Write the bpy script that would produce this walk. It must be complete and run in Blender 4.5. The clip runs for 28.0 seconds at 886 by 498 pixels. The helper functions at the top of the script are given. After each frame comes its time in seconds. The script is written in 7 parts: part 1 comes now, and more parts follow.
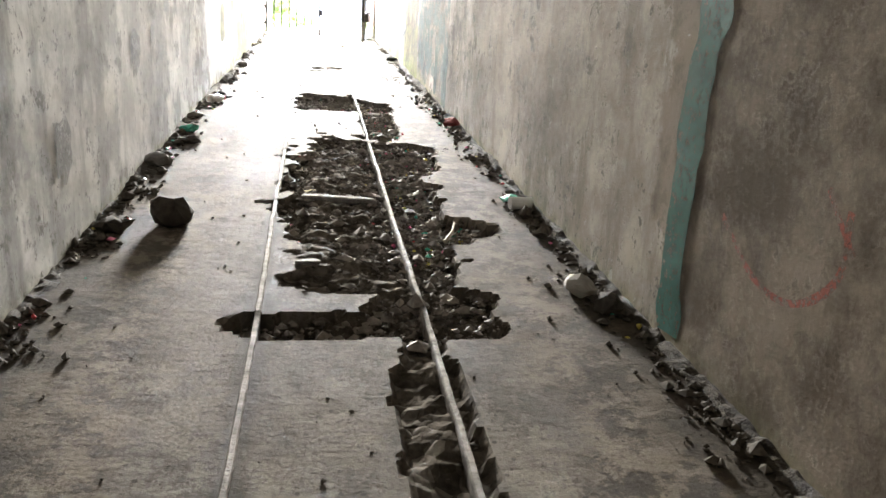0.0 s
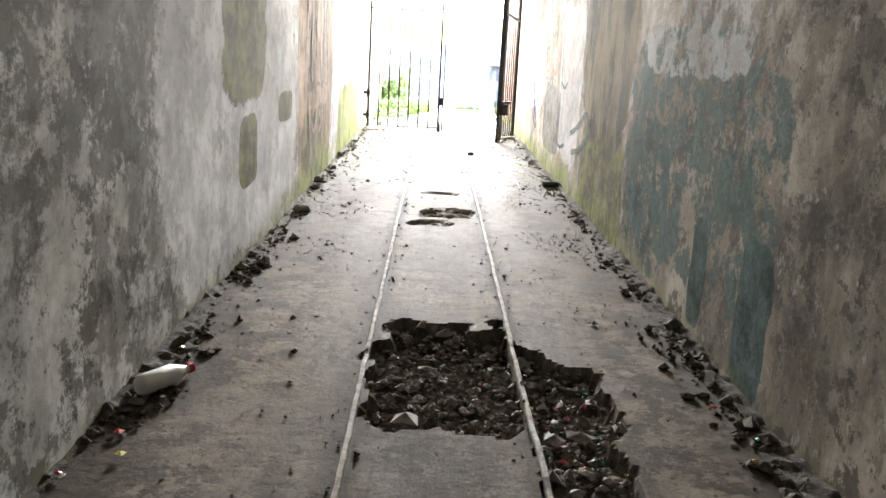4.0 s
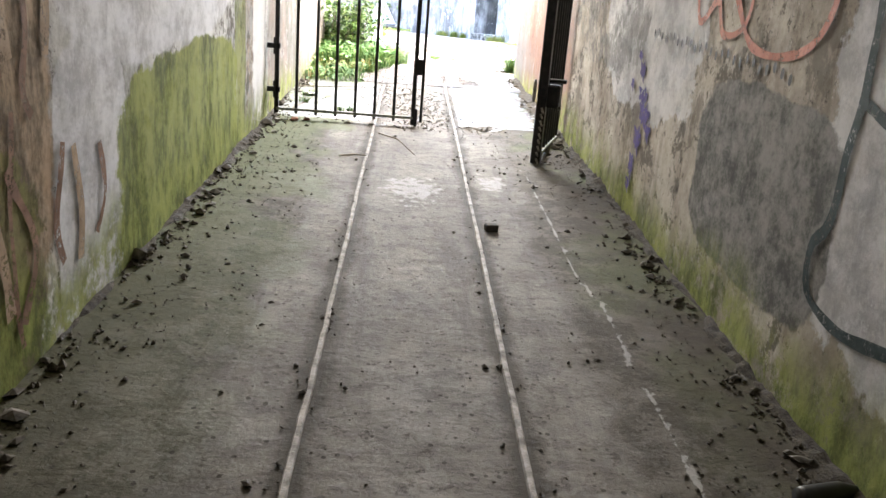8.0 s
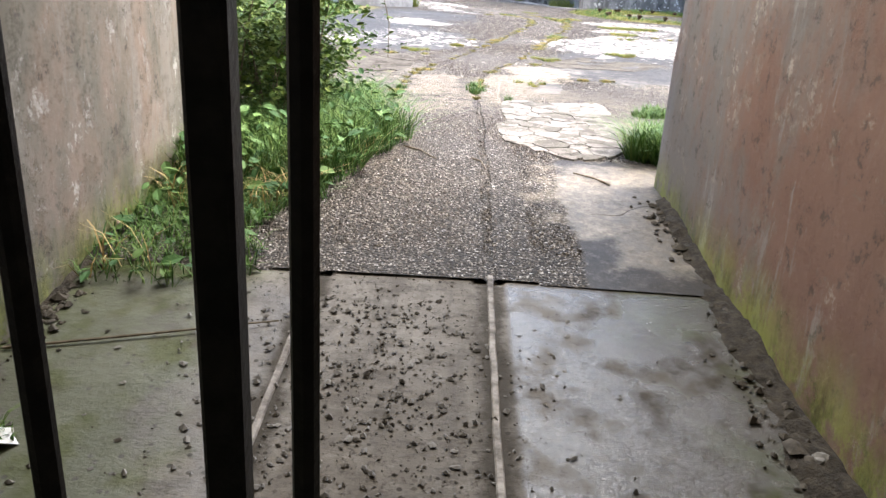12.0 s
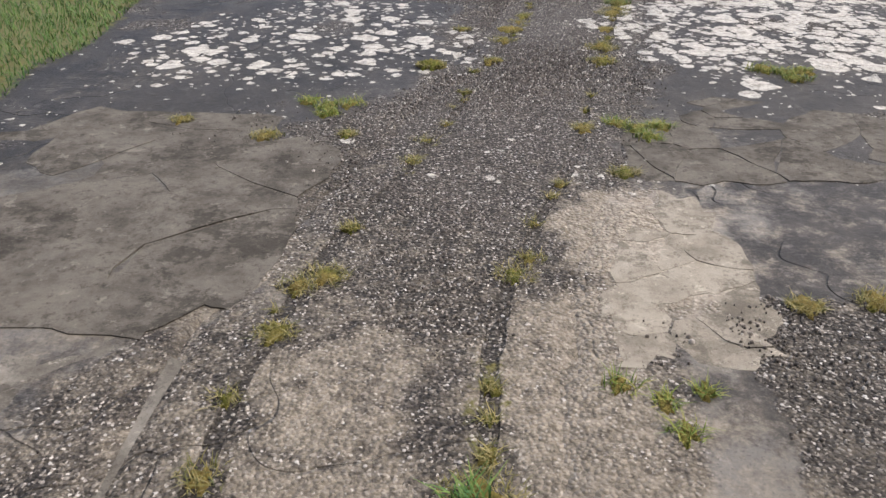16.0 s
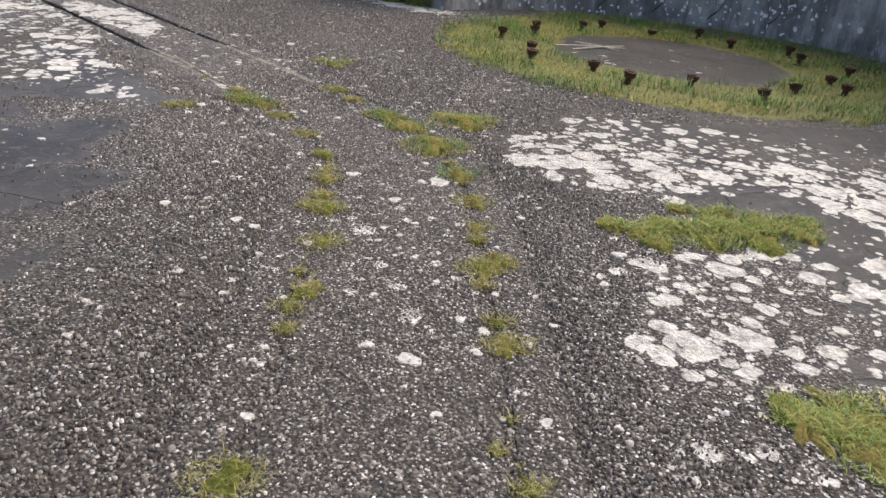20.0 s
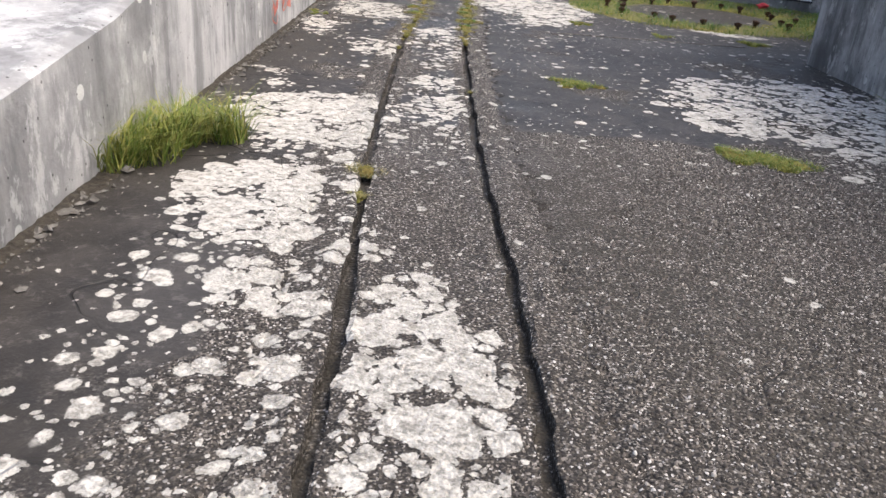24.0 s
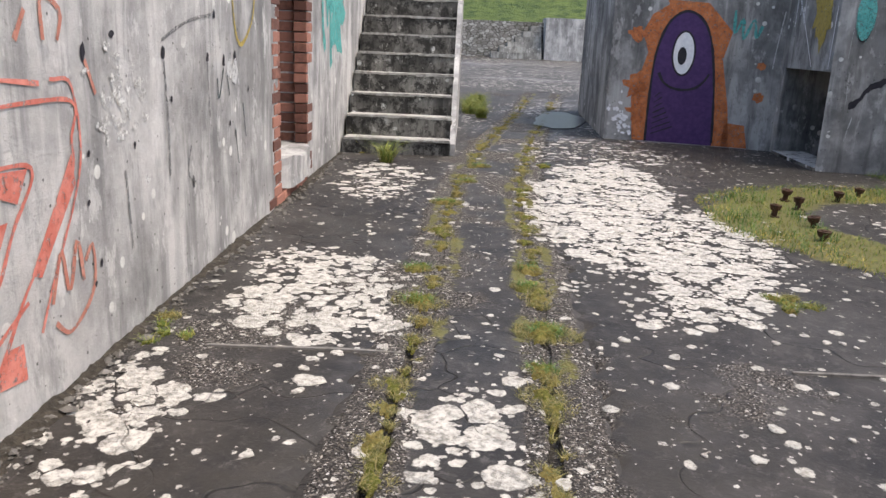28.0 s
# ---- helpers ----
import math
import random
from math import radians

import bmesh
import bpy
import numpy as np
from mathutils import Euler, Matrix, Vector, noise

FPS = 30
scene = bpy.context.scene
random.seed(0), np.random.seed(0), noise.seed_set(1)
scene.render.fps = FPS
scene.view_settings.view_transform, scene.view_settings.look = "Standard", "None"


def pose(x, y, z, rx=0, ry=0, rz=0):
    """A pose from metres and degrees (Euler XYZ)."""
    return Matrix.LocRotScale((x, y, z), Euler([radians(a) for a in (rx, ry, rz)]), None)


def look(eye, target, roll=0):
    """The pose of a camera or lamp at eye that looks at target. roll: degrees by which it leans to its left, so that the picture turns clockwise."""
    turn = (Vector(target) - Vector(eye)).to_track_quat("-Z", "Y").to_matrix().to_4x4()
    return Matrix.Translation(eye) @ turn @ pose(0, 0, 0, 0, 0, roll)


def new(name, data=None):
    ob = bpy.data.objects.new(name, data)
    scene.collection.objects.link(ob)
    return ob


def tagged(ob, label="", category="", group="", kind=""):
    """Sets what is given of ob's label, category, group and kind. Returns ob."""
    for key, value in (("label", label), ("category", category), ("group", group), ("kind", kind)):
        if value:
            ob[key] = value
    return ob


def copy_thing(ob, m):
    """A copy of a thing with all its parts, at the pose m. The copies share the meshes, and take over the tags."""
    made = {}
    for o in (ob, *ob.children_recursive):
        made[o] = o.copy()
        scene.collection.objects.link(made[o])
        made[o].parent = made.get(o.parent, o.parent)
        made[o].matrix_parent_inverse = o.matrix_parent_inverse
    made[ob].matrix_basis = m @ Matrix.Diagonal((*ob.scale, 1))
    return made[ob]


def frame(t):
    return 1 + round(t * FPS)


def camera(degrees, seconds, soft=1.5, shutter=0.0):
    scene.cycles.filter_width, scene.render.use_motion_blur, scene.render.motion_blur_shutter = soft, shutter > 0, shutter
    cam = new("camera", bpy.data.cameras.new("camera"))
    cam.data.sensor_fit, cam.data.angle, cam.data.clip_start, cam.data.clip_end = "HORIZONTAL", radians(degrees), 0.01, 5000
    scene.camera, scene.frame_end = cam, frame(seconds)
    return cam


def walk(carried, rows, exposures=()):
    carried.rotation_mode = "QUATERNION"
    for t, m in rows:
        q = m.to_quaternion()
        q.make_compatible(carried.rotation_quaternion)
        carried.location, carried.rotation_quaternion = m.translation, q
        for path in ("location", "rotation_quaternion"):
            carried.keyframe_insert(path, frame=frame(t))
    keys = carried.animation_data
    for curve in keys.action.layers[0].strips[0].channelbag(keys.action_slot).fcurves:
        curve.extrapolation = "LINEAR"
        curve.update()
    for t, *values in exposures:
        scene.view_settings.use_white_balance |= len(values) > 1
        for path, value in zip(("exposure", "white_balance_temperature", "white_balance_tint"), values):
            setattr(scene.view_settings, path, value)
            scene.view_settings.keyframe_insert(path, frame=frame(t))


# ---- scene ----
cam = camera(59.7, 28.0)
PATH = [
    (0.0, (-0.090, -14.970, -0.218), (0.578, -11.162, -1.243), 3.15),
    (0.5, (-0.057, -14.481, -0.187), (0.121, -10.620, -1.219), 4.98),
    (1.0, (-0.077, -13.985, -0.119), (0.149, -10.170, -1.301), 3.81),
    (1.5, (-0.032, -13.481, -0.064), (0.167, -9.677, -1.285), 3.97),
    (2.0, (-0.054, -13.013, -0.053), (0.207, -9.214, -1.276), 2.71),
    (2.5, (-0.048, -12.522, -0.039), (0.100, -8.717, -1.263), 2.20),
    (3.0, (-0.069, -12.029, 0.006), (-0.017, -8.111, -0.799), 3.16),
    (3.5, (-0.106, -11.524, 0.047), (0.110, -7.595, -0.676), 2.55),
    (4.0, (-0.064, -11.012, 0.121), (0.016, -7.079, -0.609), 3.01),
    (4.5, (-0.080, -10.492, 0.168), (0.169, -6.550, -0.467), 1.37),
    (6.5, (-0.060, -8.000, 0.345), (-0.024, -4.134, -0.681), 3.62),
    (7.0, (-0.084, -7.502, 0.418), (0.159, -3.655, -0.650), 2.28),
    (7.5, (-0.057, -6.966, 0.452), (0.090, -3.108, -0.595), 3.73),
    (8.0, (-0.057, -6.429, 0.452), (0.177, -2.600, -0.681), 4.59),
    (8.5, (-0.041, -5.820, 0.480), (0.102, -2.003, -0.707), 3.87),
    (9.0, (-0.036, -5.295, 0.535), (0.134, -1.453, -0.565), 3.43),
    (9.5, (-0.031, -4.708, 0.580), (0.264, -0.874, -0.522), 2.18),
    (10.0, (-0.015, -4.126, 0.642), (0.133, -0.290, -0.480), 2.19),
    (10.5, (-0.010, -3.523, 0.675), (0.124, 0.304, -0.480), 2.09),
    (11.0, (0.057, -2.970, 0.698), (0.039, 0.841, -0.518), 1.78),
    (11.5, (0.083, -2.450, 0.720), (0.162, 1.338, -0.561), 3.06),
    (13.5, (0.249, -0.597, 1.084), (-0.004, 1.155, 0.153), 5.00),
    (14.0, (0.261, -0.057, 1.098), (0.093, 1.694, 0.147), 3.50),
    (14.5, (0.309, 0.498, 1.107), (0.094, 2.250, 0.167), 3.50),
    (15.0, (0.277, 1.093, 1.087), (0.026, 2.847, 0.159), 4.20),
    (15.5, (0.242, 1.730, 1.063), (-0.029, 3.478, 0.129), 2.50),
    (16.0, (0.202, 2.344, 1.030), (0.184, 4.084, 0.045), 0.70),
    (16.5, (0.220, 2.926, 0.993), (0.378, 4.662, 0.012), -0.20),
    (17.0, (0.286, 3.570, 0.971), (0.608, 5.333, 0.083), 1.30),
    (17.5, (0.383, 4.242, 0.937), (0.799, 6.001, 0.080), 2.40),
    (18.0, (0.484, 4.844, 0.949), (0.910, 6.616, 0.127), 2.60),
    (18.5, (0.607, 5.429, 0.928), (1.070, 7.191, 0.102), 2.50),
    (19.0, (0.742, 6.028, 0.951), (1.184, 7.785, 0.103), 3.70),
    (19.5, (0.846, 6.635, 0.958), (1.300, 8.390, 0.115), 4.90),
    (20.0, (1.008, 7.283, 0.967), (1.427, 9.056, 0.141), 5.80),
    (20.5, (1.117, 7.902, 0.988), (1.502, 9.699, 0.200), 6.00),
    (21.0, (1.250, 8.490, 0.986), (1.539, 10.312, 0.213), 5.70),
    (21.5, (1.288, 9.094, 1.003), (1.431, 10.925, 0.211), 7.30),
    (22.0, (1.306, 9.730, 0.986), (1.104, 11.541, 0.162), 7.30),
    (22.5, (1.195, 10.348, 0.986), (0.655, 12.087, 0.157), 6.40),
    (24.5, (0.295, 12.430, 1.058), (-1.473, 15.627, -0.570), 4.82),
    (25.0, (-0.084, 13.017, 1.058), (-1.830, 16.254, -0.513), 4.46),
    (25.5, (-0.411, 13.592, 1.063), (-2.247, 16.833, -0.395), 3.22),
    (26.0, (-0.759, 14.087, 1.058), (-2.633, 17.332, -0.341), 2.56),
    (26.5, (-1.064, 14.630, 1.058), (-2.961, 17.902, -0.243), 1.80),
    (27.0, (-1.398, 15.182, 1.093), (-3.316, 18.494, -0.068), 2.82),
    (27.5, (-1.679, 15.673, 1.089), (-3.618, 19.002, 0.014), 2.18),
    (28.0, (-1.938, 16.142, 1.124), (-3.989, 19.414, 0.082), 2.38),
]
walk(cam, [(t, look(eye, target, roll)) for t, eye, target, roll in PATH],
     exposures=[(0.0, 8.15), (1.0, 7.62), (2.0, 7.68), (3.0, 7.4), (4.5, 6.25), (6.5, 5.5), (8.0, 4.82), (9.0, 4.0), (11.5, 2.72), (13.5, 1.72), (14.0, 1.55), (15.0, 1.05), (16.0, 0.84), (17.0, 1.02), (19.0, 1.02), (22.0, 1.33), (26.0, 1.0), (28.0, 1.08)])

# ---- light ----
world = bpy.data.worlds.new("world")
scene.world = world
world.use_nodes = True
wn, wl = world.node_tree.nodes, world.node_tree.links
sky = wn.new("ShaderNodeTexSky")
sky.sky_type, sky.sun_disc = "NISHITA", False
sky.sun_elevation, sky.sun_rotation = radians(62), radians(75)
sky.air_density, sky.dust_density = 1.0, 4.0
wl.new(sky.outputs[0], wn["Background"].inputs[0])
wn["Background"].inputs[1].default_value = 0.15
sun = new("sun", bpy.data.lights.new("sun", "SUN"))
sun.data.energy, sun.data.angle, sun.data.color = 1.1, radians(32), (1.0, 0.925, 0.81)
sun.matrix_world = look((10 * math.sin(radians(75)), 10 * math.cos(radians(75)), 18.8), (0, 0, 0))
# area lamp added in the top of the tunnel mouth to strengthen its daylight
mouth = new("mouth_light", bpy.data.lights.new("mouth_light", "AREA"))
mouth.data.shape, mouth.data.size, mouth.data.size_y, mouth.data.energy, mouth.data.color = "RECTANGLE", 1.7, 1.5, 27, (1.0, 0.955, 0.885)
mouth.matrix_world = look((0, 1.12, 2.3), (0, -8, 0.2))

# ---- plan ----
SLOPE, CREST = 0.073, 1.2
U, N = Vector((-0.515, 0.857)), Vector((0.857, 0.515))


def gz(x, y):
    """Height of the ground: the tunnel climbs to the yard, the far end of the yard climbs a little."""
    far = -0.515 * x + 0.857 * y - 28
    return SLOPE * min(0.0, y - CREST) + 0.033 * max(0.0, far) + 0.05 * max(0.0, far - 22) * (far < 120)


def yard(u, n, z=0.0):
    return Vector((U.x * u + N.x * n, U.y * u + N.y * n, z))


TRACK = [(0, 0.11), (0, 1.0), (0, 2.2), (0.0, 3.0), (0.06, 3.8), (0.19, 4.3), (0.40, 4.95), (0.58, 5.75), (0.80, 6.6), (0.95, 7.3), (1.16, 8.25),
         (1.30, 9.0), (1.38, 9.55), (1.43, 10.1), (1.38, 10.6), (1.24, 11.0), (0.98, 11.38), (0.77, 11.75), (0.40, 12.35), (-0.24, 13.43),
         (-0.76, 14.25), (-1.3, 15.1), (-2.65, 17.4), (-3.72, 19.4), (-4.69, 21.1), (-5.58, 22.95), (-6.4, 24.8), (-7.5, 27.5), (-9.2, 31.5)]


def spline(points, step):
    """Evenly stepped Catmull-Rom curve through plan points."""
    p = [np.array(q, float) for q in points]
    p = [2 * p[0] - p[1]] + p + [2 * p[-1] - p[-2]]
    fine = []
    for a, b, c, d in zip(p, p[1:], p[2:], p[3:]):
        for k in np.linspace(0, 1, 24, endpoint=False):
            fine.append(0.5 * (2 * b + (c - a) * k + (2 * a - 5 * b + 4 * c - d) * k * k + (3 * b - a - 3 * c + d) * k ** 3))
    fine = np.array(fine + [p[-2]])
    run = np.concatenate([[0], np.cumsum(np.linalg.norm(np.diff(fine, axis=0), axis=1))])
    s = np.arange(0, run[-1], step)
    return np.stack([np.interp(s, run, fine[:, 0]), np.interp(s, run, fine[:, 1])], 1)


LINE = spline(TRACK, 0.05)
TANG = np.gradient(LINE, axis=0)
TANG /= np.linalg.norm(TANG, axis=1)[:, None]
SIDE = np.stack([TANG[:, 1], -TANG[:, 0]], 1)
rng = np.random.default_rng(7)


def track_distance(xy):
    """Distance of plan points from the track's middle line."""
    out = np.full(len(xy), 9.0)
    for k in range(0, len(xy), 4000):
        d = np.linalg.norm(xy[k:k + 4000, None] - LINE[None, ::4], axis=2)
        out[k:k + 4000] = d.min(1)
    return out


def wobble(x, y, scale, seed=0.0):
    return noise.noise(Vector((x * scale, y * scale, seed)))


# patches of white lichen: x, y, half width, half length, turn, strength
LICHEN_A = [(-0.5, 6.3, 0.8, 0.7, 9, 0.74), (2.5, 7.6, 0.9, 1.0, -12, 0.6), (-0.34, 6.6, 0.5, 0.8, 10, 0.72), (2.04, 6.71, 0.84, 0.94, -27, 0.84),
            (-0.05, 6.5, 0.28, 0.5, 10, 0.68), (0.78, 4.60, 0.14, 0.09, -20, 0.6), (1.95, 6.94, 0.70, 1.2, -31, 0.84),
            (2.89, 8.82, 0.79, 0.6, -29, 0.75), (3.44, 10.3, 1.3, 0.4, -27, 0.7), (-0.50, 8.84, 0.25, 0.47, 12, 0.9), (-0.04, 6.76, 0.17, 0.45, 11, 0.5),
            (0.05, 6.15, 0.12, 0.18, 12, 0.8), (2.4, 10.25, 0.5, 0.36, -20, 0.84), (2.11, 8.85, 0.16, 0.40, -29, 0.8), (3.31, 9.99, 0.29, 0.4, -36, 0.9)]
LICHEN_B = [(-0.45, 8.6, 0.45, 0.42, 12, 0.9), (-0.14, 11.75, 0.22, 0.6, 13, 0.8), (1.39, 9.40, 0.2, 0.45, -8, 0.5), (-0.95, 13.56, 0.31, 1.5, 30, 0.75), (-0.09, 13.15, 0.17, 0.60, 30, 0.95), (0.26, 11.10, 0.08, 0.18, 34, 1.0),
            (0.31, 17.35, 0.8, 1.0, 8, 0.9), (1.85, 15.5, 0.3, 1.1, 30, 0.95), (-1.92, 14.93, 0.32, 0.48, 41, 1), (-1.34, 13.94, 0.28, 0.36, 46, 1), (-0.84, 13.36, 0.14, 0.22, 48, 0.9),
            (-0.40, 13.60, 0.13, 0.18, 33, 1), (-1.50, 15.42, 0.19, 0.97, 32, 0.7), (0, 17.0, 0.4, 0.7, 7, 0.9), (-4.21, 18.71, 0.34, 0.64, 37, 0.9), (-2.90, 16.93, 0.16, 0.36, 38, 0.9)]
LICHEN_C = [(-3.85, 17.39, 0.14, 0.49, 44, 0.9), (-2.65, 17.49, 0.18, 0.88, 30, 0.7), (-1.89, 16.14, 0.12, 0.26, 30, 0.9), (-4.0, 21.7, 0.46, 1.8, 23, 0.94), (-2.9, 20.5, 0.38, 1.2, 16, 0.9), (-2.76, 15.67, 0.10, 0.08, 55, 0.9),
            (-2.56, 15.43, 0.07, 0.08, 57, 1), (-4.20, 18.66, 0.34, 0.74, 42, 0.85), (-3.92, 17.53, 0.11, 0.23, 53, 0.9), (-2.99, 17.98, 0.14, 0.21, 31, 0.9), (-5.76, 21.2, 0.33, 0.79, 37, 0.8), (-5.1, 24.2, 0.8, 0.9, 21, 0.7),
            (-3.75, 17.13, 0.12, 0.15, 59, 0.9), (-2.08, 15.11, 0.34, 0.26, 49, 1), (-1.54, 15.59, 0.15, 0.31, 29, 0.9), (-1.09, 20.88, 0.35, 0.2, 5, 1)]


def lichen_at(x, y):
    best = 0.0
    for cx, cy, a, b, turn, k in LICHEN_A + LICHEN_B + LICHEN_C:
        dx, dy = x - cx, y - cy
        if cy > 11:
            a, b = a * 1.12, b * 1.07
        if abs(dx) + abs(dy) > 5:
            continue
        c, s = math.cos(radians(turn)), math.sin(radians(turn))
        e = math.hypot((dx * c + dy * s) / (a * 1.1), (-dx * s + dy * c) / (b * 1.1)) + 0.35 * wobble(x, y, 2.3, 3.0)
        best = max(best, k * min(1.0, max(0.0, (1.32 - e) / 0.45)))
    u = -0.515 * x + 0.857 * y
    spread = 0.17 + 0.15 * wobble(x, y, 0.9, 8.0) if u < 13 else (0.36 + 0.16 * wobble(x, y, 1.3, 8.0) if u < 24.5 else 0.45 + 0.5 * wobble(x, y, 0.8, 8.0))
    return max(best, spread if y > 4.5 else 0.05)


def gravel_at(x, y, d):
    """How much of the cement skin is worn off the pebbles."""
    u, n = -0.515 * x + 0.857 * y, 0.857 * x + 0.515 * y
    w = 0.5 * wobble(x, y, 1.1, 5.0) + 0.3 * wobble(x, y, 3.3, 6.0)
    if math.hypot(x - PIT_A.x, y - PIT_A.y) < 1.8 or math.hypot(x - PIT_B.x, y - PIT_B.y) < 1.7:
        return 0.05
    g = 0.25 + w
    if y < 11 and u < 12:
        g = max(g, 1.25 - d / 0.75 + w)
        if y > 7.0 and n < 7.6:
            g = max(g, min(1.0, (y - 7.0) * 2) * (1.7 - d / 1.1 + w))
        if x > 0.85 and 2.7 < y < 4.0:
            g = 0.9 + w
        if y < 3.2:
            g = 0.85 + w if not (x > 0.55 and y < 1.35) else 0.1
    elif u < 13.8 + 0.08 * wobble(x, y, 3.0, 2.0) and n > 6.3:
        g = max(g, 0.95 + 0.6 * w)
    elif u < 13.7 and n > 6.1:
        g = 0.7
    elif d < 0.40:
        g = 0.95 + w if d > 0.16 else 0.45 + w
    return min(1.0, max(0.0, g))


def pale_at(x, y):
    """Light sandy patches of screed near the tunnel mouth."""
    best = 0.0
    if y < 7:
        best = max(0.0, 0.52 - 0.12 * abs(y - 3.0) + 0.4 * wobble(x, y, 1.4, 14.0))
    for cx, cy, a, b, k in ((0.02, 3.3, 0.22, 0.5, 0.72), (0.45, 3.5, 0.24, 0.55, 0.78), (-1.0, 4.1, 0.8, 0.95, 0.5), (0.85, 4.5, 0.4, 0.4, 0.4), (0.72, 0.8, 0.3, 0.6, 0.6), (0.95, 4.45, 0.3, 0.25, 0.5), (0.02, 2.3, 0.25, 0.7, 0.36), (0.75, 4.15, 0.22, 0.35, 1.0)):
        e = math.hypot((x - cx) / a, (y - cy) / b) + 0.6 * wobble(x, y, 2.6, 12.0) + 0.45 * wobble(x, y, 8.0, 13.0)
        best = max(best, k * min(1.0, max(0.0, (1.2 - e) / 0.4)))
    return best


PIT_A, PIT_B = yard(9.0, 10.05), yard(20.08, 10.05)


def moss_at(x, y):
    m = 0.0
    for c, wide in ((PIT_A, 1.8), (PIT_B, 1.65)):
        r = math.hypot(x - c.x, y - c.y) + 0.12 * wobble(x, y, 2.0, 9.0)
        m = max(m, min(1.0, max(0.0, (wide - r) / 0.15)) * min(1.0, max(0.0, (r - 0.85) / 0.15)))
    lawn = -1.62 + 0.25 * wobble(x, y, 1.2, 4.0) + 0.1 * max(0.0, y - 7)
    if x < lawn and 3.5 < y < 12.2:
        m = max(m, min(1.0, (lawn - x) / 0.15))
    return m


# ---- materials ----
class Look:
    """A small wrapper round one node material."""

    def __init__(self, name):
        self.mat = bpy.data.materials.new(name)
        self.mat.use_nodes = True
        self.n, self.l = self.mat.node_tree.nodes, self.mat.node_tree.links
        self.out = self.n["Principled BSDF"]
        self.pos = self.n.new("ShaderNodeNewGeometry").outputs["Position"]

    def put(self, sock, value):
        if hasattr(value, "is_linked"):
            self.l.new(value, sock)
        elif isinstance(value, tuple) and len(value) == 3 and sock.type == "RGBA":
            sock.default_value = (*value, 1)
        else:
            sock.default_value = value

    def math(self, op, a, b=0.0, c=0.0, clamp=False):
        m = self.n.new("ShaderNodeMath")
        m.operation, m.use_clamp = op, clamp
        for k, v in enumerate((a, b, c)):
            self.put(m.inputs[k], v)
        return m.outputs[0]

    def step(self, v, lo, hi):
        m = self.n.new("ShaderNodeMapRange")
        m.interpolation_type = "SMOOTHSTEP"
        for k, x in enumerate((v, lo, hi)):
            self.put(m.inputs[k], x)
        return m.outputs[0]

    def mix(self, f, a, b):
        m = self.n.new("ShaderNodeMix")
        m.data_type = "RGBA"
        self.put(m.inputs[0], f)
        self.put(m.inputs[6], a)
        self.put(m.inputs[7], b)
        return m.outputs[2]

    def scaled(self, size, vec=None):
        m = self.n.new("ShaderNodeMapping")
        self.put(m.inputs["Scale"], size)
        self.l.new(vec or self.pos, m.inputs[0])
        return m.outputs[0]

    def noise(self, scale, detail=5.0, rough=0.6, vec=None, warp=0.0):
        m = self.n.new("ShaderNodeTexNoise")
        for key, v in (("Scale", scale), ("Detail", detail), ("Roughness", rough), ("Distortion", warp)):
            m.inputs[key].default_value = v
        self.l.new(vec or self.pos, m.inputs["Vector"])
        return m.outputs["Fac"]

    def cells(self, scale, feature="F1", vec=None, rand=1.0):
        m = self.n.new("ShaderNodeTexVoronoi")
        m.feature = feature
        m.inputs["Scale"].default_value, m.inputs["Randomness"].default_value = scale, rand
        self.l.new(vec or self.pos, m.inputs["Vector"])
        return m.outputs

    def ramp(self, f, *stops):
        m = self.n.new("ShaderNodeValToRGB")
        e = m.color_ramp.elements
        while len(e) < len(stops):
            e.new(0.5)
        for k, (p, c) in zip(e, stops):
            k.position, k.color = p, (*c, 1) if isinstance(c, tuple) else (c, c, c, 1)
        self.put(m.inputs[0], f)
        return m.outputs[0]

    def attr(self, name):
        m = self.n.new("ShaderNodeAttribute")
        m.attribute_name = name
        return m.outputs["Fac"]

    def axes(self):
        m = self.n.new("ShaderNodeSeparateXYZ")
        self.l.new(self.pos, m.inputs[0])
        return m.outputs

    def bump(self, height, strength=0.5, distance=0.01):
        m = self.n.new("ShaderNodeBump")
        m.inputs["Strength"].default_value, m.inputs["Distance"].default_value = strength, distance
        self.put(m.inputs["Height"], height)
        self.l.new(m.outputs[0], self.out.inputs["Normal"])

    def rand(self):
        return self.n.new("ShaderNodeObjectInfo").outputs["Random"]

    def done(self, color, rough=0.85, metal=0.0, spec=0.35):
        for key, v in (("Base Color", color), ("Roughness", rough), ("Metallic", metal), ("Specular IOR Level", spec)):
            self.put(self.out.inputs[key], v)
        return self.mat


def plain(name, a, b, scale=12.0, rough=0.8, metal=0.0, bump=0.3, size=0.004, spread=0.0):
    """Two mottled tones with a fine relief; spread shifts the tone from object to object."""
    k = Look(name)
    f = k.noise(scale, 6, 0.65)
    if spread:
        f = k.math("ADD", f, k.math("MULTIPLY", k.math("SUBTRACT", k.rand(), 0.5), spread), clamp=True)
    k.bump(k.noise(scale * 4, 4), bump, size)
    return k.done(k.mix(k.step(f, 0.25, 0.75), a, b), rough, metal)


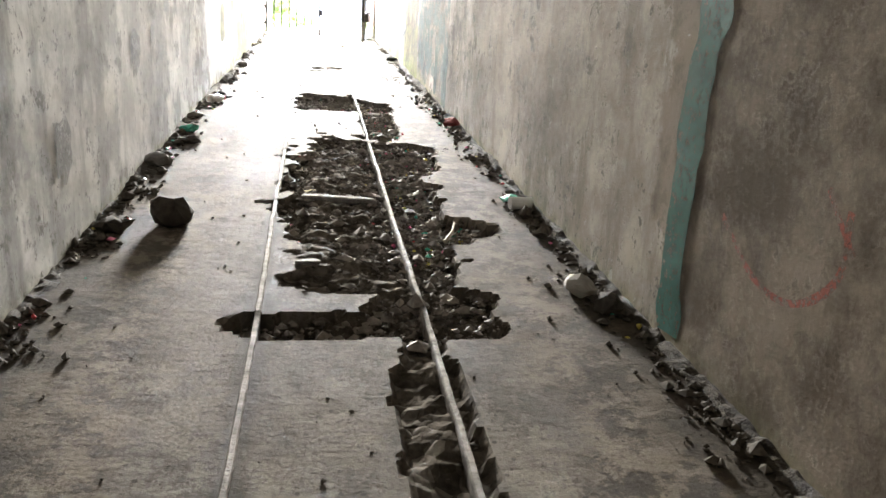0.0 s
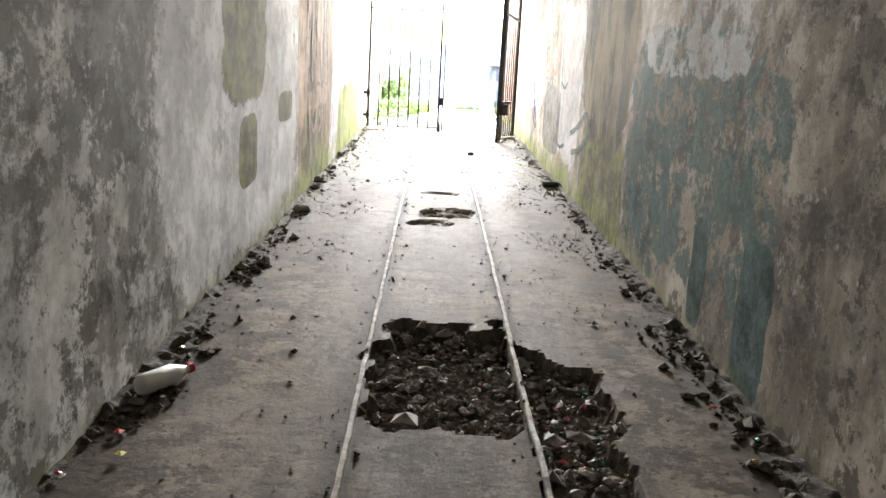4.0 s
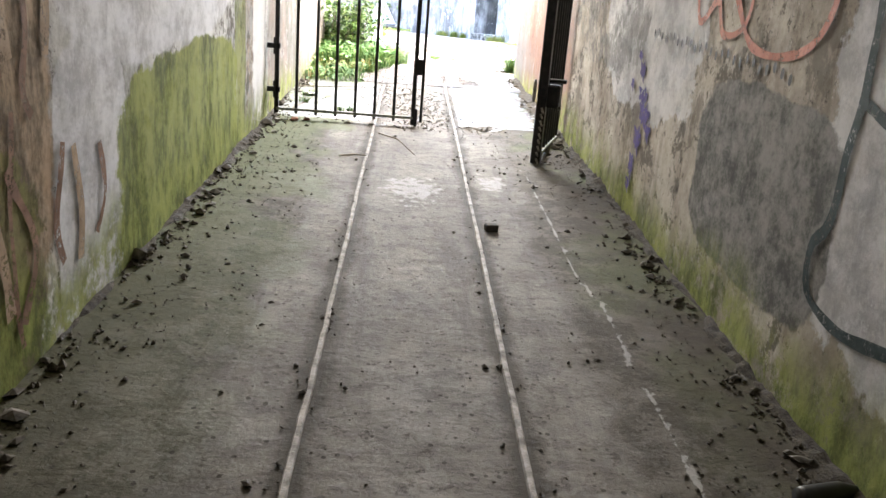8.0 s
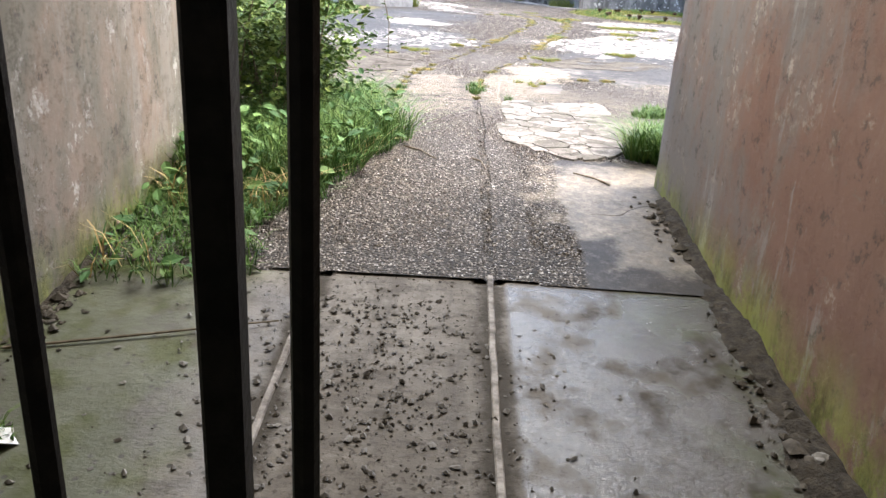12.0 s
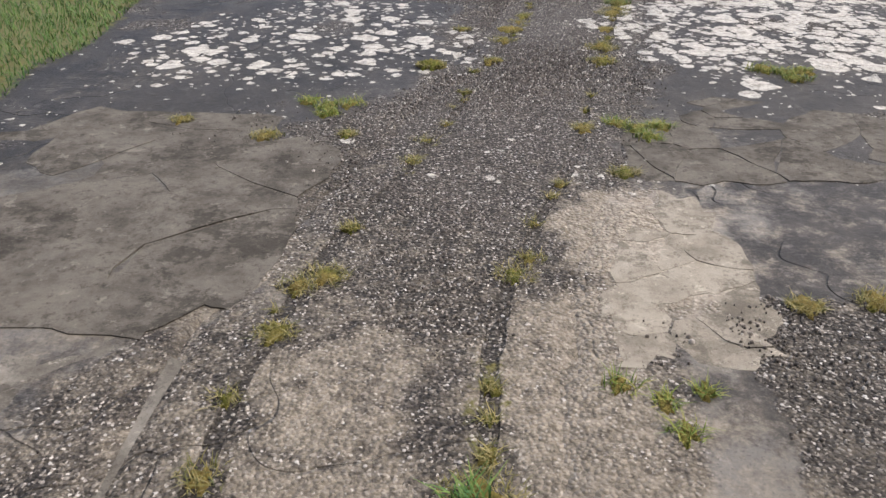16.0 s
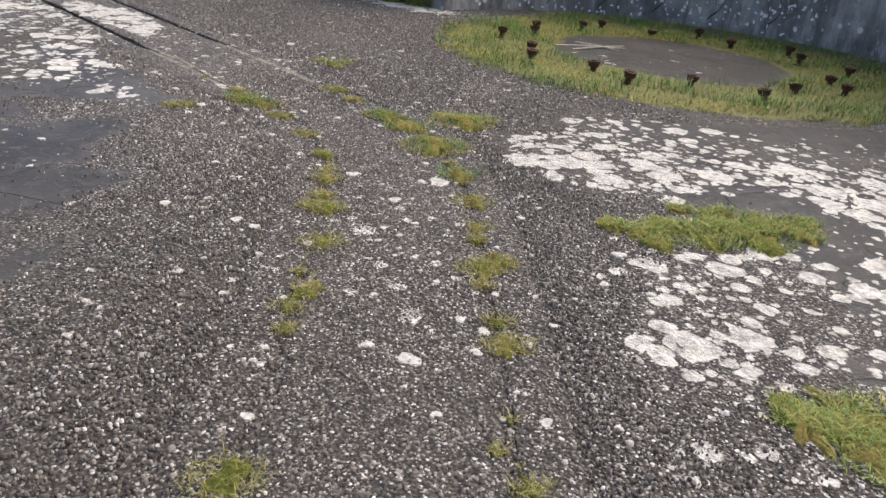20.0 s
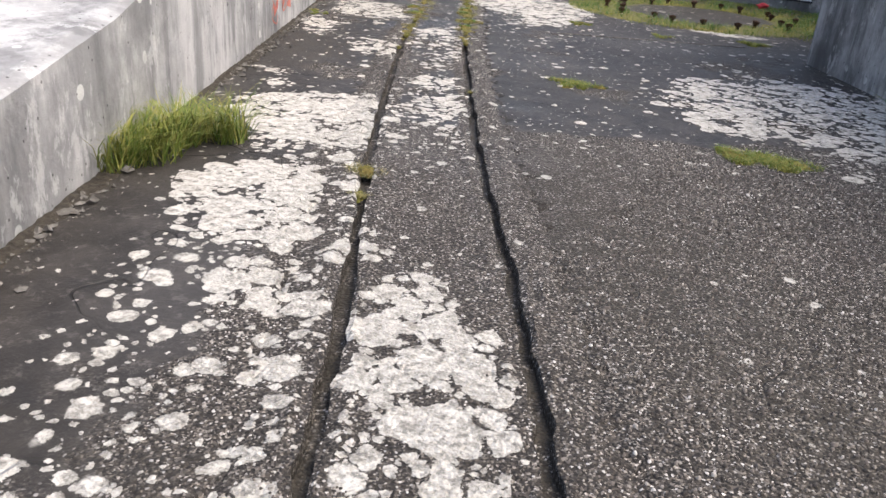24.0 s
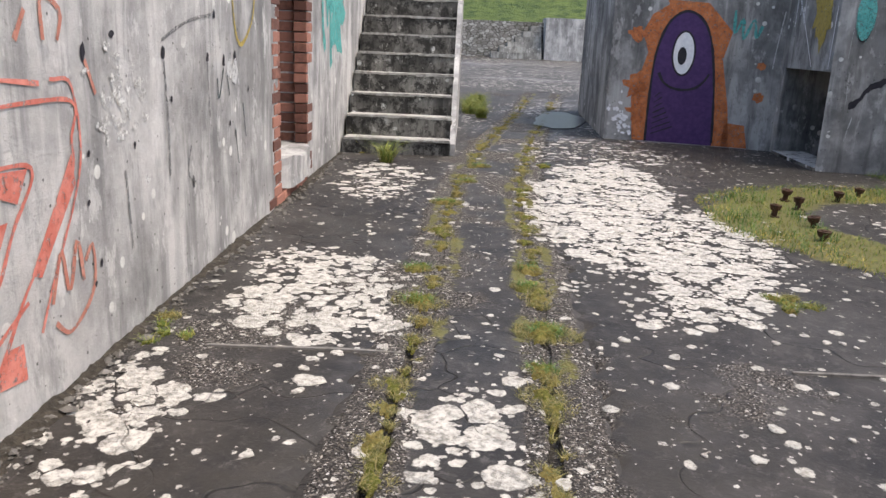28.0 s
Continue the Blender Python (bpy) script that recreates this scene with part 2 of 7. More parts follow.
def worn_paint(name, a, b, cover=0.5):
    """Faded paint through which the wall shows."""
    k = Look(name)
    f = k.noise(14, 6, 0.7)
    gap = k.step(k.noise(42, 7, 0.8), 0.68 - cover * 0.4, 0.58 - cover * 0.4)
    k.put(k.out.inputs["Alpha"], k.math("SUBTRACT", 1.0, k.math("MULTIPLY", gap, 0.9)))
    return k.done(k.mix(k.step(f, 0.3, 0.7), a, b), 0.8, 0.0, 0.2)


def leaf_look(name, a, b, c):
    """Leaf or blade tones that vary from piece to piece."""
    k = Look(name)
    r = k.n.new("ShaderNodeNewGeometry").outputs["Random Per Island"]
    col = k.ramp(r, (0.0, a), (0.5, b), (1.0, c))
    k.put(k.out.inputs["Subsurface Weight"], 0.0)
    return k.done(col, 0.6, 0.0, 0.25)


def yard_look():
    k = Look("yard_concrete")
    gravel, lichen, moss, dirt = (k.attr(a) for a in ("gravel", "lichen", "moss", "dirt"))
    broad, mid, fine = k.noise(0.7, 4), k.noise(5, 6, 0.7), k.noise(60, 5, 0.7)
    base = k.mix(k.step(mid, 0.3, 0.72), (0.014, 0.0122, 0.0108), (0.056, 0.049, 0.043))
    base = k.mix(k.math("MULTIPLY", k.step(broad, 0.5, 0.66), 0.5), base, (0.074, 0.067, 0.061))
    base = k.mix(k.math("MULTIPLY", k.step(k.noise(2.4, 8, 0.78), 0.52, 0.6), 0.6), base, (0.020, 0.018, 0.017))
    base = k.mix(k.math("MULTIPLY", k.step(k.noise(17, 9, 0.85), 0.53, 0.60), 0.42), base, (0.17, 0.153, 0.135))
    pale = k.attr("pale")
    base = k.mix(k.math("MULTIPLY", k.step(k.math("ADD", pale, k.math("SUBTRACT", k.noise(6, 8, 0.8), 0.5)), 0.4, 0.6), 0.5), base, k.mix(mid, (0.20, 0.185, 0.165), (0.33, 0.31, 0.28)))
    base = k.mix(k.math("MULTIPLY", k.step(fine, 0.60, 0.75), 0.5), base, (0.16, 0.152, 0.142))
    base = k.mix(k.math("MULTIPLY", k.step(k.noise(150, 3, 0.7), 0.56, 0.66), 0.5), base, (0.012, 0.011, 0.010))
    # hair cracks
    bent = k.n.new("ShaderNodeVectorMath")
    bent.operation = "ADD"
    k.l.new(k.pos, bent.inputs[0])
    drift = k.n.new("ShaderNodeTexNoise")
    drift.inputs["Scale"].default_value = 2.2
    k.l.new(k.pos, drift.inputs["Vector"])
    k.l.new(drift.outputs["Color"], bent.inputs[1])
    crack = k.math("SUBTRACT", 1.0, k.step(k.cells(1.25, "DISTANCE_TO_EDGE", bent.outputs[0])["Distance"], 0.002, 0.011))
    crack = k.math("MULTIPLY", crack, k.step(k.noise(1.1, 3), 0.46, 0.54))
    base = k.mix(crack, base, (0.022, 0.02, 0.018))
    # pebbles
    peb = k.cells(88)
    tone = k.n.new("ShaderNodeSeparateColor")
    k.l.new(peb["Color"], tone.inputs[0])
    stones = k.ramp(tone.outputs[0], (0.0, (0.016, 0.014, 0.012)), (0.45, (0.05, 0.043, 0.037)), (0.72, (0.12, 0.105, 0.09)), (0.90, (0.27, 0.245, 0.215)), (1.0, (0.62, 0.59, 0.55)))
    grains = k.cells(185)
    tiny = k.n.new("ShaderNodeSeparateColor")
    k.l.new(grains["Color"], tiny.inputs[0])
    sand = k.ramp(tiny.outputs[1], (0.0, (0.010, 0.0085, 0.007)), (0.5, (0.036, 0.030, 0.025)), (0.8, (0.105, 0.09, 0.076)), (0.94, (0.27, 0.24, 0.205)), (1.0, (0.55, 0.52, 0.48)))
    shape = k.math("ADD", peb["Distance"], k.math("MULTIPLY", k.math("SUBTRACT", k.noise(70, 3), 0.5), 0.5))
    proud = k.math("MULTIPLY", k.math("GREATER_THAN", tone.outputs[2], 0.5), k.step(shape, 0.46, 0.36))
    stones = k.mix(proud, sand, stones)
    gm = k.step(k.math("ADD", gravel, k.math("MULTIPLY", k.math("SUBTRACT", k.noise(4, 5, 0.7), 0.5), 1.0)), 0.42, 0.62)
    col = k.mix(gm, base, stones)
    sandy = k.mix(k.step(k.noise(34, 8, 0.85), 0.36, 0.62), (0.17, 0.14, 0.10), (0.50, 0.435, 0.345))
    spread = k.math("ADD", pale, k.math("MULTIPLY", k.math("SUBTRACT", k.noise(9, 9, 0.82), 0.5), 2.4))
    col = k.mix(k.math("MULTIPLY", k.step(spread, 0.30, 0.95), 0.72), col, sandy)
    col = k.mix(k.math("MULTIPLY", dirt, k.step(k.noise(9, 5), 0.3, 0.6)), col, (0.042, 0.036, 0.028))
    # lichen rosettes of two sizes
    wob = k.n.new("ShaderNodeVectorMath")
    wob.operation = "MULTIPLY_ADD"
    rag = k.n.new("ShaderNodeTexNoise")
    rag.inputs["Scale"].default_value, rag.inputs["Detail"].default_value, rag.inputs["Roughness"].default_value = 11, 8, 0.72
    k.l.new(k.pos, rag.inputs["Vector"])
    k.l.new(rag.outputs["Color"], wob.inputs[0])
    wob.inputs[1].default_value = (0.07, 0.07, 0.0)
    k.l.new(k.pos, wob.inputs[2])
    masks = []
    for scale, gain in ((7.0, 1.0), (14.0, 0.95), (30.0, 0.8)):
        c = k.cells(scale, vec=wob.outputs[0])
        tone = k.n.new("ShaderNodeSeparateColor")
        k.l.new(c["Color"], tone.inputs[0])
        size = k.math("MULTIPLY", k.math("MULTIPLY_ADD", k.math("MULTIPLY", lichen, lichen), 0.55, 0.15), k.math("MULTIPLY_ADD", tone.outputs[1], 0.8, 0.45))
        size = k.math("MULTIPLY", size, gain)
        keep = k.math("LESS_THAN", tone.outputs[2], k.math("MULTIPLY_ADD", lichen, 1.15, -0.12))
        inner = k.math("SUBTRACT", size, c["Distance"])
        disc = k.step(inner, 0.0, 0.035)
        # older rosettes are worn hollow in the middle
        hollow = k.math("MULTIPLY", k.math("GREATER_THAN", tone.outputs[0], 0.72), k.step(inner, 0.16, 0.24))
        hollow = k.math("MULTIPLY", hollow, k.math("MULTIPLY", k.step(k.noise(26, 6, 0.7), 0.44, 0.54), k.step(lichen, 0.8, 0.5)))
        masks.append(k.math("MULTIPLY", k.math("MULTIPLY", disc, keep), k.math("SUBTRACT", 1.0, k.math("MULTIPLY", hollow, 0.7))))
    white = k.math("MAXIMUM", k.math("MAXIMUM", masks[0], masks[1]), masks[2])
    vein = k.cells(7.0, "DISTANCE_TO_EDGE", wob.outputs[0])["Distance"]
    white = k.math("MULTIPLY", white, k.math("MAXIMUM", k.step(vein, 0.001, 0.008), k.step(lichen, 0.5, 0.7)))
    worn = k.step(k.noise(30, 8, 0.85), 0.60, 0.48)
    white = k.math("MULTIPLY", white, k.math("MULTIPLY_ADD", worn, 0.5, 0.45))
    chalk = k.mix(k.step(k.noise(20, 8, 0.8), 0.34, 0.58), (0.33, 0.305, 0.265), (0.60, 0.57, 0.51))
    col = k.mix(white, col, chalk)
    green = k.mix(k.noise(18, 4), (0.055, 0.058, 0.018), (0.19, 0.165, 0.05))
    cover = k.step(k.math("ADD", moss, k.math("MULTIPLY", k.math("SUBTRACT", k.noise(16, 7, 0.75), 0.5), 2.2)), 0.35, 0.62)
    col = k.mix(k.math("MULTIPLY", cover, k.step(moss, 0.02, 0.3)), col, green)
    wet = k.step(k.noise(0.45, 3), 0.55, 0.7)
    h = k.math("ADD", k.math("MULTIPLY", k.math("MULTIPLY", k.math("SUBTRACT", 0.7, peb["Distance"]), gm), 1.2), k.math("MULTIPLY", fine, 0.35))
    h = k.math("SUBTRACT", k.math("ADD", h, k.math("MULTIPLY", white, 0.35)), crack)
    k.bump(h, 1.0, 0.007)
    smooth = k.math("MULTIPLY", k.math("SUBTRACT", 1.0, gm), k.math("SUBTRACT", 1.0, white))
    rough = k.math("SUBTRACT", k.math("MULTIPLY_ADD", wet, -0.15, 0.74), k.math("MULTIPLY", smooth, 0.16))
    return k.done(col, rough, 0.0, k.math("MULTIPLY_ADD", white, -0.18, 0.28))


def tunnel_floor_look():
    k = Look("tunnel_concrete")
    x, y, z = k.axes()
    hole, wet = k.attr("hole"), k.attr("wet")
    mid, fine, broad = k.noise(4, 6, 0.7), k.noise(45, 5, 0.7), k.noise(1.1, 4)
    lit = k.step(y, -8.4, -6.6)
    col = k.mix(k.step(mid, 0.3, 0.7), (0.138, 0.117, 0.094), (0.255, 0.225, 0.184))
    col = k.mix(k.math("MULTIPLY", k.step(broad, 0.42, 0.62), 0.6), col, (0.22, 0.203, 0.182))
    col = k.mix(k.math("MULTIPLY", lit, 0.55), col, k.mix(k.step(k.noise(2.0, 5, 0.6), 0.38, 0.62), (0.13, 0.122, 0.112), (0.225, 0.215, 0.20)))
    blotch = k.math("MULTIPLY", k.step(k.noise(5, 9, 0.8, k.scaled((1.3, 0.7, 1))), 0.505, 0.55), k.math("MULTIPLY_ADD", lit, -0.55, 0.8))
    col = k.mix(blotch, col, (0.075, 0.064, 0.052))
    col = k.mix(k.math("MULTIPLY", k.step(k.noise(30, 8, 0.85), 0.55, 0.6), 0.75), col, (0.045, 0.039, 0.033))
    # rippled, gritty skin
    ripple = k.noise(13, 8, 0.78, k.scaled((0.7, 1.5, 1)))
    col = k.mix(k.math("MULTIPLY", k.step(ripple, 0.50, 0.60), 0.5), col, (0.075, 0.068, 0.06))
    col = k.mix(k.math("MULTIPLY", k.step(ripple, 0.44, 0.36), 0.4), col, (0.29, 0.27, 0.245))
    # long smears left by wheels and boots
    streak = k.noise(3.2, 6, 0.7, k.scaled((2.4, 0.28, 1)))
    col = k.mix(k.math("MULTIPLY", k.step(streak, 0.5, 0.66), 0.65), col, (0.088, 0.08, 0.071))
    # gritty side soil; its darker tone towards the mouth paints in light falloff
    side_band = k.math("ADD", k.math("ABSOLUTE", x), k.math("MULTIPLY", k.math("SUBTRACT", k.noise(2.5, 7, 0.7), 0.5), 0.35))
    dimmed_mud = k.mix(k.step(k.noise(6, 10, 0.82), 0.46, 0.54), k.mix(lit, (0.20, 0.168, 0.13), (0.105, 0.094, 0.078)), (0.042, 0.034, 0.025))
    col = k.mix(k.math("MULTIPLY", k.step(side_band, 0.42, 0.54), 0.85), col, dimmed_mud)
    by_rail = k.math("ADD", k.math("ABSOLUTE", k.math("SUBTRACT", k.math("ABSOLUTE", x), 0.25)), k.math("MULTIPLY", k.math("SUBTRACT", k.noise(7, 7, 0.75), 0.5), 0.13))
    col = k.mix(k.math("MULTIPLY", k.step(by_rail, 0.06, 0.014), 0.85), col, (0.04, 0.034, 0.026))
    # soil and leaves against the walls
    edge = k.math("ADD", k.math("ABSOLUTE", x), k.math("MULTIPLY", k.math("SUBTRACT", k.noise(5, 5, 0.7), 0.5), 0.5))
    col = k.mix(k.math("MULTIPLY", k.step(edge, 0.62, 0.86), 0.85), col, k.mix(k.noise(40, 3), (0.022, 0.018, 0.013), (0.085, 0.072, 0.055)))
    # green film towards daylight
    algae = k.math("MULTIPLY", k.step(y, -6.5, -2.0), k.step(k.math("MULTIPLY", k.noise(2.2, 5, 0.65), k.math("MULTIPLY_ADD", k.math("ADD", k.step(k.math("ABSOLUTE", x), 0.3, 0.8), k.step(x, -0.2, -0.5)), 0.4, 0.6)), 0.42, 0.60))
    col = k.mix(k.math("MULTIPLY", algae, 0.5), col, k.mix(fine, (0.06, 0.082, 0.03), (0.14, 0.175, 0.065)))
    # grit
    grit = k.cells(70)
    tone = k.n.new("ShaderNodeSeparateColor")
    k.l.new(grit["Color"], tone.inputs[0])
    speck = k.math("MULTIPLY", k.step(tone.outputs[0], 0.93, 0.97), k.math("LESS_THAN", grit["Distance"], 0.42))
    col = k.mix(k.math("MULTIPLY", speck, 0.8), col, (0.03, 0.026, 0.02))
    # broken bed
    rub = k.cells(26)
    tone2 = k.n.new("ShaderNodeSeparateColor")
    k.l.new(rub["Color"], tone2.inputs[0])
    # the palest soil cells paint wet glints into the colour
    soil = k.ramp(tone2.outputs[0], (0.0, (0.03, 0.026, 0.021)), (0.5, (0.075, 0.065, 0.053)), (0.85, (0.16, 0.142, 0.12)), (1.0, (0.36, 0.335, 0.30)))
    mud = k.attr("mud")
    slime = k.mix(k.step(k.noise(9, 9, 0.8), 0.42, 0.6), (0.05, 0.043, 0.035), (0.15, 0.132, 0.11))
    soil = k.mix(k.math("MULTIPLY", mud, k.step(k.noise(6, 8, 0.78), 0.36, 0.5)), soil, slime)
    col = k.mix(hole, col, soil)
    # dirt trodden over the slab round the broken bed
    trod = k.math("MULTIPLY", mud, k.math("SUBTRACT", 1.0, hole))
    col = k.mix(k.math("MULTIPLY", trod, k.step(k.noise(8, 9, 0.82), 0.42, 0.54)), col, (0.05, 0.042, 0.033))
    chalk = k.step(k.math("ADD", k.attr("chalk"), k.math("MULTIPLY", k.math("SUBTRACT", k.noise(16, 8, 0.75), 0.5), 2.6)), 0.78, 0.9)
    col = k.mix(k.math("MULTIPLY", chalk, 0.4), col, (0.54, 0.53, 0.51))
    sheet = k.math("MULTIPLY", wet, k.step(k.noise(7, 4, 0.6), 0.3, 0.55))
    col = k.mix(k.math("MULTIPLY", sheet, 0.55), col, (0.085, 0.083, 0.08))
    k.bump(k.math("ADD", k.math("MULTIPLY", fine, 0.6), k.math("ADD", k.math("ADD", mid, ripple), k.math("MULTIPLY", k.math("MULTIPLY", k.math("SUBTRACT", 0.6, rub["Distance"]), hole), 3.0))), 0.6, 0.008)
    return k.done(col, k.math("MULTIPLY_ADD", sheet, -0.62, 0.8), 0.0, k.math("MULTIPLY", k.math("MULTIPLY_ADD", sheet, 0.5, 0.1), k.math("MULTIPLY_ADD", hole, -0.95, 1.0)))


def tunnel_wall_look(name, side):
    """Old limewash over cement, with patches of bare plaster and moss; side -1 is the west wall, 1 the east wall."""
    k = Look(name)
    x, y, z = k.axes()
    h = k.math("SUBTRACT", z, k.math("MULTIPLY", k.math("SUBTRACT", y, CREST), SLOPE))
    mid, fine = k.noise(3.0, 8, 0.75), k.noise(34, 7, 0.8)
    drip = k.noise(4.0, 6, 0.7, k.scaled((1, 1, 0.22)))
    warm = side > 0
    a, b = ((0.26, 0.222, 0.18), (0.50, 0.45, 0.385)) if warm else ((0.32, 0.31, 0.29), (0.70, 0.685, 0.655))
    col = k.mix(k.step(mid, 0.36, 0.64), a, b)
    col = k.mix(k.math("MULTIPLY", k.step(drip, 0.5, 0.64), 0.55), col, (0.14, 0.12, 0.095) if warm else (0.125, 0.118, 0.107))
    # flaked skin and damp blotches, thicker in the dark end
    age = k.math("SUBTRACT", k.math("MULTIPLY", k.step(y, -7.5, -8.8), 0.025), k.math("MULTIPLY", k.step(y, -9.6, -10.6), 0.055))
    flake = k.step(k.math("ADD", k.noise(5.0, 10, 0.78), age), 0.535, 0.575)
    col = k.mix(k.math("MULTIPLY", flake, 0.85), col, k.mix(fine, (0.05, 0.045, 0.038), (0.17, 0.152, 0.13)))
    damp = k.step(k.noise(1.7, 9, 0.75, k.scaled((1, 1, 0.8))), 0.515, 0.56)
    col = k.mix(k.math("MULTIPLY", k.math("MULTIPLY", damp, k.step(y, -10.8, -9.4)), 0.6), col, k.mix(mid, (0.07, 0.062, 0.052), (0.17, 0.15, 0.125)))
    deep = k.step(y, -7.0, -8.4)
    field = k.step(k.noise(1.25, 8, 0.72), 0.5, 0.585)
    col = k.mix(k.math("MULTIPLY", k.math("MULTIPLY", field, deep), 0.5 if warm else 0.62), col, k.mix(k.step(k.noise(11, 9, 0.82), 0.4, 0.58), (0.045, 0.04, 0.035), (0.20, 0.175, 0.145) if warm else (0.21, 0.20, 0.185)))
    chips = k.step(k.noise(17, 8, 0.8), 0.57, 0.61)
    col = k.mix(k.math("MULTIPLY", chips, 0.75), col, (0.045, 0.04, 0.034))
    scars = k.step(k.noise(13, 8, 0.8, k.scaled((1, 1, 0.6))), 0.40, 0.37)
    col = k.mix(k.math("MULTIPLY", scars, 0.6), col, (0.55, 0.52, 0.47) if warm else (0.66, 0.65, 0.63))
    edge = k.math("SUBTRACT", k.noise(4.2, 8, 0.7), 0.5)

    def patch(c, y0, y1, h0, h1, amount=0.9, ragged=1.3, rough=0.0):
        """A patch with ragged sides between two places along the wall and two heights."""
        dy = k.math("DIVIDE", k.math("SUBTRACT", y, (y0 + y1) / 2), abs(y1 - y0) / 2)
        dh = k.math("DIVIDE", k.math("SUBTRACT", h, (h0 + h1) / 2), abs(h1 - h0) / 2)
        e = k.math("ADD", k.math("POWER", k.math("ABSOLUTE", dy), 4.0), k.math("POWER", k.math("ABSOLUTE", dh), 4.0))
        e = k.math("ADD", e, k.math("MULTIPLY", edge, ragged * 2.0))
        f = k.math("MULTIPLY", k.step(e, 1.08, 0.92), amount)
        if rough:
            f = k.math("MULTIPLY", f, k.step(k.noise(rough, 8, 0.78), 0.44, 0.53))
        return k.mix(f, col, c)

    lilac = k.mix(k.step(k.noise(6, 9, 0.78), 0.36, 0.6), (0.42, 0.415, 0.425), (0.68, 0.675, 0.69))
    olive = k.mix(k.step(k.noise(7, 8, 0.78), 0.40, 0.64), (0.05, 0.05, 0.02), (0.21, 0.20, 0.075))
    brown = k.mix(k.step(k.noise(4.5, 8, 0.75, k.scaled((1, 1, 0.45))), 0.4, 0.6), (0.10, 0.075, 0.045), (0.46, 0.34, 0.235))
    lime = k.mix(k.step(k.noise(6, 9, 0.8, k.scaled((1, 1, 0.5))), 0.38, 0.6), (0.075, 0.092, 0.026), (0.275, 0.305, 0.085))
    slate = k.mix(k.step(k.noise(8, 9, 0.82), 0.38, 0.62), (0.085, 0.088, 0.082), (0.27, 0.255, 0.24))
    teal = k.mix(k.step(k.noise(6, 9, 0.8), 0.38, 0.62), (0.014, 0.036, 0.036), (0.10, 0.145, 0.135))
    rust = (0.215, 0.13, 0.10)
    if warm:
        # first row: brown stain that also paints the dimness of the near end
        rows = ((k.mix(k.step(mid, 0.38, 0.62), (0.09, 0.07, 0.05), (0.24, 0.195, 0.15)), -18.0, -12.75, -0.3, 2.5, 0.8, 0.8), (teal, -8.85, -7.0, 0.16, 1.15, 0.92, 1.1, 6.0), (teal, -7.75, -7.05, 0.05, 0.75, 0.85, 1.5, 7.0), (teal, -8.85, -8.6, -0.02, 0.5, 0.95, 0.8), (teal, -8.28, -8.12, 0.05, 0.45, 0.9, 0.8),
                (lilac, -8.6, -7.2, 0.95, 1.4, 0.6, 1.5, 5.0), (olive, -7.0, -5.75, -0.1, 0.62, 0.92, 0.9), (k.mix(k.step(k.noise(4.5, 8, 0.75, k.scaled((1, 1, 0.3))), 0.42, 0.6), (0.04, 0.036, 0.024), (0.23, 0.19, 0.115)), -7.0, -5.7, 0.5, 1.7, 0.9, 0.9),
                (lilac, -5.6, -4.65, 0.2, 1.4, 0.7, 1.3), (slate, -4.75, -3.85, 0.18, 0.74, 0.95, 0.7), (lilac, -3.75, -2.4, 0.45, 1.3, 0.6, 1.4), (slate, -3.1, -1.6, 0.55, 1.4, 0.7, 1.4, 5.0))
    else:
        rows = ((k.mix(k.step(k.noise(8, 9, 0.82), 0.4, 0.6), (0.03, 0.028, 0.026), (0.17, 0.16, 0.15)), -10.2, -8.2, 0.62, 1.6, 0.85, 1.8, 4.0), (lilac, -8.6, -6.15, 0.05, 1.5, 0.55, 1.2), (olive, -7.85, -7.05, 0.72, 1.5, 0.9, 1.1), (olive, -7.55, -7.18, 0.33, 0.66, 0.95, 0.8), (olive, -6.7, -6.3, 0.55, 0.72, 0.8, 1.0),
                (brown, -6.1, -4.5, -0.1, 1.8, 0.92, 0.5), (olive, -5.9, -4.6, -0.1, 0.55, 0.75, 1.4), (lilac, -4.5, -2.42, 0.62, 1.9, 0.95, 0.35), (lilac, -4.5, -4.0, -0.1, 0.75, 0.95, 0.7),
                (brown, -2.42, -2.02, -0.1, 1.8, 0.6, 1.2, 6.0), (lime, -2.46, -2.22, -0.1, 1.2, 0.75, 1.0), ((0.62, 0.61, 0.59), -2.02, -1.68, 0.08, 1.9, 0.92, 0.6))
    for row in rows:
        col = patch(*row)
    # outer run beyond the gate: weathered red wash
    out = k.math("MULTIPLY", k.step(y, -1.62, -1.5), k.math("MULTIPLY_ADD", k.step(k.noise(9, 9, 0.8), 0.56, 0.62), -0.5, 0.93))
    wash = k.mix(k.step(k.noise(1.4, 7, 0.72, k.scaled((1, 1, 0.5))), 0.42, 0.60), (0.185, 0.168, 0.155) if warm else (0.16, 0.148, 0.125), rust if warm else (0.24, 0.185, 0.15))
    wash = k.mix(k.math("MULTIPLY", k.step(k.noise(4.5, 8, 0.75, k.scaled((1, 1, 0.25))), 0.53, 0.62), 0.7), wash, (0.30, 0.285, 0.265) if warm else (0.24, 0.22, 0.195))
    wash = k.mix(k.math("MULTIPLY", k.step(k.noise(15, 8, 0.8), 0.55, 0.62), 0.6), wash, (0.07, 0.062, 0.055))
    col = k.mix(out, col, wash)
    # moss climbs from the floor where daylight reaches
    reach = k.math("MULTIPLY_ADD", k.step(y, -9.0, -4.2), 0.24 if not warm else 0.21, 0.0)
    reach = k.math("MULTIPLY", reach, k.math("MULTIPLY_ADD", k.step(y, -1.4, 0.2), -0.5, 1.0))
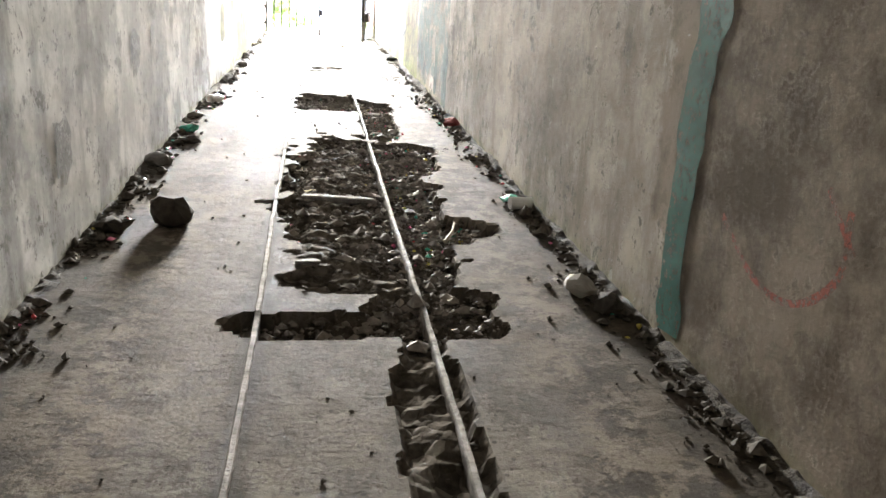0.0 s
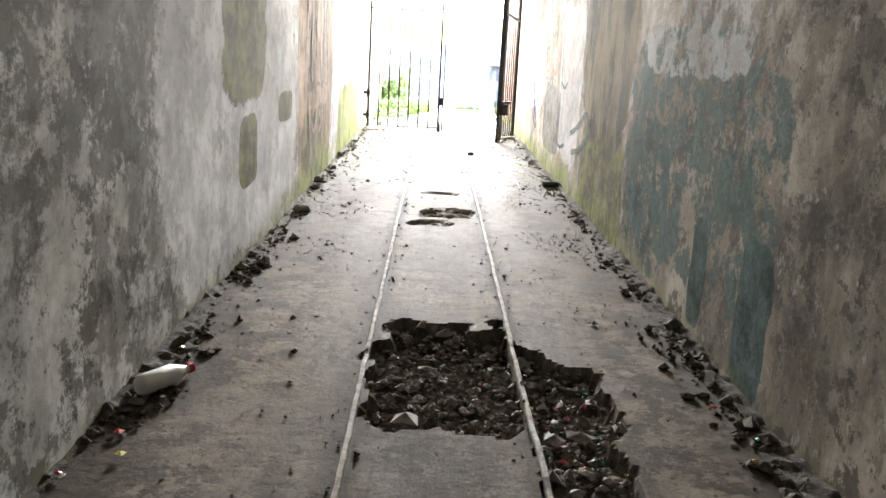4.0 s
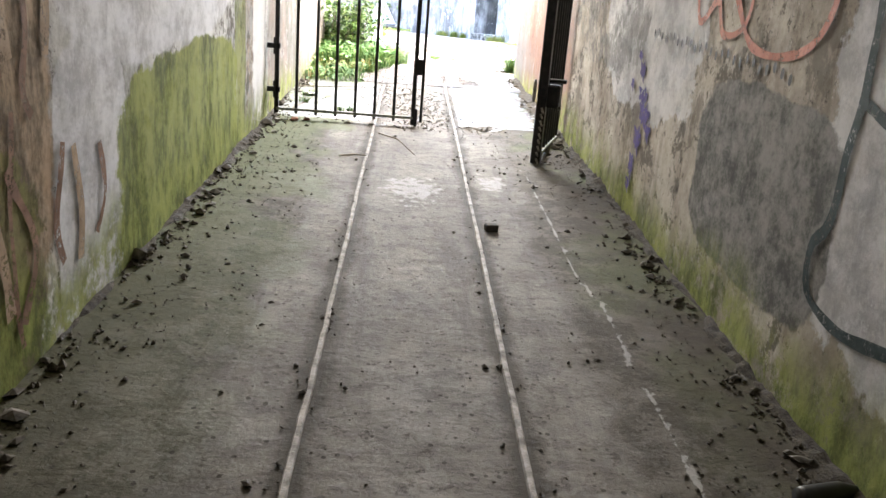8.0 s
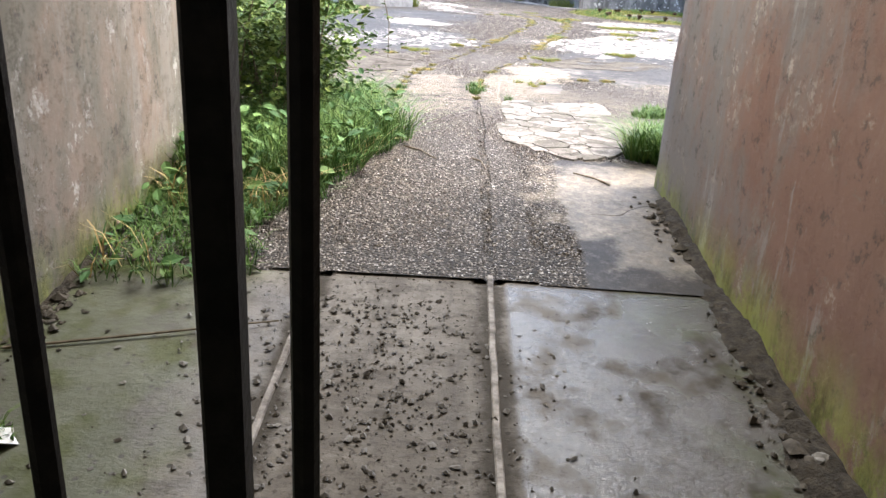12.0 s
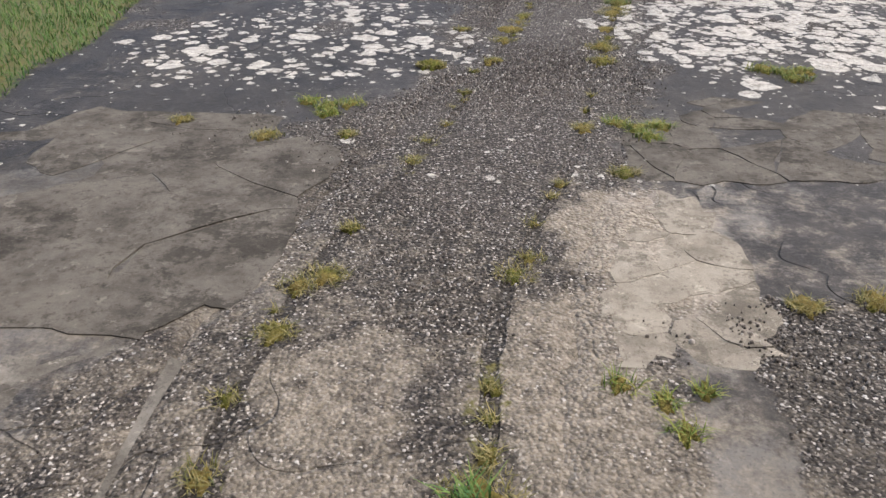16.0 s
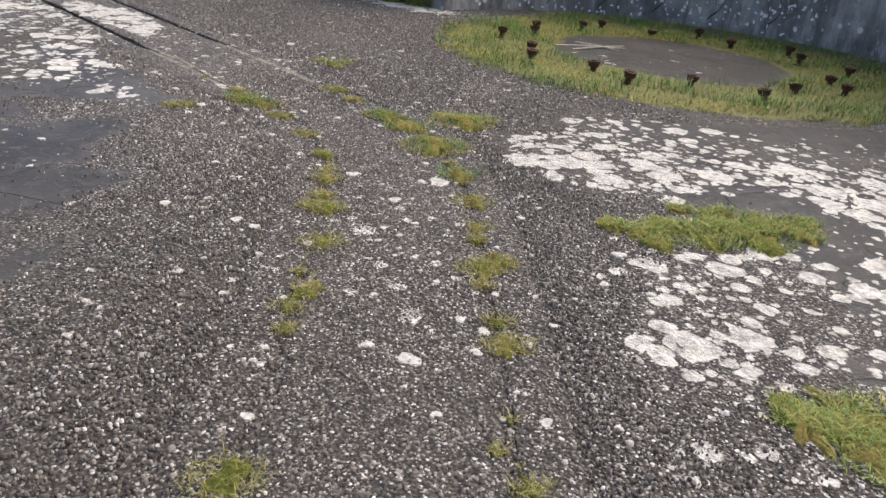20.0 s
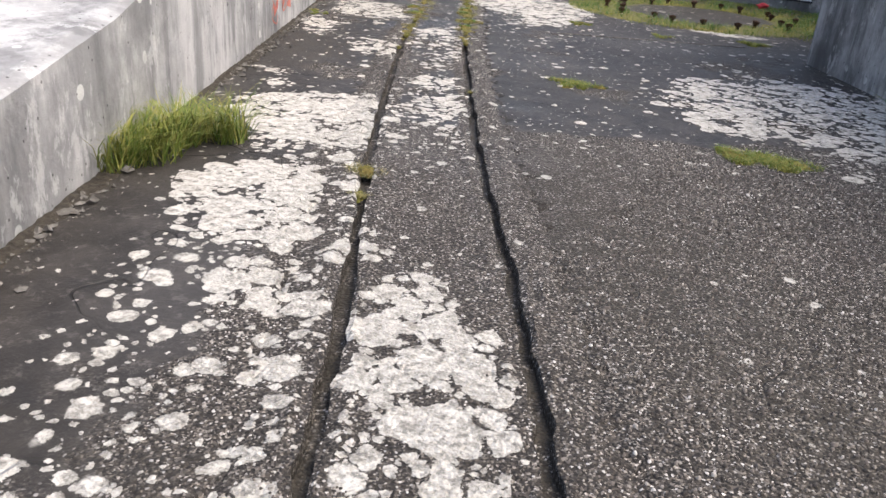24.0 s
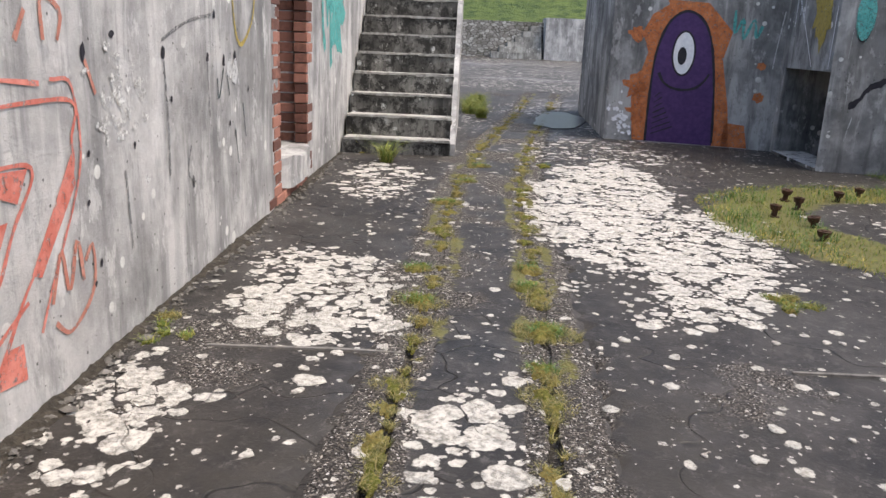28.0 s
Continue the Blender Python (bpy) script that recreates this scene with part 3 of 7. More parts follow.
    m = k.math("SUBTRACT", k.math("MULTIPLY", reach, k.math("MULTIPLY_ADD", k.noise(1.7, 6, 0.7, k.scaled((1, 1, 0.35))), 2.6, -0.35)), h)
    moss = k.math("MULTIPLY", k.step(m, -0.10, 0.16), k.step(k.noise(7, 8, 0.8), 0.36, 0.52))
    col = k.mix(k.math("MULTIPLY", moss, 0.9), col, lime)
    if not warm:
        col = patch(lime, -4.08, -2.42, -0.2, 0.62, 0.93, 0.8)
    k.bump(k.math("ADD", k.math("MULTIPLY", fine, 0.35), k.math("SUBTRACT", k.math("MULTIPLY", mid, 0.9), k.math("MULTIPLY", k.math("ADD", flake, chips), 0.25))), 0.55, 0.010)
    return k.done(col, 0.95, 0.0, 0.06)


def yard_wall_look(name, a, b, blotch, white=0.5):
    """Board-marked concrete with streaks, dark stains and lichen spots."""
    k = Look(name)
    mid, fine = k.noise(2.6, 7, 0.72), k.noise(34, 6, 0.75)
    drip = k.noise(2.6, 9, 0.75, k.scaled((1, 1, 0.4)))
    run = k.noise(5.5, 6, 0.65, k.scaled((1, 1, 0.10)))
    col = k.mix(k.step(k.noise(1.3, 5, 0.6), 0.36, 0.64), a, b)
    col = k.mix(k.math("MULTIPLY", k.step(mid, 0.40, 0.66), 0.4), col, tuple(min(0.7, v * 1.15) for v in b))
    col = k.mix(k.math("MULTIPLY", k.step(run, 0.50, 0.64), 0.6), col, blotch)
    col = k.mix(k.math("MULTIPLY", k.step(drip, 0.52, 0.62), 0.5), col, blotch)
    col = k.mix(k.math("MULTIPLY", k.step(run, 0.45, 0.36), 0.5), col, tuple(min(0.7, v * 1.3) for v in b))
    col = k.mix(k.math("MULTIPLY", k.step(k.noise(0.9, 6, 0.7, k.scaled((1, 1, 0.6))), 0.47, 0.60), 0.6), col, blotch)
    col = k.mix(k.math("MULTIPLY", k.step(k.noise(24, 8, 0.82), 0.57, 0.65), 0.3), col, tuple(v * 0.6 for v in blotch))
    col = k.mix(k.math("MULTIPLY", k.step(k.noise(5, 8, 0.75, k.scaled((1, 1, 0.5))), 0.56, 0.62), 0.5), col, tuple(min(0.7, v * 1.3) for v in b))
    c = k.cells(11)
    tone = k.n.new("ShaderNodeSeparateColor")
    k.l.new(c["Color"], tone.inputs[0])
    spot = k.math("MULTIPLY", k.step(k.math("SUBTRACT", k.math("MULTIPLY", tone.outputs[0], 0.42), c["Distance"]), 0.0, 0.05), k.math("GREATER_THAN", tone.outputs[1], 1.0 - white * 0.6))
    spot = k.math("MULTIPLY", spot, k.step(k.noise(1.6, 3), 0.45, 0.58))
    col = k.mix(spot, col, (0.62, 0.61, 0.57))
    pit = k.cells(16)
    hole = k.math("LESS_THAN", pit["Distance"], 0.09)
    col = k.mix(k.math("MULTIPLY", hole, 0.7), col, (0.03, 0.028, 0.025))
    boards = k.math("SINE", k.math("MULTIPLY", k.axes()[2], 31.0))
    k.bump(k.math("ADD", k.math("ADD", fine, mid), k.math("MULTIPLY", boards, 0.12)), 0.6, 0.01)
    if name == "step_concrete":
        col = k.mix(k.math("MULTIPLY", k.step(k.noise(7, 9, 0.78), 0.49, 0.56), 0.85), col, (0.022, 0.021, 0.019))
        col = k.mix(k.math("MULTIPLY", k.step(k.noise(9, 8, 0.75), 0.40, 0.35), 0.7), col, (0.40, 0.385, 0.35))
        # faces that point upward are paler, in ragged patches
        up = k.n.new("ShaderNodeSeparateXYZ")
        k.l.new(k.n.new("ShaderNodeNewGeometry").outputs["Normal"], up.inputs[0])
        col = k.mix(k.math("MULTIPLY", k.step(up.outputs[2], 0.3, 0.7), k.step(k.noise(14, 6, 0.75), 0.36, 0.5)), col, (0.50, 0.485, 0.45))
    return k.done(col, 0.92, 0.0, 0.12)


YARD = yard_look()
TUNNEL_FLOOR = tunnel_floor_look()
WALL_WEST, WALL_EAST = tunnel_wall_look("limewash_west", -1), tunnel_wall_look("limewash_east", 1)
CONCRETE = yard_wall_look("pale_concrete", (0.30, 0.29, 0.28), (0.48, 0.465, 0.445), (0.15, 0.147, 0.145), 0.4)
DARK_CONCRETE = yard_wall_look("dark_concrete", (0.17, 0.168, 0.164), (0.37, 0.362, 0.348), (0.085, 0.083, 0.08), 0.6)
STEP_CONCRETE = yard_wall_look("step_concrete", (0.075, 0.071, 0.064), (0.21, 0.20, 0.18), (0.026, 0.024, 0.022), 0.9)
PLASTER = plain("ceiling_plaster", (0.28, 0.26, 0.23), (0.42, 0.40, 0.37), 3.0)
IRON = plain("black_iron", (0.012, 0.012, 0.013), (0.03, 0.028, 0.026), 30, 0.5, 0.6)
# worn steel; the pale mottling puts broken highlights into the colour
RAIL_STEEL = plain("worn_rail_glints", (0.075, 0.064, 0.054), (0.40, 0.37, 0.335), 22, 0.8, 0.05, 0.6, 0.006)
MOSSY_IRON = plain("lichened_iron", (0.05, 0.055, 0.045), (0.30, 0.31, 0.27), 40, 0.8, 0.1)
RUST = plain("rusty_iron", (0.03, 0.018, 0.012), (0.10, 0.05, 0.028), 30, 0.85, 0.2)
BRICK = plain("red_brick", (0.13, 0.058, 0.042), (0.34, 0.155, 0.11), 9, 0.9, 0.0, 0.8, 0.008, 0.9)
STONE = plain("rubble_stone", (0.07, 0.062, 0.052), (0.20, 0.185, 0.165), 22, 0.9, 0.0, 0.5, 0.006, 0.5)
DARK_STONE = plain("dark_clod", (0.028, 0.024, 0.019), (0.075, 0.065, 0.052), 25, 0.95)
CHIP = plain("pale_chip", (0.15, 0.142, 0.13), (0.34, 0.325, 0.30), 9, 0.85, 0.0, 0.5, 0.005, 0.35)
def screed_look(name="worn_screed", a=(0.14, 0.13, 0.115), b=(0.31, 0.295, 0.27), spread=0.3):
    k = Look(name)
    tone = k.math("MULTIPLY_ADD", k.rand(), spread, k.math("SUBTRACT", k.noise(5, 8, 0.75), spread / 2))
    col = k.mix(k.step(tone, 0.3, 0.65), a, b)
    col = k.mix(k.math("MULTIPLY", k.step(k.noise(3.2, 9, 0.8), 0.51, 0.58), 0.7), col, tuple(v * 0.65 for v in a))
    col = k.mix(k.math("MULTIPLY", k.step(k.noise(26, 8, 0.85), 0.54, 0.6), 0.6), col, tuple(v * 0.55 for v in a))
    col = k.mix(k.math("MULTIPLY", k.step(k.noise(15, 8, 0.8), 0.43, 0.38), 0.6), col, tuple(v * 1.5 for v in b))
    k.bump(k.math("ADD", k.noise(40, 6, 0.8), k.noise(8, 6, 0.7)), 0.6, 0.008)
    return k.done(col, 0.9, 0.0, 0.12)


SLAB = screed_look()
# near-black colour that paints the shade inside openings
VOID = plain("opening_shade", (0.02, 0.02, 0.02), (0.045, 0.043, 0.04), 6, 0.95)
BARK = plain("twig_bark", (0.10, 0.075, 0.05), (0.24, 0.20, 0.15), 30, 0.9)
GRASS = leaf_look("grass_blades", (0.034, 0.095, 0.022), (0.085, 0.175, 0.04), (0.16, 0.23, 0.058))
MOSSY = leaf_look("mossy_turf", (0.075, 0.085, 0.022), (0.19, 0.17, 0.058), (0.35, 0.29, 0.125))
LEAVES = leaf_look("bramble_leaves", (0.03, 0.065, 0.014), (0.085, 0.15, 0.032), (0.20, 0.27, 0.065))
WEED = leaf_look("broad_weeds", (0.027, 0.08, 0.023), (0.065, 0.15, 0.043), (0.13, 0.225, 0.068))
HILL = plain("hill_grass", (0.03, 0.06, 0.012), (0.125, 0.165, 0.04), 2.2, 0.95, 0, 1.0, 0.2)
PAINT = {n: (plain("paint_" + n, a, b, 18, 0.6, 0, 0.2, 0.002) if n in ("purple", "black", "white") else worn_paint("paint_" + n, a, b, 0.32 if n in ("chalk", "faint_red", "weep") else 0.5)) for n, a, b in (
    ("purple", (0.045, 0.018, 0.085), (0.075, 0.032, 0.125)), ("orange", (0.36, 0.11, 0.04), (0.55, 0.20, 0.08)), ("black", (0.012, 0.01, 0.016), (0.03, 0.026, 0.03)),
    ("white", (0.62, 0.62, 0.64), (0.8, 0.8, 0.8)), ("red", (0.46, 0.12, 0.085), (0.62, 0.24, 0.19)), ("teal", (0.06, 0.27, 0.25), (0.14, 0.42, 0.38)),
    ("green", (0.022, 0.085, 0.066), (0.045, 0.14, 0.11)), ("violet", (0.05, 0.036, 0.15), (0.10, 0.075, 0.23)), ("pinkred", (0.36, 0.13, 0.09), (0.50, 0.24, 0.18)),
    ("chalk", (0.5, 0.49, 0.46), (0.68, 0.67, 0.64)), ("umber", (0.13, 0.075, 0.05), (0.26, 0.15, 0.10)), ("slate", (0.03, 0.045, 0.045), (0.07, 0.09, 0.09)), ("grey", (0.42, 0.42, 0.41), (0.58, 0.57, 0.55)), ("ochre", (0.30, 0.22, 0.05), (0.42, 0.33, 0.10)), ("tan", (0.26, 0.185, 0.12), (0.42, 0.31, 0.215)), ("weep", (0.10, 0.10, 0.102), (0.20, 0.198, 0.195)), ("faint_red", (0.30, 0.09, 0.065), (0.40, 0.15, 0.11)), ("faded_blue", (0.16, 0.22, 0.32), (0.30, 0.36, 0.44)))}
PLASTIC = {n: plain("plastic_" + n, c, tuple(min(1, v * 1.3 + 0.02) for v in c), 10, 0.35, 0, 0.1, 0.002) for n, c in (
    ("red", (0.5, 0.03, 0.04)), ("green", (0.03, 0.32, 0.22)), ("white", (0.65, 0.65, 0.63)), ("pink", (0.6, 0.12, 0.25)), ("yellow", (0.5, 0.42, 0.08)), ("black", (0.015, 0.015, 0.015)), ("amber", (0.45, 0.2, 0.03)))}


# ---- building helpers ----
def mesh_of(bm, name, material, smooth=False):
    me = bpy.data.meshes.new(name)
    bmesh.ops.recalc_face_normals(bm, faces=bm.faces)
    bm.to_mesh(me)
    bm.free()
    me.materials.append(material)
    if smooth:
        for f in me.polygons:
            f.use_smooth = True
    return me


def thing(name, label, category, group="", kind="", at=(0, 0, 0)):
    ob = new(name)
    ob.location = at
    return tagged(ob, label, category, group, kind)


def part(name, bm, material, parent=None, label="", smooth=False):
    ob = new(name, mesh_of(bm, name, material, smooth))
    ob.parent = parent
    return tagged(ob, label)


def box(bm, x0, y0, z0, x1, y1, z1, m=None, bevel=0.0):
    r = bmesh.ops.create_cube(bm, size=1)
    for v in r["verts"]:
        v.co = (x0 + (v.co.x + 0.5) * (x1 - x0), y0 + (v.co.y + 0.5) * (y1 - y0), z0 + (v.co.z + 0.5) * (z1 - z0))
    if bevel:
        es = list({e for v in r["verts"] for e in v.link_edges})
        r2 = bmesh.ops.bevel(bm, geom=es, offset=bevel, segments=1, affect="EDGES")
        if m:
            bmesh.ops.transform(bm, matrix=m, verts=list({v for f in r2["faces"] for v in f.verts} | {v for v in r["verts"] if v.is_valid}))
    elif m:
        bmesh.ops.transform(bm, matrix=m, verts=r["verts"])
    return bm


def rod(bm, a, b, r0, r1=None, sides=8):
    """A tapered rod from a to b."""
    a, b = Vector(a), Vector(b)
    m = Matrix.Translation((a + b) / 2) @ (b - a).to_track_quat("Z", "Y").to_matrix().to_4x4()
    bmesh.ops.create_cone(bm, cap_ends=True, segments=sides, radius1=r0, radius2=r0 if r1 is None else r1, depth=(b - a).length, matrix=m)
    return bm


def from_arrays(name, verts, faces, material, attrs=None, smooth=False):
    me = bpy.data.meshes.new(name)
    me.from_pydata([tuple(v) for v in verts], [], [tuple(int(i) for i in f) for f in faces])
    me.materials.append(material)
    for key, values in (attrs or {}).items():
        me.attributes.new(key, "FLOAT", "POINT").data.foreach_set("value", np.asarray(values, dtype=np.float32))
    if smooth:
        me.polygons.foreach_set("use_smooth", [True] * len(me.polygons))
    return new(name, me)


def prism(bm, outline, z0, z1):
    """A solid with the given plan outline; z0 and z1 may be functions of the plan point."""
    low = [bm.verts.new((p[0], p[1], z0(p) if callable(z0) else z0)) for p in outline]
    top = [bm.verts.new((p[0], p[1], z1(p) if callable(z1) else z1)) for p in outline]
    bm.faces.new(low[::-1])
    bm.faces.new(top)
    for i in range(len(low)):
        j = (i + 1) % len(low)
        bm.faces.new((low[i], low[j], top[j], top[i]))
    return bm


def blades(bases, height, width, lean, seed=1):
    """Arrays of bent grass blades."""
    r = np.random.default_rng(seed)
    n = len(bases)
    turn, h = r.uniform(0, 2 * np.pi, n), height * r.uniform(0.45, 1.25, n)
    d = np.stack([np.cos(turn), np.sin(turn), np.zeros(n)], 1)
    s = np.stack([-np.sin(turn), np.cos(turn), np.zeros(n)], 1) * (width * r.uniform(0.6, 1.3, n))[:, None] / 2
    bend = (lean * r.uniform(0.2, 1.4, n) * h)[:, None] * d
    up = np.array([0, 0, 1.0])
    mid, tip = bases + bend * 0.35 + up * (h * 0.6)[:, None], bases + bend + up * (h * r.uniform(0.75, 1, n))[:, None]
    verts = np.stack([bases - s, bases + s, mid + s * 0.8, mid - s * 0.8, tip], 1).reshape(-1, 3)
    faces = []
    for i in range(n):
        k = 5 * i
        faces += [(k, k + 1, k + 2, k + 3), (k + 3, k + 2, k + 4)]
    return verts, faces


def pebble_bm(size, seed, rough=0.35, flat=0.7):
    bm = bmesh.new()
    bmesh.ops.create_icosphere(bm, subdivisions=2, radius=1)
    for v in bm.verts:
        k = 1 + rough * noise.noise(v.co * 1.3 + Vector((seed * 3.1, 0, 0))) + 0.7 * rough * noise.noise(v.co * 2.6 + Vector((0, seed, 0))) + 0.35 * rough * noise.noise(v.co * 6.0 + Vector((0, 0, seed)))
        v.co = Vector((v.co.x * size[0] * k, v.co.y * size[1] * k, v.co.z * size[2] * k * flat))
    return bm


def scatter_stones(name, places, sizes, material, label, category, seed=3):
    """Many small angular stones joined into one mesh."""
    r = np.random.default_rng(seed)
    base = np.array([(1, 0, 0), (-1, 0, 0), (0, 1, 0), (0, -1, 0), (0, 0, 1), (0, 0, -1), (.7, .7, .3), (-.7, -.6, .4)], float)
    tris = [(0, 6, 4), (6, 2, 4), (2, 1, 4), (1, 7, 4), (7, 3, 4), (3, 0, 4), (0, 5, 6), (6, 5, 2), (2, 5, 1), (1, 5, 7), (7, 5, 3), (3, 5, 0)]
    verts, faces = [], []
    for p, s in zip(places, sizes):
        q = base * r.uniform(0.6, 1.25, (8, 1)) * (s * r.uniform(0.6, 1.3, 3))
        a = r.uniform(0, 6.28)
        c, si = math.cos(a), math.sin(a)
        q = np.stack([q[:, 0] * c - q[:, 1] * si, q[:, 0] * si + q[:, 1] * c, q[:, 2] * 0.7], 1) + np.array(p) + (0, 0, s * 0.3)
        k = len(verts)
        verts += q.tolist()
        faces += [(k + a0, k + b0, k + c0) for a0, b0, c0 in tris]
    return tagged(from_arrays(name, verts, faces, material), label, category, kind="stuff")


def ribbon(bm, points, width, to_world):
    """A flat stroke of paint along plan points of a wall; to_world maps (a, h) to the surface."""
    pts = [np.array(p, float) for p in points]
    left, right = [], []
    for i, p in enumerate(pts):
        t = pts[min(i + 1, len(pts) - 1)] - pts[max(i - 1, 0)]
        t /= max(1e-6, np.linalg.norm(t))
        w = width * (0.8 + 0.4 * noise.noise(Vector((p[0] * 9, p[1] * 9, 1)))) / 2
        s = np.array([-t[1], t[0]]) * w
        left.append(bm.verts.new(to_world(*(p + s))))
        right.append(bm.verts.new(to_world(*(p - s))))
    for i in range(len(pts) - 1):
        bm.faces.new((left[i], left[i + 1], right[i + 1], right[i]))


def curve_points(points, step=0.03):
    return [tuple(p) for p in spline(points, step)]


def fill(bm, points, to_world):
    """A flat area of paint."""
    vs = [bm.verts.new(to_world(*p)) for p in points]
    bm.faces.new(vs)


def oval(ca, ch, ra, rh, n=28, jag=0.0):
    return [(ca + ra * math.cos(t) * (1 + jag * noise.noise(Vector((math.cos(t) * 3, math.sin(t) * 3, ca)))), ch + rh * math.sin(t) * (1 + jag * noise.noise(Vector((math.cos(t) * 3, math.sin(t) * 3, ca)))))
            for t in (2 * math.pi * k / n for k in range(n))]


# ---- ground of the yard ----
JOINT = 0.1

def axis_points(lo, hi, step, far):
    core = np.arange(lo, hi + 1e-6, step)
    out = [3, 8, 20, 50, 120, 300]
    return np.concatenate([[lo - d for d in out[::-1]], core, [hi + d for d in out]]) if far else core


gx = np.unique(np.round(np.concatenate([axis_points(-9.9, 7.7, 0.1, True), [-1.1, 1.1]]), 4))
gy = np.unique(np.round(np.concatenate([[-300, -60, -12], [JOINT], np.arange(0.2, 31, 0.1), [32, 34, 37, 40, 44, 48, 52, 60, 80, 120, 300]]), 4))
XX, YY = np.meshgrid(gx, gy)
flat = np.stack([XX.ravel(), YY.ravel()], 1)
dist = track_distance(flat)
zz, aa = np.zeros(len(flat)), {"gravel": [], "lichen": [], "moss": [], "dirt": [], "pale": []}
for i, (px, py) in enumerate(flat):
    near = -10 < px < 8 and py < 31
    zz[i] = gz(px, max(py, JOINT)) + (0.006 * wobble(px, py, 1.1) if near else 0)
    if dist[i] < 0.36:
        zz[i] -= 0.09
    aa["gravel"].append(gravel_at(px, py, dist[i]) if near else 0.3)
    aa["lichen"].append(lichen_at(px, py) if near else 0.62)
    aa["moss"].append(moss_at(px, py) if near else 0.5 * (abs(px) > 60 or py > 60))
    aa["pale"].append(pale_at(px, py) if near else 0.0)
    aa["dirt"].append(max(0.0, 0.25 + wobble(px, py, 0.8, 2.0)) if near else 0.2)
nx, ny = len(gx), len(gy)
quads = []
for j in range(ny - 1):
    for i in range(nx - 1):
        if gy[j + 1] <= JOINT + 1e-6 and gx[i] >= -1.1001 and gx[i + 1] <= 1.1001:
            continue
        k = j * nx + i
        quads.append((k, k + 1, k + nx + 1, k + nx))
ground = from_arrays("ground", np.column_stack([flat, zz]), quads, YARD, aa, True)
tagged(ground, "weathered grey concrete yard with worn pebble surface and lichen", "ground", kind="structure")

# the bed of the old tramway: two narrow grooves in the concrete
CUT = [0.0, 0.05, 0.1, 0.15, 0.19, 0.216, 0.230, 0.234, 0.25, 0.266, 0.270, 0.286, 0.31, 0.34, 0.38, 0.43]
CUT = [-c for c in CUT[:0:-1]] + CUT
verts, faces, ta = [], [], {"gravel": [], "lichen": [], "moss": [], "dirt": [], "pale": []}
for i, (p, s) in enumerate(zip(LINE, SIDE)):
    open_cut = min(1.0, max(0.0, (p[1] - 12.2) / 0.3)) * min(1.0, max(0.0, (19.0 - p[1]) / 1.2))
    depth = 0.006 + 0.04 * open_cut
    for w in CUT:
        rag = 0.016 * wobble(i * 0.05, w * 3, 4.0) + 0.014 * wobble(i * 0.05, w, 14.0)
        q = p + s * (w + (rag if 0.2 < abs(w) < 0.3 else 0))
        cut = 0.232 < abs(w) < 0.268
        z = gz(q[0], q[1]) + 0.004 + 0.006 * wobble(q[0], q[1], 1.1) - (depth * (0.75 + 0.5 * abs(wobble(i * 0.05, w, 3.0))) if cut else 0)
        if 0.279 < abs(w) < 0.35 or 0.18 < abs(w) < 0.22:
            z += 0.016 * open_cut * max(0.0, wobble(i * 0.05, w * 9, 6.0) + 0.2)
        if abs(w) > 0.40:
            z -= 0.012
        verts.append((q[0], q[1], z))
        mortar = 0.62 if 11.35 < p[1] < 12.5 and 0.215 < abs(w) < 0.285 else 0.0
        ta["pale"].append(max(mortar * (1 - open_cut), 0.0 if cut else pale_at(q[0], q[1])))
        ta["gravel"].append(gravel_at(q[0], q[1], abs(w)))
        ta["lichen"].append(0.0 if cut else lichen_at(q[0], q[1]))
        ta["moss"].append(0.5 * max(0.0, 0.9 * wobble(q[0], q[1], 2.2, 3.0) + 0.15) * (1 - open_cut) if 0.2 < abs(w) < 0.3 and q[1] > 2.8 else (max(0.0, 0.9 * wobble(q[0], q[1], 2.6, 3.0) + 0.3) if q[1] > 18.5 and 0.13 < abs(w) < 0.36 else 0.0))
        ta["dirt"].append((0.35 + 0.65 * open_cut if cut else 0.2) * (1 - mortar))
m = len(CUT)
for i in range(len(LINE) - 1):
    for j in range(m - 1):
        k = i * m + j
        faces.append((k, k + 1, k + m + 1, k + m))
tagged(from_arrays("track_bed", verts, faces, YARD, ta, False), "worn concrete strip with two narrow tramway grooves", "track", kind="structure")

# ---- tunnel ----
HOLES = [(0.04, -12.84, 0.36, 0.09, 0.07), (0.14, -11.25, 0.37, 1.24, 0.055), (0.06, -8.62, 0.30, 0.42, 0.085), (0.37, -8.85, 0.15, 0.27, 0.06), (0.36, -9.5, 0.12, 0.55, 0.04), (0.2, -13.4, 0.09, 0.5, 0.03),
         (0.05, -6.2, 0.18, 0.13, 0.016), (-0.06, -6.5, 0.12, 0.06, 0.014), (0.0, -5.56, 0.14, 0.035, 0.02), (0.43, -1.47, 0.14, 0.07, 0.010), (0.22, -11.9, 0.42, 0.22, 0.06), (0.10, -12.45, 0.30, 0.14, 0.03), (0.3, -12.75, 0.2, 0.2, 0.05), (0.46, -10.45, 0.14, 0.3, 0.05)]


def hole_at(x, y):
    best, deep = 0.0, 0.0
    for cx, cy, a, b, d in HOLES:
        e = (abs((x - cx) / a) ** 3 + abs((y - cy) / b) ** 3) ** (1 / 3) + 0.30 * wobble(x, y, 4.5, 1.0) + 0.22 * wobble(x, y, 12.0, 6.0) + 0.04 * wobble(x, y, 31.0, 7.0)
        k = min(1.0, max(0.0, (1.0 - e) / 0.05))
        if k > 0:
            best, deep = max(best, k), max(deep, d * k)
    return best, deep


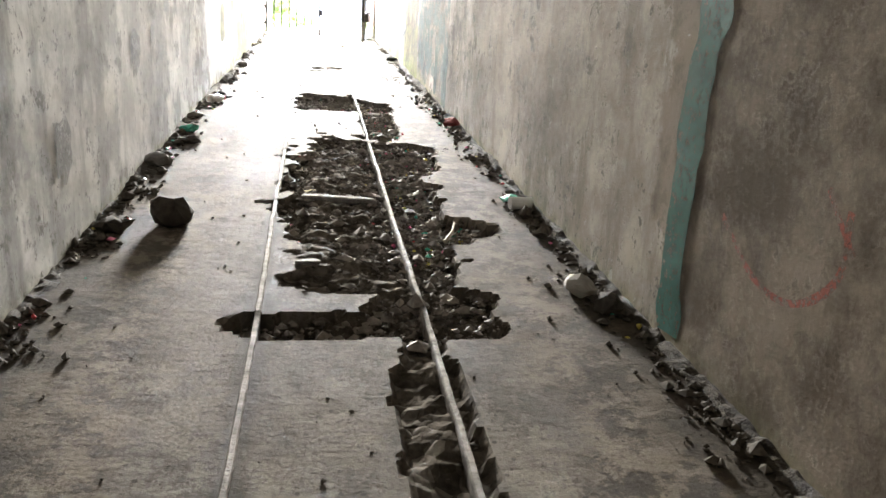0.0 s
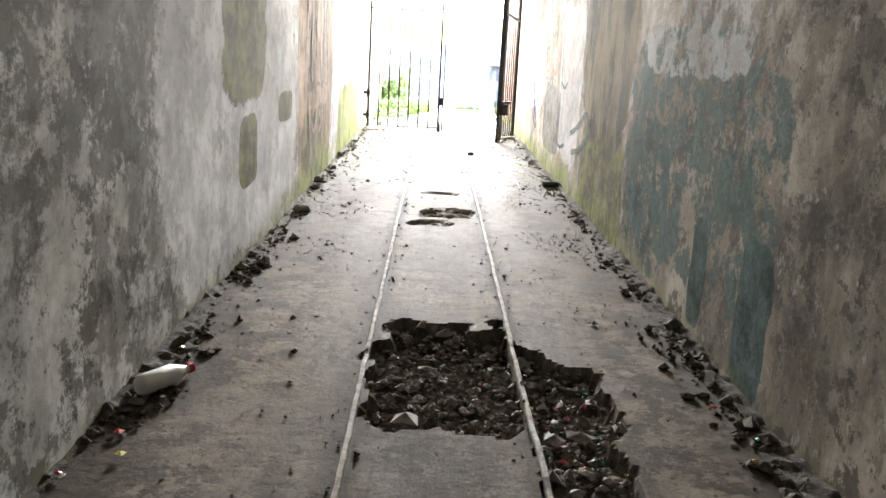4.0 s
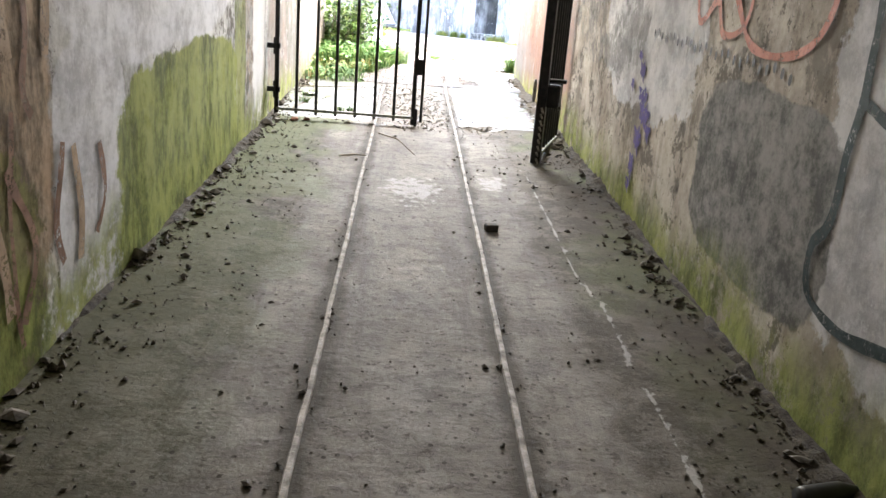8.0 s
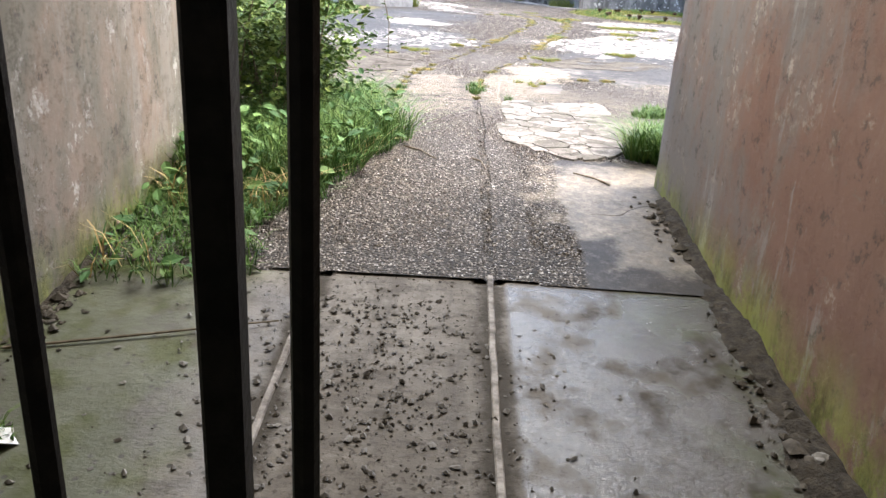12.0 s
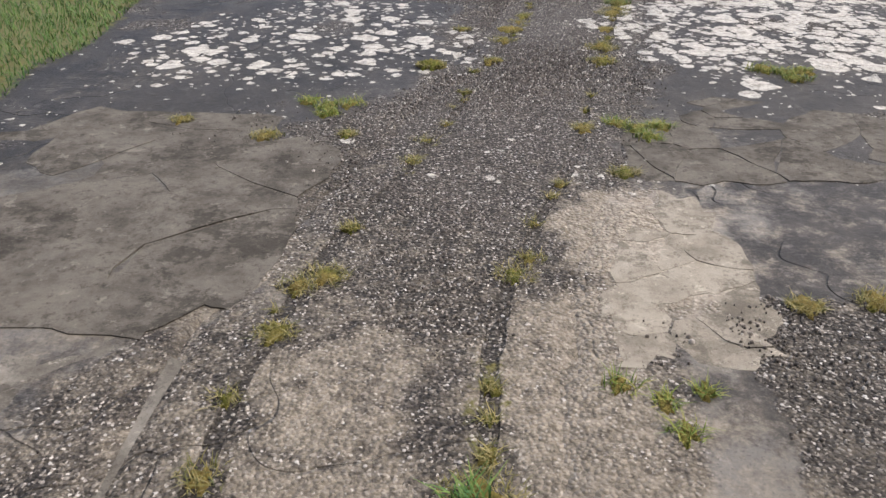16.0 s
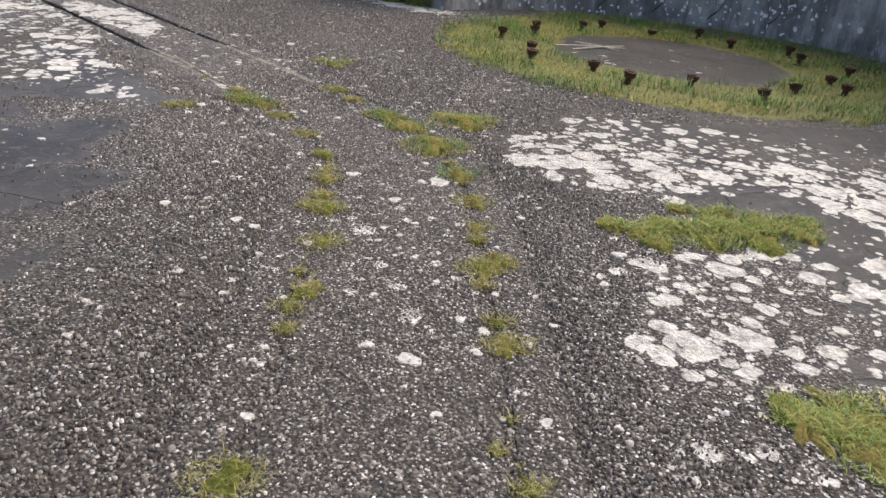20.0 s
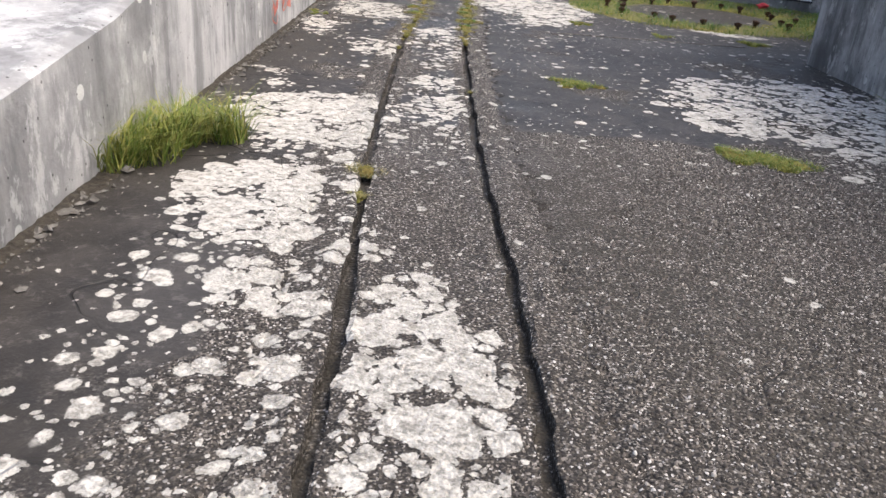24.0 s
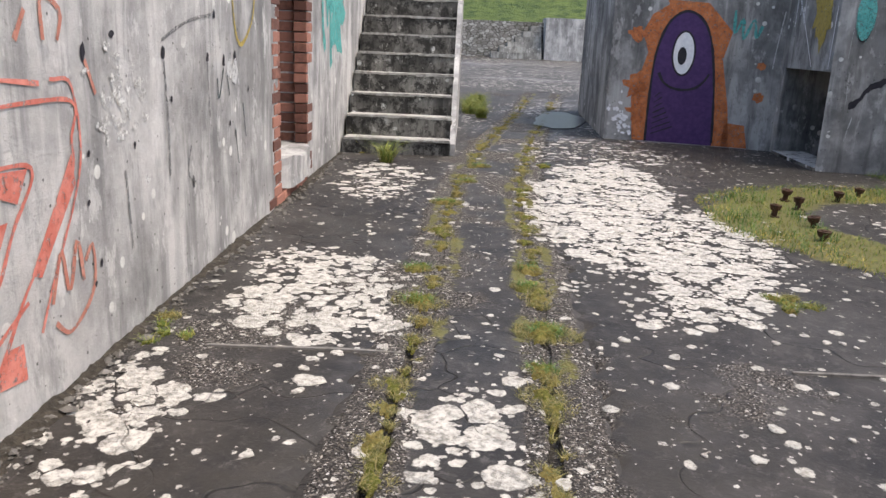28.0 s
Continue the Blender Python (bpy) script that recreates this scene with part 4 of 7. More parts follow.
fx = np.unique(np.round(np.concatenate([np.arange(-1.1, -0.39, 0.05), np.arange(-0.38, 0.62, 0.018), np.arange(0.65, 1.11, 0.05)]), 4))
fy = np.unique(np.round(np.concatenate([np.arange(-18.0, -13.91, 0.06), np.arange(-13.9, -7.9, 0.02), np.arange(-7.88, JOINT - 0.02, 0.035), [JOINT + 0.03]]), 4))
verts, faces, fa = [], [], {"hole": [], "wet": [], "chalk": [], "mud": []}
for y in fy:
    for x in fx:
        k, d = hole_at(x, y)
        heap = min(1.0, max(0.0, (0.19 - abs(x - 0.02)) / 0.08)) * min(1.0, max(0.0, (y + 12.5) / 0.2)) * min(1.0, max(0.0, (-10.15 - y) / 0.25))
        d *= 1 - 0.6 * heap
        z = gz(x, y) - d + 0.006 * wobble(x, y, 1.4) + (0.03 * wobble(x, y, 7.0, 2.0) + 0.016 * wobble(x, y, 19.0) + 0.007 * wobble(x, y, 41.0) if k > 0.5 else 0.0015 * wobble(x, y, 12.0))
        if y > 0.1 and abs(abs(x) - 0.25) < 0.045:
            z -= 0.012
        verts.append((x, y, z - (0.006 if y > JOINT - 0.02 else 0)))
        fa["hole"].append(k if d > 0.015 else k * 0.8)
        fa["wet"].append(1.0 if (0.29 < x < 0.92 and -1.42 < y < 0.12) else (0.55 if x < -0.28 and -1.5 < y < 0 else 0.0))
        fa["mud"].append(max(heap, min(1.0, max(0.0, 1.3 - math.hypot((x - 0.1) / 0.5, (y + 12.5) / 1.1))), min(1.0, max(0.0, 1.25 - math.hypot((x - 0.08) / 0.55, (y + 8.9) / 0.75)))))
        c1 = math.hypot((x + 0.0) / 0.2, (y + 2.95) / 0.34)
        c2 = math.hypot((x - 0.38) / 0.13, (y + 2.75) / 0.35)
        c3 = abs(x - 0.59 + 0.02 * (y + 4) + 0.05 * wobble(y, 1.0, 2.0)) / 0.011 + max(0, abs(y + 3.9) - 0.9)
        fa["chalk"].append(max(0.0, min(1.0, 1.5 - min(c1 * 0.8 + 0.25, c2 + 0.3, c3))))
m = len(fx)
for j in range(len(fy) - 1):
    for i in range(m - 1):
        k = j * m + i
        faces.append((k, k + 1, k + m + 1, k + m))
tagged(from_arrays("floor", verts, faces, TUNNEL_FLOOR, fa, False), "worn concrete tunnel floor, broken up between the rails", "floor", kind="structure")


def tunnel_wall(name, x0, x1, y1, material, label):
    """A wall whose face has a slight unevenness and rises with the floor."""
    bm = bmesh.new()
    ys, hs = np.linspace(-18.3, y1, 150), np.linspace(-0.25, 3.1, 28)
    face = x0 if abs(x0) < abs(x1) else x1
    back = x1 if face == x0 else x0
    grid = [[bm.verts.new((face + 0.014 * wobble(y, h, 1.3, face) + 0.005 * wobble(y, h, 6.0, face), y, gz(0, min(y, CREST)) + h)) for h in hs] for y in ys]
    for a, b in zip(grid, grid[1:]):
        for i in range(len(hs) - 1):
            bm.faces.new((a[i], b[i], b[i + 1], a[i + 1]))
    rear = [[bm.verts.new((back, y, gz(0, min(y, CREST)) + h)) for h in (hs[0], hs[-1])] for y in (ys[0], ys[-1])]
    bm.faces.new((rear[0][0], rear[0][1], rear[1][1], rear[1][0]))
    bm.faces.new([g[-1] for g in grid] + [rear[1][1], rear[0][1]])
    bm.faces.new(list(grid[-1]) + [rear[1][1], rear[1][0]])
    bm.faces.new(list(grid[0]) + [rear[0][1], rear[0][0]])
    return tagged(part(name, bm, material, None, "", True), label, "wall", kind="structure")


wall_west = tunnel_wall("wall_west", -1.5, -0.92, 1.64, WALL_WEST, "flaking limewashed tunnel wall, mossy towards daylight")
wall_east = tunnel_wall("wall_east", 0.94, 1.5, 1.04, WALL_EAST, "stained beige tunnel wall with graffiti and moss at its foot")
for w in (wall_west, wall_east):
    w.data.polygons.foreach_set("use_smooth", [len(f.vertices) == 4 and f.area < 0.1 for f in w.data.polygons])
# ceiling out of view; height and pale tone chosen to admit and bounce light
bm = bmesh.new()
arch = [(0.98 * math.cos(a), 2.95 + 0.42 * math.sin(a)) for a in np.linspace(0, math.pi, 15)]
rings = [[bm.verts.new((x, y, gz(0, y) + h)) for x, h in arch + [(-1.5, 2.95), (-1.5, 3.7), (1.5, 3.7), (1.5, 2.95)]] for y in (-18.3, -12, -6, 0, 1.15)]
for a, b in zip(rings, rings[1:]):
    for i in range(len(a)):
        j = (i + 1) % len(a)
        bm.faces.new((a[i], a[j], b[j], b[i]))
bm.faces.new(rings[0])
bm.faces.new(rings[-1][::-1])
tagged(part("ceiling", bm, PLASTER), "vaulted plaster tunnel ceiling out of view, raised and pale to bounce light", "ceiling", kind="structure")
bm = box(bmesh.new(), -1.5, -18.6, -2.0, 1.5, -18.2, 2.4)
tagged(part("wall_south", bm, PLASTER), "plain plastered end wall of the tunnel", "wall", kind="structure")
for name, x0, x1 in (("wall_front_west", -14, -1.5), ("wall_front_east", 1.5, 14)):
    tagged(part(name, box(bmesh.new(), x0, 0.5, -0.4, x1, 1.1, 4.0), DARK_CONCRETE), "plain concrete retaining wall beside the tunnel mouth", "wall", kind="structure")
tagged(part("wall_front_top", box(bmesh.new(), -1.5, 0.5, 3.45, 1.5, 1.1, 4.0), DARK_CONCRETE), "plain concrete wall over the tunnel mouth", "wall", kind="structure")

# rails
for name, x, y1 in (("rail", -0.25, -0.04), ("rail", 0.25, 0.13)):
    rail = thing(name, "worn steel tramway rail sunk into the concrete floor", "rail", "tramway rails", at=(x, y1, gz(0, y1)))
    ys = np.linspace(-17.9, y1, 500)
    bm = bmesh.new()
    prof = [(-0.009, -0.06), (-0.009, 0.003), (-0.006, 0.007), (0.006, 0.007), (0.009, 0.003), (0.009, -0.06)]
    rows = []
    for y in ys:
        off = 0.006 * wobble(y, x, 0.9) + 0.003 * wobble(y, x, 9.0)
        sag = -0.02 if hole_at(x, y)[0] > 0.5 else 0.0
        rows.append([bm.verts.new((px + off, y - y1, gz(0, y) - gz(0, y1) + pz + sag * 0.3 + 0.004 * wobble(y, x, 5.0))) for px, pz in prof])
    for a, b in zip(rows, rows[1:]):
        for i in range(len(prof) - 1):
            bm.faces.new((a[i], b[i], b[i + 1], a[i + 1]))
    bm.faces.new(rows[0])
    bm.faces.new(rows[-1])
    part("rail_head", bm, RAIL_STEEL, rail)

# ---- iron gate ----
def gate_leaf(name, label, origin, turn, width, bars):
    g = thing(name, label, "gate", "iron gates", at=origin)
    g.rotation_euler = (0, 0, radians(turn))
    z1 = 2.0
    for i in range(bars):
        x = width * i / (bars - 1)
        end = i in (0, bars - 1)
        bm = bmesh.new()
        if end:
            box(bm, x - 0.013, -0.012, 0.0 if i else 0.02, x + 0.013, 0.012, z1, bevel=0.003)
        else:
            rod(bm, (x, 0, 0.02), (x, 0, z1), 0.0095, sides=10)
        part("gate_frame" if end else "bar", bm, IRON, g)
    for z in (0.045, 1.4, z1):
        part("rail_bar", box(bmesh.new(), 0, -0.016, z - 0.008, width, 0.016, z + 0.008, bevel=0.002), MOSSY_IRON if z < 0.1 else IRON, g)
    return g


gy0 = -1.56
gate_west = gate_leaf("iron_gate", "closed black iron gate leaf of upright bars", (-0.86, gy0, gz(0, gy0) + 0.01), 0.0, 0.845, 8)
lock = part("lock_box", box(bmesh.new(), 0.845 - 0.012, -0.03, 0.31, 0.845 + 0.045, 0.025, 0.405, bevel=0.006), IRON, gate_west)
part("meeting_bar", rod(bmesh.new(), (0.895, 0, 0.02), (0.895, 0, 2.0), 0.009), IRON, gate_west)
part("drop_bolt", rod(bmesh.new(), (0.862, 0.01, -0.04), (0.862, 0.01, 0.10), 0.010), IRON, gate_west)
for z in (0.16, 0.42, 1.7):
    part("hinge", rod(box(bmesh.new(), -0.06, -0.012, z - 0.015, 0.02, 0.012, z + 0.015), (-0.01, 0, z - 0.05), (-0.01, 0, z + 0.05), 0.014), IRON, gate_west)
gate_east = gate_leaf("iron_gate", "open black iron gate leaf folded back to the wall", (0.905, gy0 + 0.06, gz(0, gy0) - 0.05), 253.0, 0.80, 8)
part("end_post", box(bmesh.new(), 0.79, -0.03, 0.0, 0.85, 0.02, 2.0, bevel=0.004), IRON, gate_east)
lock = part("lock_box", box(bmesh.new(), 0.73, 0.015, 0.30, 0.83, 0.085, 0.42, bevel=0.008), IRON, gate_east)
part("bolt", rod(bmesh.new(), (0.78, 0.0, 0.44), (0.78, 0.11, 0.44), 0.012), IRON, lock)
for z in (0.36, 0.41):
    bm = bmesh.new()
    ring = [(0.86 + 0.03 * math.cos(a), -0.045 + 0.0 * a, z + 0.03 * math.sin(a)) for a in np.linspace(0, 6.28, 11)]
    for a, b in zip(ring, ring[1:]):
        rod(bm, a, b, 0.007, sides=6)
    part("padlock_ring", bm, RAIL_STEEL, gate_east)
bm = bmesh.new()
for i in range(9):
    z = 0.30 - i * 0.034
    rod(bm, (0.85 + 0.012 * (i % 2), 0.0, z), (0.85 - 0.01 * (i % 2), 0.012, z - 0.03), 0.006, sides=6)
part("chain", bm, RAIL_STEEL, gate_east)
for z in (0.2, 1.7):
    part("hinge", rod(box(bmesh.new(), -0.03, -0.012, z - 0.015, 0.05, 0.012, z + 0.015), (-0.01, 0, z - 0.05), (-0.01, 0, z + 0.05), 0.014), IRON, gate_east)

# ---- yard walls ----
def wall_panel(name, outline, z0, z1, material, label):
    return tagged(part(name, prism(bmesh.new(), outline, z0, z1), material), label, "wall", kind="structure")


def top_of_wall(u):
    return float(np.interp(u, [10.4, 11, 12.64, 13, 13.5, 15.2, 16.8, 18.2, 40], [0.20, 0.28, 0.50, 0.54, 0.64, 1.15, 1.75, 2.6, 2.6]))


FACE, BACK = 5.43, 4.3
W0, W1 = 19.98, 20.98


def long_wall(u0, u1, z0=-0.3, z1=None, face=FACE, back=BACK):
    bm = bmesh.new()
    us = np.arange(u0, u1 + 0.05, 0.1) if u1 - u0 > 0.3 else np.array([u0, u1])
    us[-1] = u1
    rows = []
    for u in us:
        top = top_of_wall(u) if z1 is None else z1
        hs = np.linspace(z0, top, 16)
        rows.append([bm.verts.new(yard(u, face + 0.012 * wobble(u, h, 1.2, 2) + 0.005 * wobble(u, h, 5.0, 2), h)) for h in hs] + [bm.verts.new(yard(u, face - 0.06, top + 0.015)), bm.verts.new(yard(u, back, top + 0.02)), bm.verts.new(yard(u, back, z0))])
    for a, b in zip(rows, rows[1:]):
        for i in range(len(a) - 1):
            bm.faces.new((a[i], b[i], b[i + 1], a[i + 1]))
    bm.faces.new(rows[0])
    bm.faces.new(rows[-1][::-1])
    return bm


wall_yard = tagged(part("wall_yard_near", long_wall(10.4, W0), CONCRETE), "long pale concrete yard wall with streaks and graffiti", "wall", kind="structure")
tagged(part("wall_yard_far", long_wall(W1, 36), CONCRETE), "pale concrete yard wall running behind the steps", "wall", kind="structure")
tagged(part("wall_yard_lintel", long_wall(W0, W1, 1.75, 2.6), CONCRETE), "concrete wall over the window opening", "wall", kind="structure")
wall_sill = tagged(part("wall_yard_apron", long_wall(W0, W1, -0.3, 0.06, FACE - 0.03), STEP_CONCRETE), "broken wall foot below the window opening", "wall", kind="structure")
# solid block behind the window; its near-black colour stands for the unlit interior
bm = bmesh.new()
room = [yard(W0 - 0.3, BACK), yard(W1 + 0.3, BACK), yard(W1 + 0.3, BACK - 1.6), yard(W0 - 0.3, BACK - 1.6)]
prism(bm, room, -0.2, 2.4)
tagged(part("wall_inner_room", bm, VOID), "block behind the window opening, near-black as painted shade", "wall", kind="structure")


def jamb_bricks(u, sign, parent):
    """Courses of a brick reveal; alternate courses turn the corner."""
    base = bmesh.new()
    box(base, -0.105, -0.05, 0.0, 0.105, 0.05, 0.068, bevel=0.004)
    me = mesh_of(base, "brick", BRICK)
    for i in range(22):
        z = 0.07 + i * 0.077
        for k in range(5):
            ob = new("brick", me)
            ob.parent = parent
            long_face = (i % 2 == 0)
            reach = 0.15 if long_face else 0.11
            c = yard(u - sign * (reach - 0.05) / 2 if k == 0 else u - sign * 0.045, FACE - 0.049 if k == 0 else FACE - 0.115 - 0.215 * (k - 1) - 0.1, z)
            turn = math.atan2(U.y, U.x) if k == 0 else math.atan2(N.y, N.x)
            ob.matrix_world = Matrix.Translation(c + Vector((random.uniform(-1, 1) * 0.004, random.uniform(-1, 1) * 0.004, 0))) @ Matrix.Rotation(turn + random.uniform(-0.02, 0.02), 4, "Z") @ Matrix.Diagonal(((reach + 0.06) / 0.21 if k == 0 else 1, 1, 1, 1))


window = thing("window_1", "deep window opening with crumbling red brick reveals", "window", kind="structure", at=(0, 0, 0))
jamb_bricks(W0, 1, window)
jamb_bricks(W1, -1, window)
bm = bmesh.new()
front = [(W0 + 0.12, -0.02), (W0 + 0.22, 0.05), (W0 + 0.45, 0.075), (W0 + 0.7, 0.06), (W0 + 0.9, 0.03), (W1, -0.02)]
prism(bm, [yard(u, FACE + d) for u, d in front] + [yard(W1, FACE - 0.45), yard(W0 + 0.05, FACE - 0.45)], lambda p: 0.09 + 0.04 * wobble(p[0], p[1], 6.0, 2.0), lambda p: 0.285 + 0.05 * wobble(p[0], p[1], 5.0, 1.0))
bmesh.ops.subdivide_edges(bm, edges=bm.edges[:], cuts=3, use_grid_fill=True)
for v in bm.verts:
    v.co += Vector((0.012 * wobble(v.co.y, v.co.z, 11.0), 0.012 * wobble(v.co.x, v.co.z, 11.0), 0.010 * wobble(v.co.x, v.co.y, 12.0)))
part("window_sill", bm, CONCRETE, window, "broken concrete sill")
me = mesh_of(box(bmesh.new(), -0.105, -0.05, 0, 0.105, 0.05, 0.068, bevel=0.004), "brick", BRICK)
for i in range(6):
    ob = new("brick", me)
    ob.parent = window
    ob.matrix_world = Matrix.Translation(yard(W0 - 0.2 + i * 0.2, FACE - 0.042, 0.0 if i % 3 else 0.012)) @ Matrix.Rotation(math.atan2(U.y, U.x) + random.uniform(-0.05, 0.05), 4, "Z")

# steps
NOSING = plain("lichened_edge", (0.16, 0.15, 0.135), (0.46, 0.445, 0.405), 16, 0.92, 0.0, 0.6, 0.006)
steps = thing("stone_steps", "steep weathered concrete steps climbing beside the wall", "stairs", kind="structure", at=yard(22.58, 6.0))
for i in range(11):
    z1 = 0.15 + 0.205 * i
    bm = bmesh.new()
    u0 = 22.58 + 0.26 * i
    n1 = 6.535 + 0.006 * math.sin(i * 2.1)
    prism(bm, [yard(u0 + 0.012 * math.sin(i), FACE + 0.02), yard(u0 + 0.012 * math.cos(i * 3), n1), yard(u0 + 0.5, n1), yard(u0 + 0.5, FACE + 0.02)], -0.1 if i < 2 else z1 - 0.5, z1)
    es = [e for e in bm.edges if all(v.co.z > z1 - 0.01 for v in e.verts)]
    bmesh.ops.bevel(bm, geom=es, offset=0.016, segments=2, affect="EDGES")
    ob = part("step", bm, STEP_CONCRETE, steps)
    ob.matrix_parent_inverse = Matrix.Translation(-steps.location)
    bm = bmesh.new()
    cuts = np.linspace(FACE + 0.03, n1 - 0.005, 9)
    for j, (n0, n2) in enumerate(zip(cuts, cuts[1:])):
        drop = 0.018 + 0.014 * wobble(i * 3.1, j, 0.9, 4.0)
        prism(bm, [yard(u0 - 0.012 - 0.006 * wobble(i, j, 1.7, 6.0), n0), yard(u0 - 0.012 - 0.006 * wobble(i, j + 1, 1.7, 6.0), n2), yard(u0 + 0.10, n2), yard(u0 + 0.10, n0)], z1 - drop, z1 + 0.005 + 0.003 * math.sin(i * 5 + j))
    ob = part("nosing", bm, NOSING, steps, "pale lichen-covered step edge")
    ob.matrix_parent_inverse = Matrix.Translation(-steps.location)
bm = bmesh.new()
vs = [(22.62, -0.1), (26.4, -0.1), (26.4, 2.3), (25.4, 2.38), (22.62, 0.12)]
a = [bm.verts.new(yard(u, 6.53, z)) for u, z in vs]
b = [bm.verts.new(yard(u, 6.585, z)) for u, z in vs]
bm.faces.new(a)
bm.faces.new(b[::-1])
for i in range(5):
    bm.faces.new((a[i], a[(i + 1) % 5], b[(i + 1) % 5], b[i]))
ob = part("cheek_wall", bm, CONCRETE, steps)
ob.matrix_parent_inverse = Matrix.Translation(-steps.location)


def arc(centre, r, a0, a1, n):
    """Plan points on a circle, angles measured from the yard's run towards its right side."""
    out = []
    for a in np.linspace(radians(a0), radians(a1), n):
        p = Vector((centre.x, centre.y)) + r * (math.cos(a) * U + math.sin(a) * N)
        out.append((p.x, p.y))
    return out


def xy(u, n):
    p = yard(u, n)
    return (p.x, p.y)


# traverse between the two gun pits
HIGH = 2.4
tra = arc(PIT_A, 2.3, -8, 100, 16)
trb = arc(PIT_B, 2.6, 100, 150, 12) + [xy(16.8, 10.0)]
wall_panel("wall_traverse_south", tra + [xy(9.0 + 0.6, 14.5), xy(11.95, 14.5), xy(11.95, 9.78)], -0.3, HIGH, DARK_CONCRETE, "dark concrete gun pit wall speckled with white lichen and old paint")
wall_panel("wall_traverse_north", [xy(13.1, 9.86), xy(13.1, 14.5), xy(19.6, 14.5)] + trb, -0.3, HIGH, DARK_CONCRETE, "dark concrete block between the gun pits")
wall_panel("wall_traverse_recess", [xy(11.95, 10.75), xy(11.95, 14.5), xy(13.1, 14.5), xy(13.1, 10.75)], -0.3, HIGH, VOID, "back of the shelter recess in near-black painted shade")
wall_panel("wall_traverse_lintel", [xy(11.95, 9.8), xy(11.95, 10.75), xy(13.1, 10.75), xy(13.1, 9.88)], 1.55, HIGH, DARK_CONCRETE, "concrete lintel over the shelter recess")
wall_panel("shelter_sill", [xy(11.95, 9.70), xy(11.95, 10.75), xy(13.1, 10.75), xy(13.1, 9.78)], -0.2, 0.17, STEP_CONCRETE, "low concrete sill across the shelter recess")
wall_panel("wall_pit_east", arc(PIT_A, 2.3, 100, 175, 12) + arc(PIT_A, 3.2, 175, 100, 12), -0.3, HIGH, DARK_CONCRETE, "curved dark concrete gun pit wall")
# block with the painted figure
P0, P1, P2 = Vector((-5.53, 25.61)), Vector((-3.60, 26.04)), Vector((-2.92, 24.72))
pit_b = arc(PIT_B, 2.6, 6, 100, 18)
wall_panel("wall_block_face", [tuple(P0), tuple(P1), (P1.x + 0.9, P1.y + 3.5), (P0.x - 1.8, P0.y + 3.4)], -0.3, HIGH, DARK_CONCRETE, "grey concrete block wall with a large painted figure")
wall_panel("wall_block_pit", [tuple(P2)] + pit_b + [xy(20.9, 15.0), xy(25.4, 15.0), (P1.x + 0.9, P1.y + 3.5), (P2.x + 0.75, P2.y + 0.55)], -0.3, HIGH, DARK_CONCRETE, "grey concrete gun pit wall with cracks and stains")
dirp = (P2 - P1).normalized()
wall_panel("wall_hatch_jamb", [tuple(P1), tuple(P1 + dirp * 0.17), tuple(P1 + dirp * 0.17 + Vector((0.75, 0.55))), tuple(P1 + Vector((0.75, 0.55)))], -0.3, 1.0, DARK_CONCRETE, "concrete jamb of the low hatch")
wall_panel("wall_hatch_lintel", [tuple(P1 - dirp * 0.02), tuple(P2), tuple(P2 + Vector((0.75, 0.55))), tuple(P1 + Vector((0.75, 0.55)))], 0.98, HIGH, DARK_CONCRETE, "concrete wall over the low hatch")
wall_panel("wall_hatch_back", [tuple(P1 + Vector((0.7, 0.52))), tuple(P2 + Vector((0.7, 0.52))), tuple(P2 + Vector((0.9, 0.7))), tuple(P1 + Vector((0.9, 0.7)))], -0.3, 1.02, VOID, "back of the low hatch, shade painted near-black")
wall_panel("hatch_sill", [tuple(P1 + dirp * 0.17 - Vector((0.02, 0.014))), tuple(P2 - Vector((0.02, 0.014))), tuple(P2 + Vector((0.3, 0.2))), tuple(P1 + dirp * 0.1 + Vector((0.3, 0.2)))], -0.1, 0.035, STEP_CONCRETE, "thin concrete sill of the low hatch")

# far end of the yard
def masonry_look():
    k = Look("far_rubble_stone")
    vec = k.scaled((5.5, 5.5, 9.5))
    c = k.cells(1.0, vec=vec)
    tone = k.n.new("ShaderNodeSeparateColor")
    k.l.new(c["Color"], tone.inputs[0])
    col = k.ramp(tone.outputs[0], (0.0, (0.22, 0.205, 0.18)), (0.5, (0.36, 0.34, 0.305)), (1.0, (0.52, 0.50, 0.45)))
    gap = k.step(k.cells(1.0, "DISTANCE_TO_EDGE", vec)["Distance"], 0.03, 0.10)
    col = k.mix(gap, (0.12, 0.11, 0.095), col)
    col = k.mix(k.math("MULTIPLY", k.step(k.noise(0.8, 6, 0.7), 0.5, 0.62), 0.5), col, (0.08, 0.078, 0.06))
    k.bump(gap, 0.8, 0.03)
    return k.done(col, 0.95, 0.0, 0.1)


RUBBLE_WALL = masonry_look()
FARSTONE = yard_wall_look("far_masonry", (0.22, 0.21, 0.19), (0.40, 0.385, 0.35), (0.10, 0.095, 0.085), 0.6)
zf = gz(*xy(46, 8))
wall_panel("wall_far", [xy(46, 2), xy(46, 9.6), xy(46.6, 9.6), xy(46.6, 2)], zf - 0.3, 1.95, RUBBLE_WALL, "rubble stone wall closing the far end of the yard")
wall_panel("wall_far_block", [xy(45, 9.6), xy(45, 16), xy(46.6, 16), xy(46.6, 9.6)], zf - 0.5, 2.1, CONCRETE, "concrete block at the far end of the yard")
far_steps = thing("far_steps", "small stone steps at the far wall", "stairs", kind="structure", at=yard(45.4, 8.6, zf))
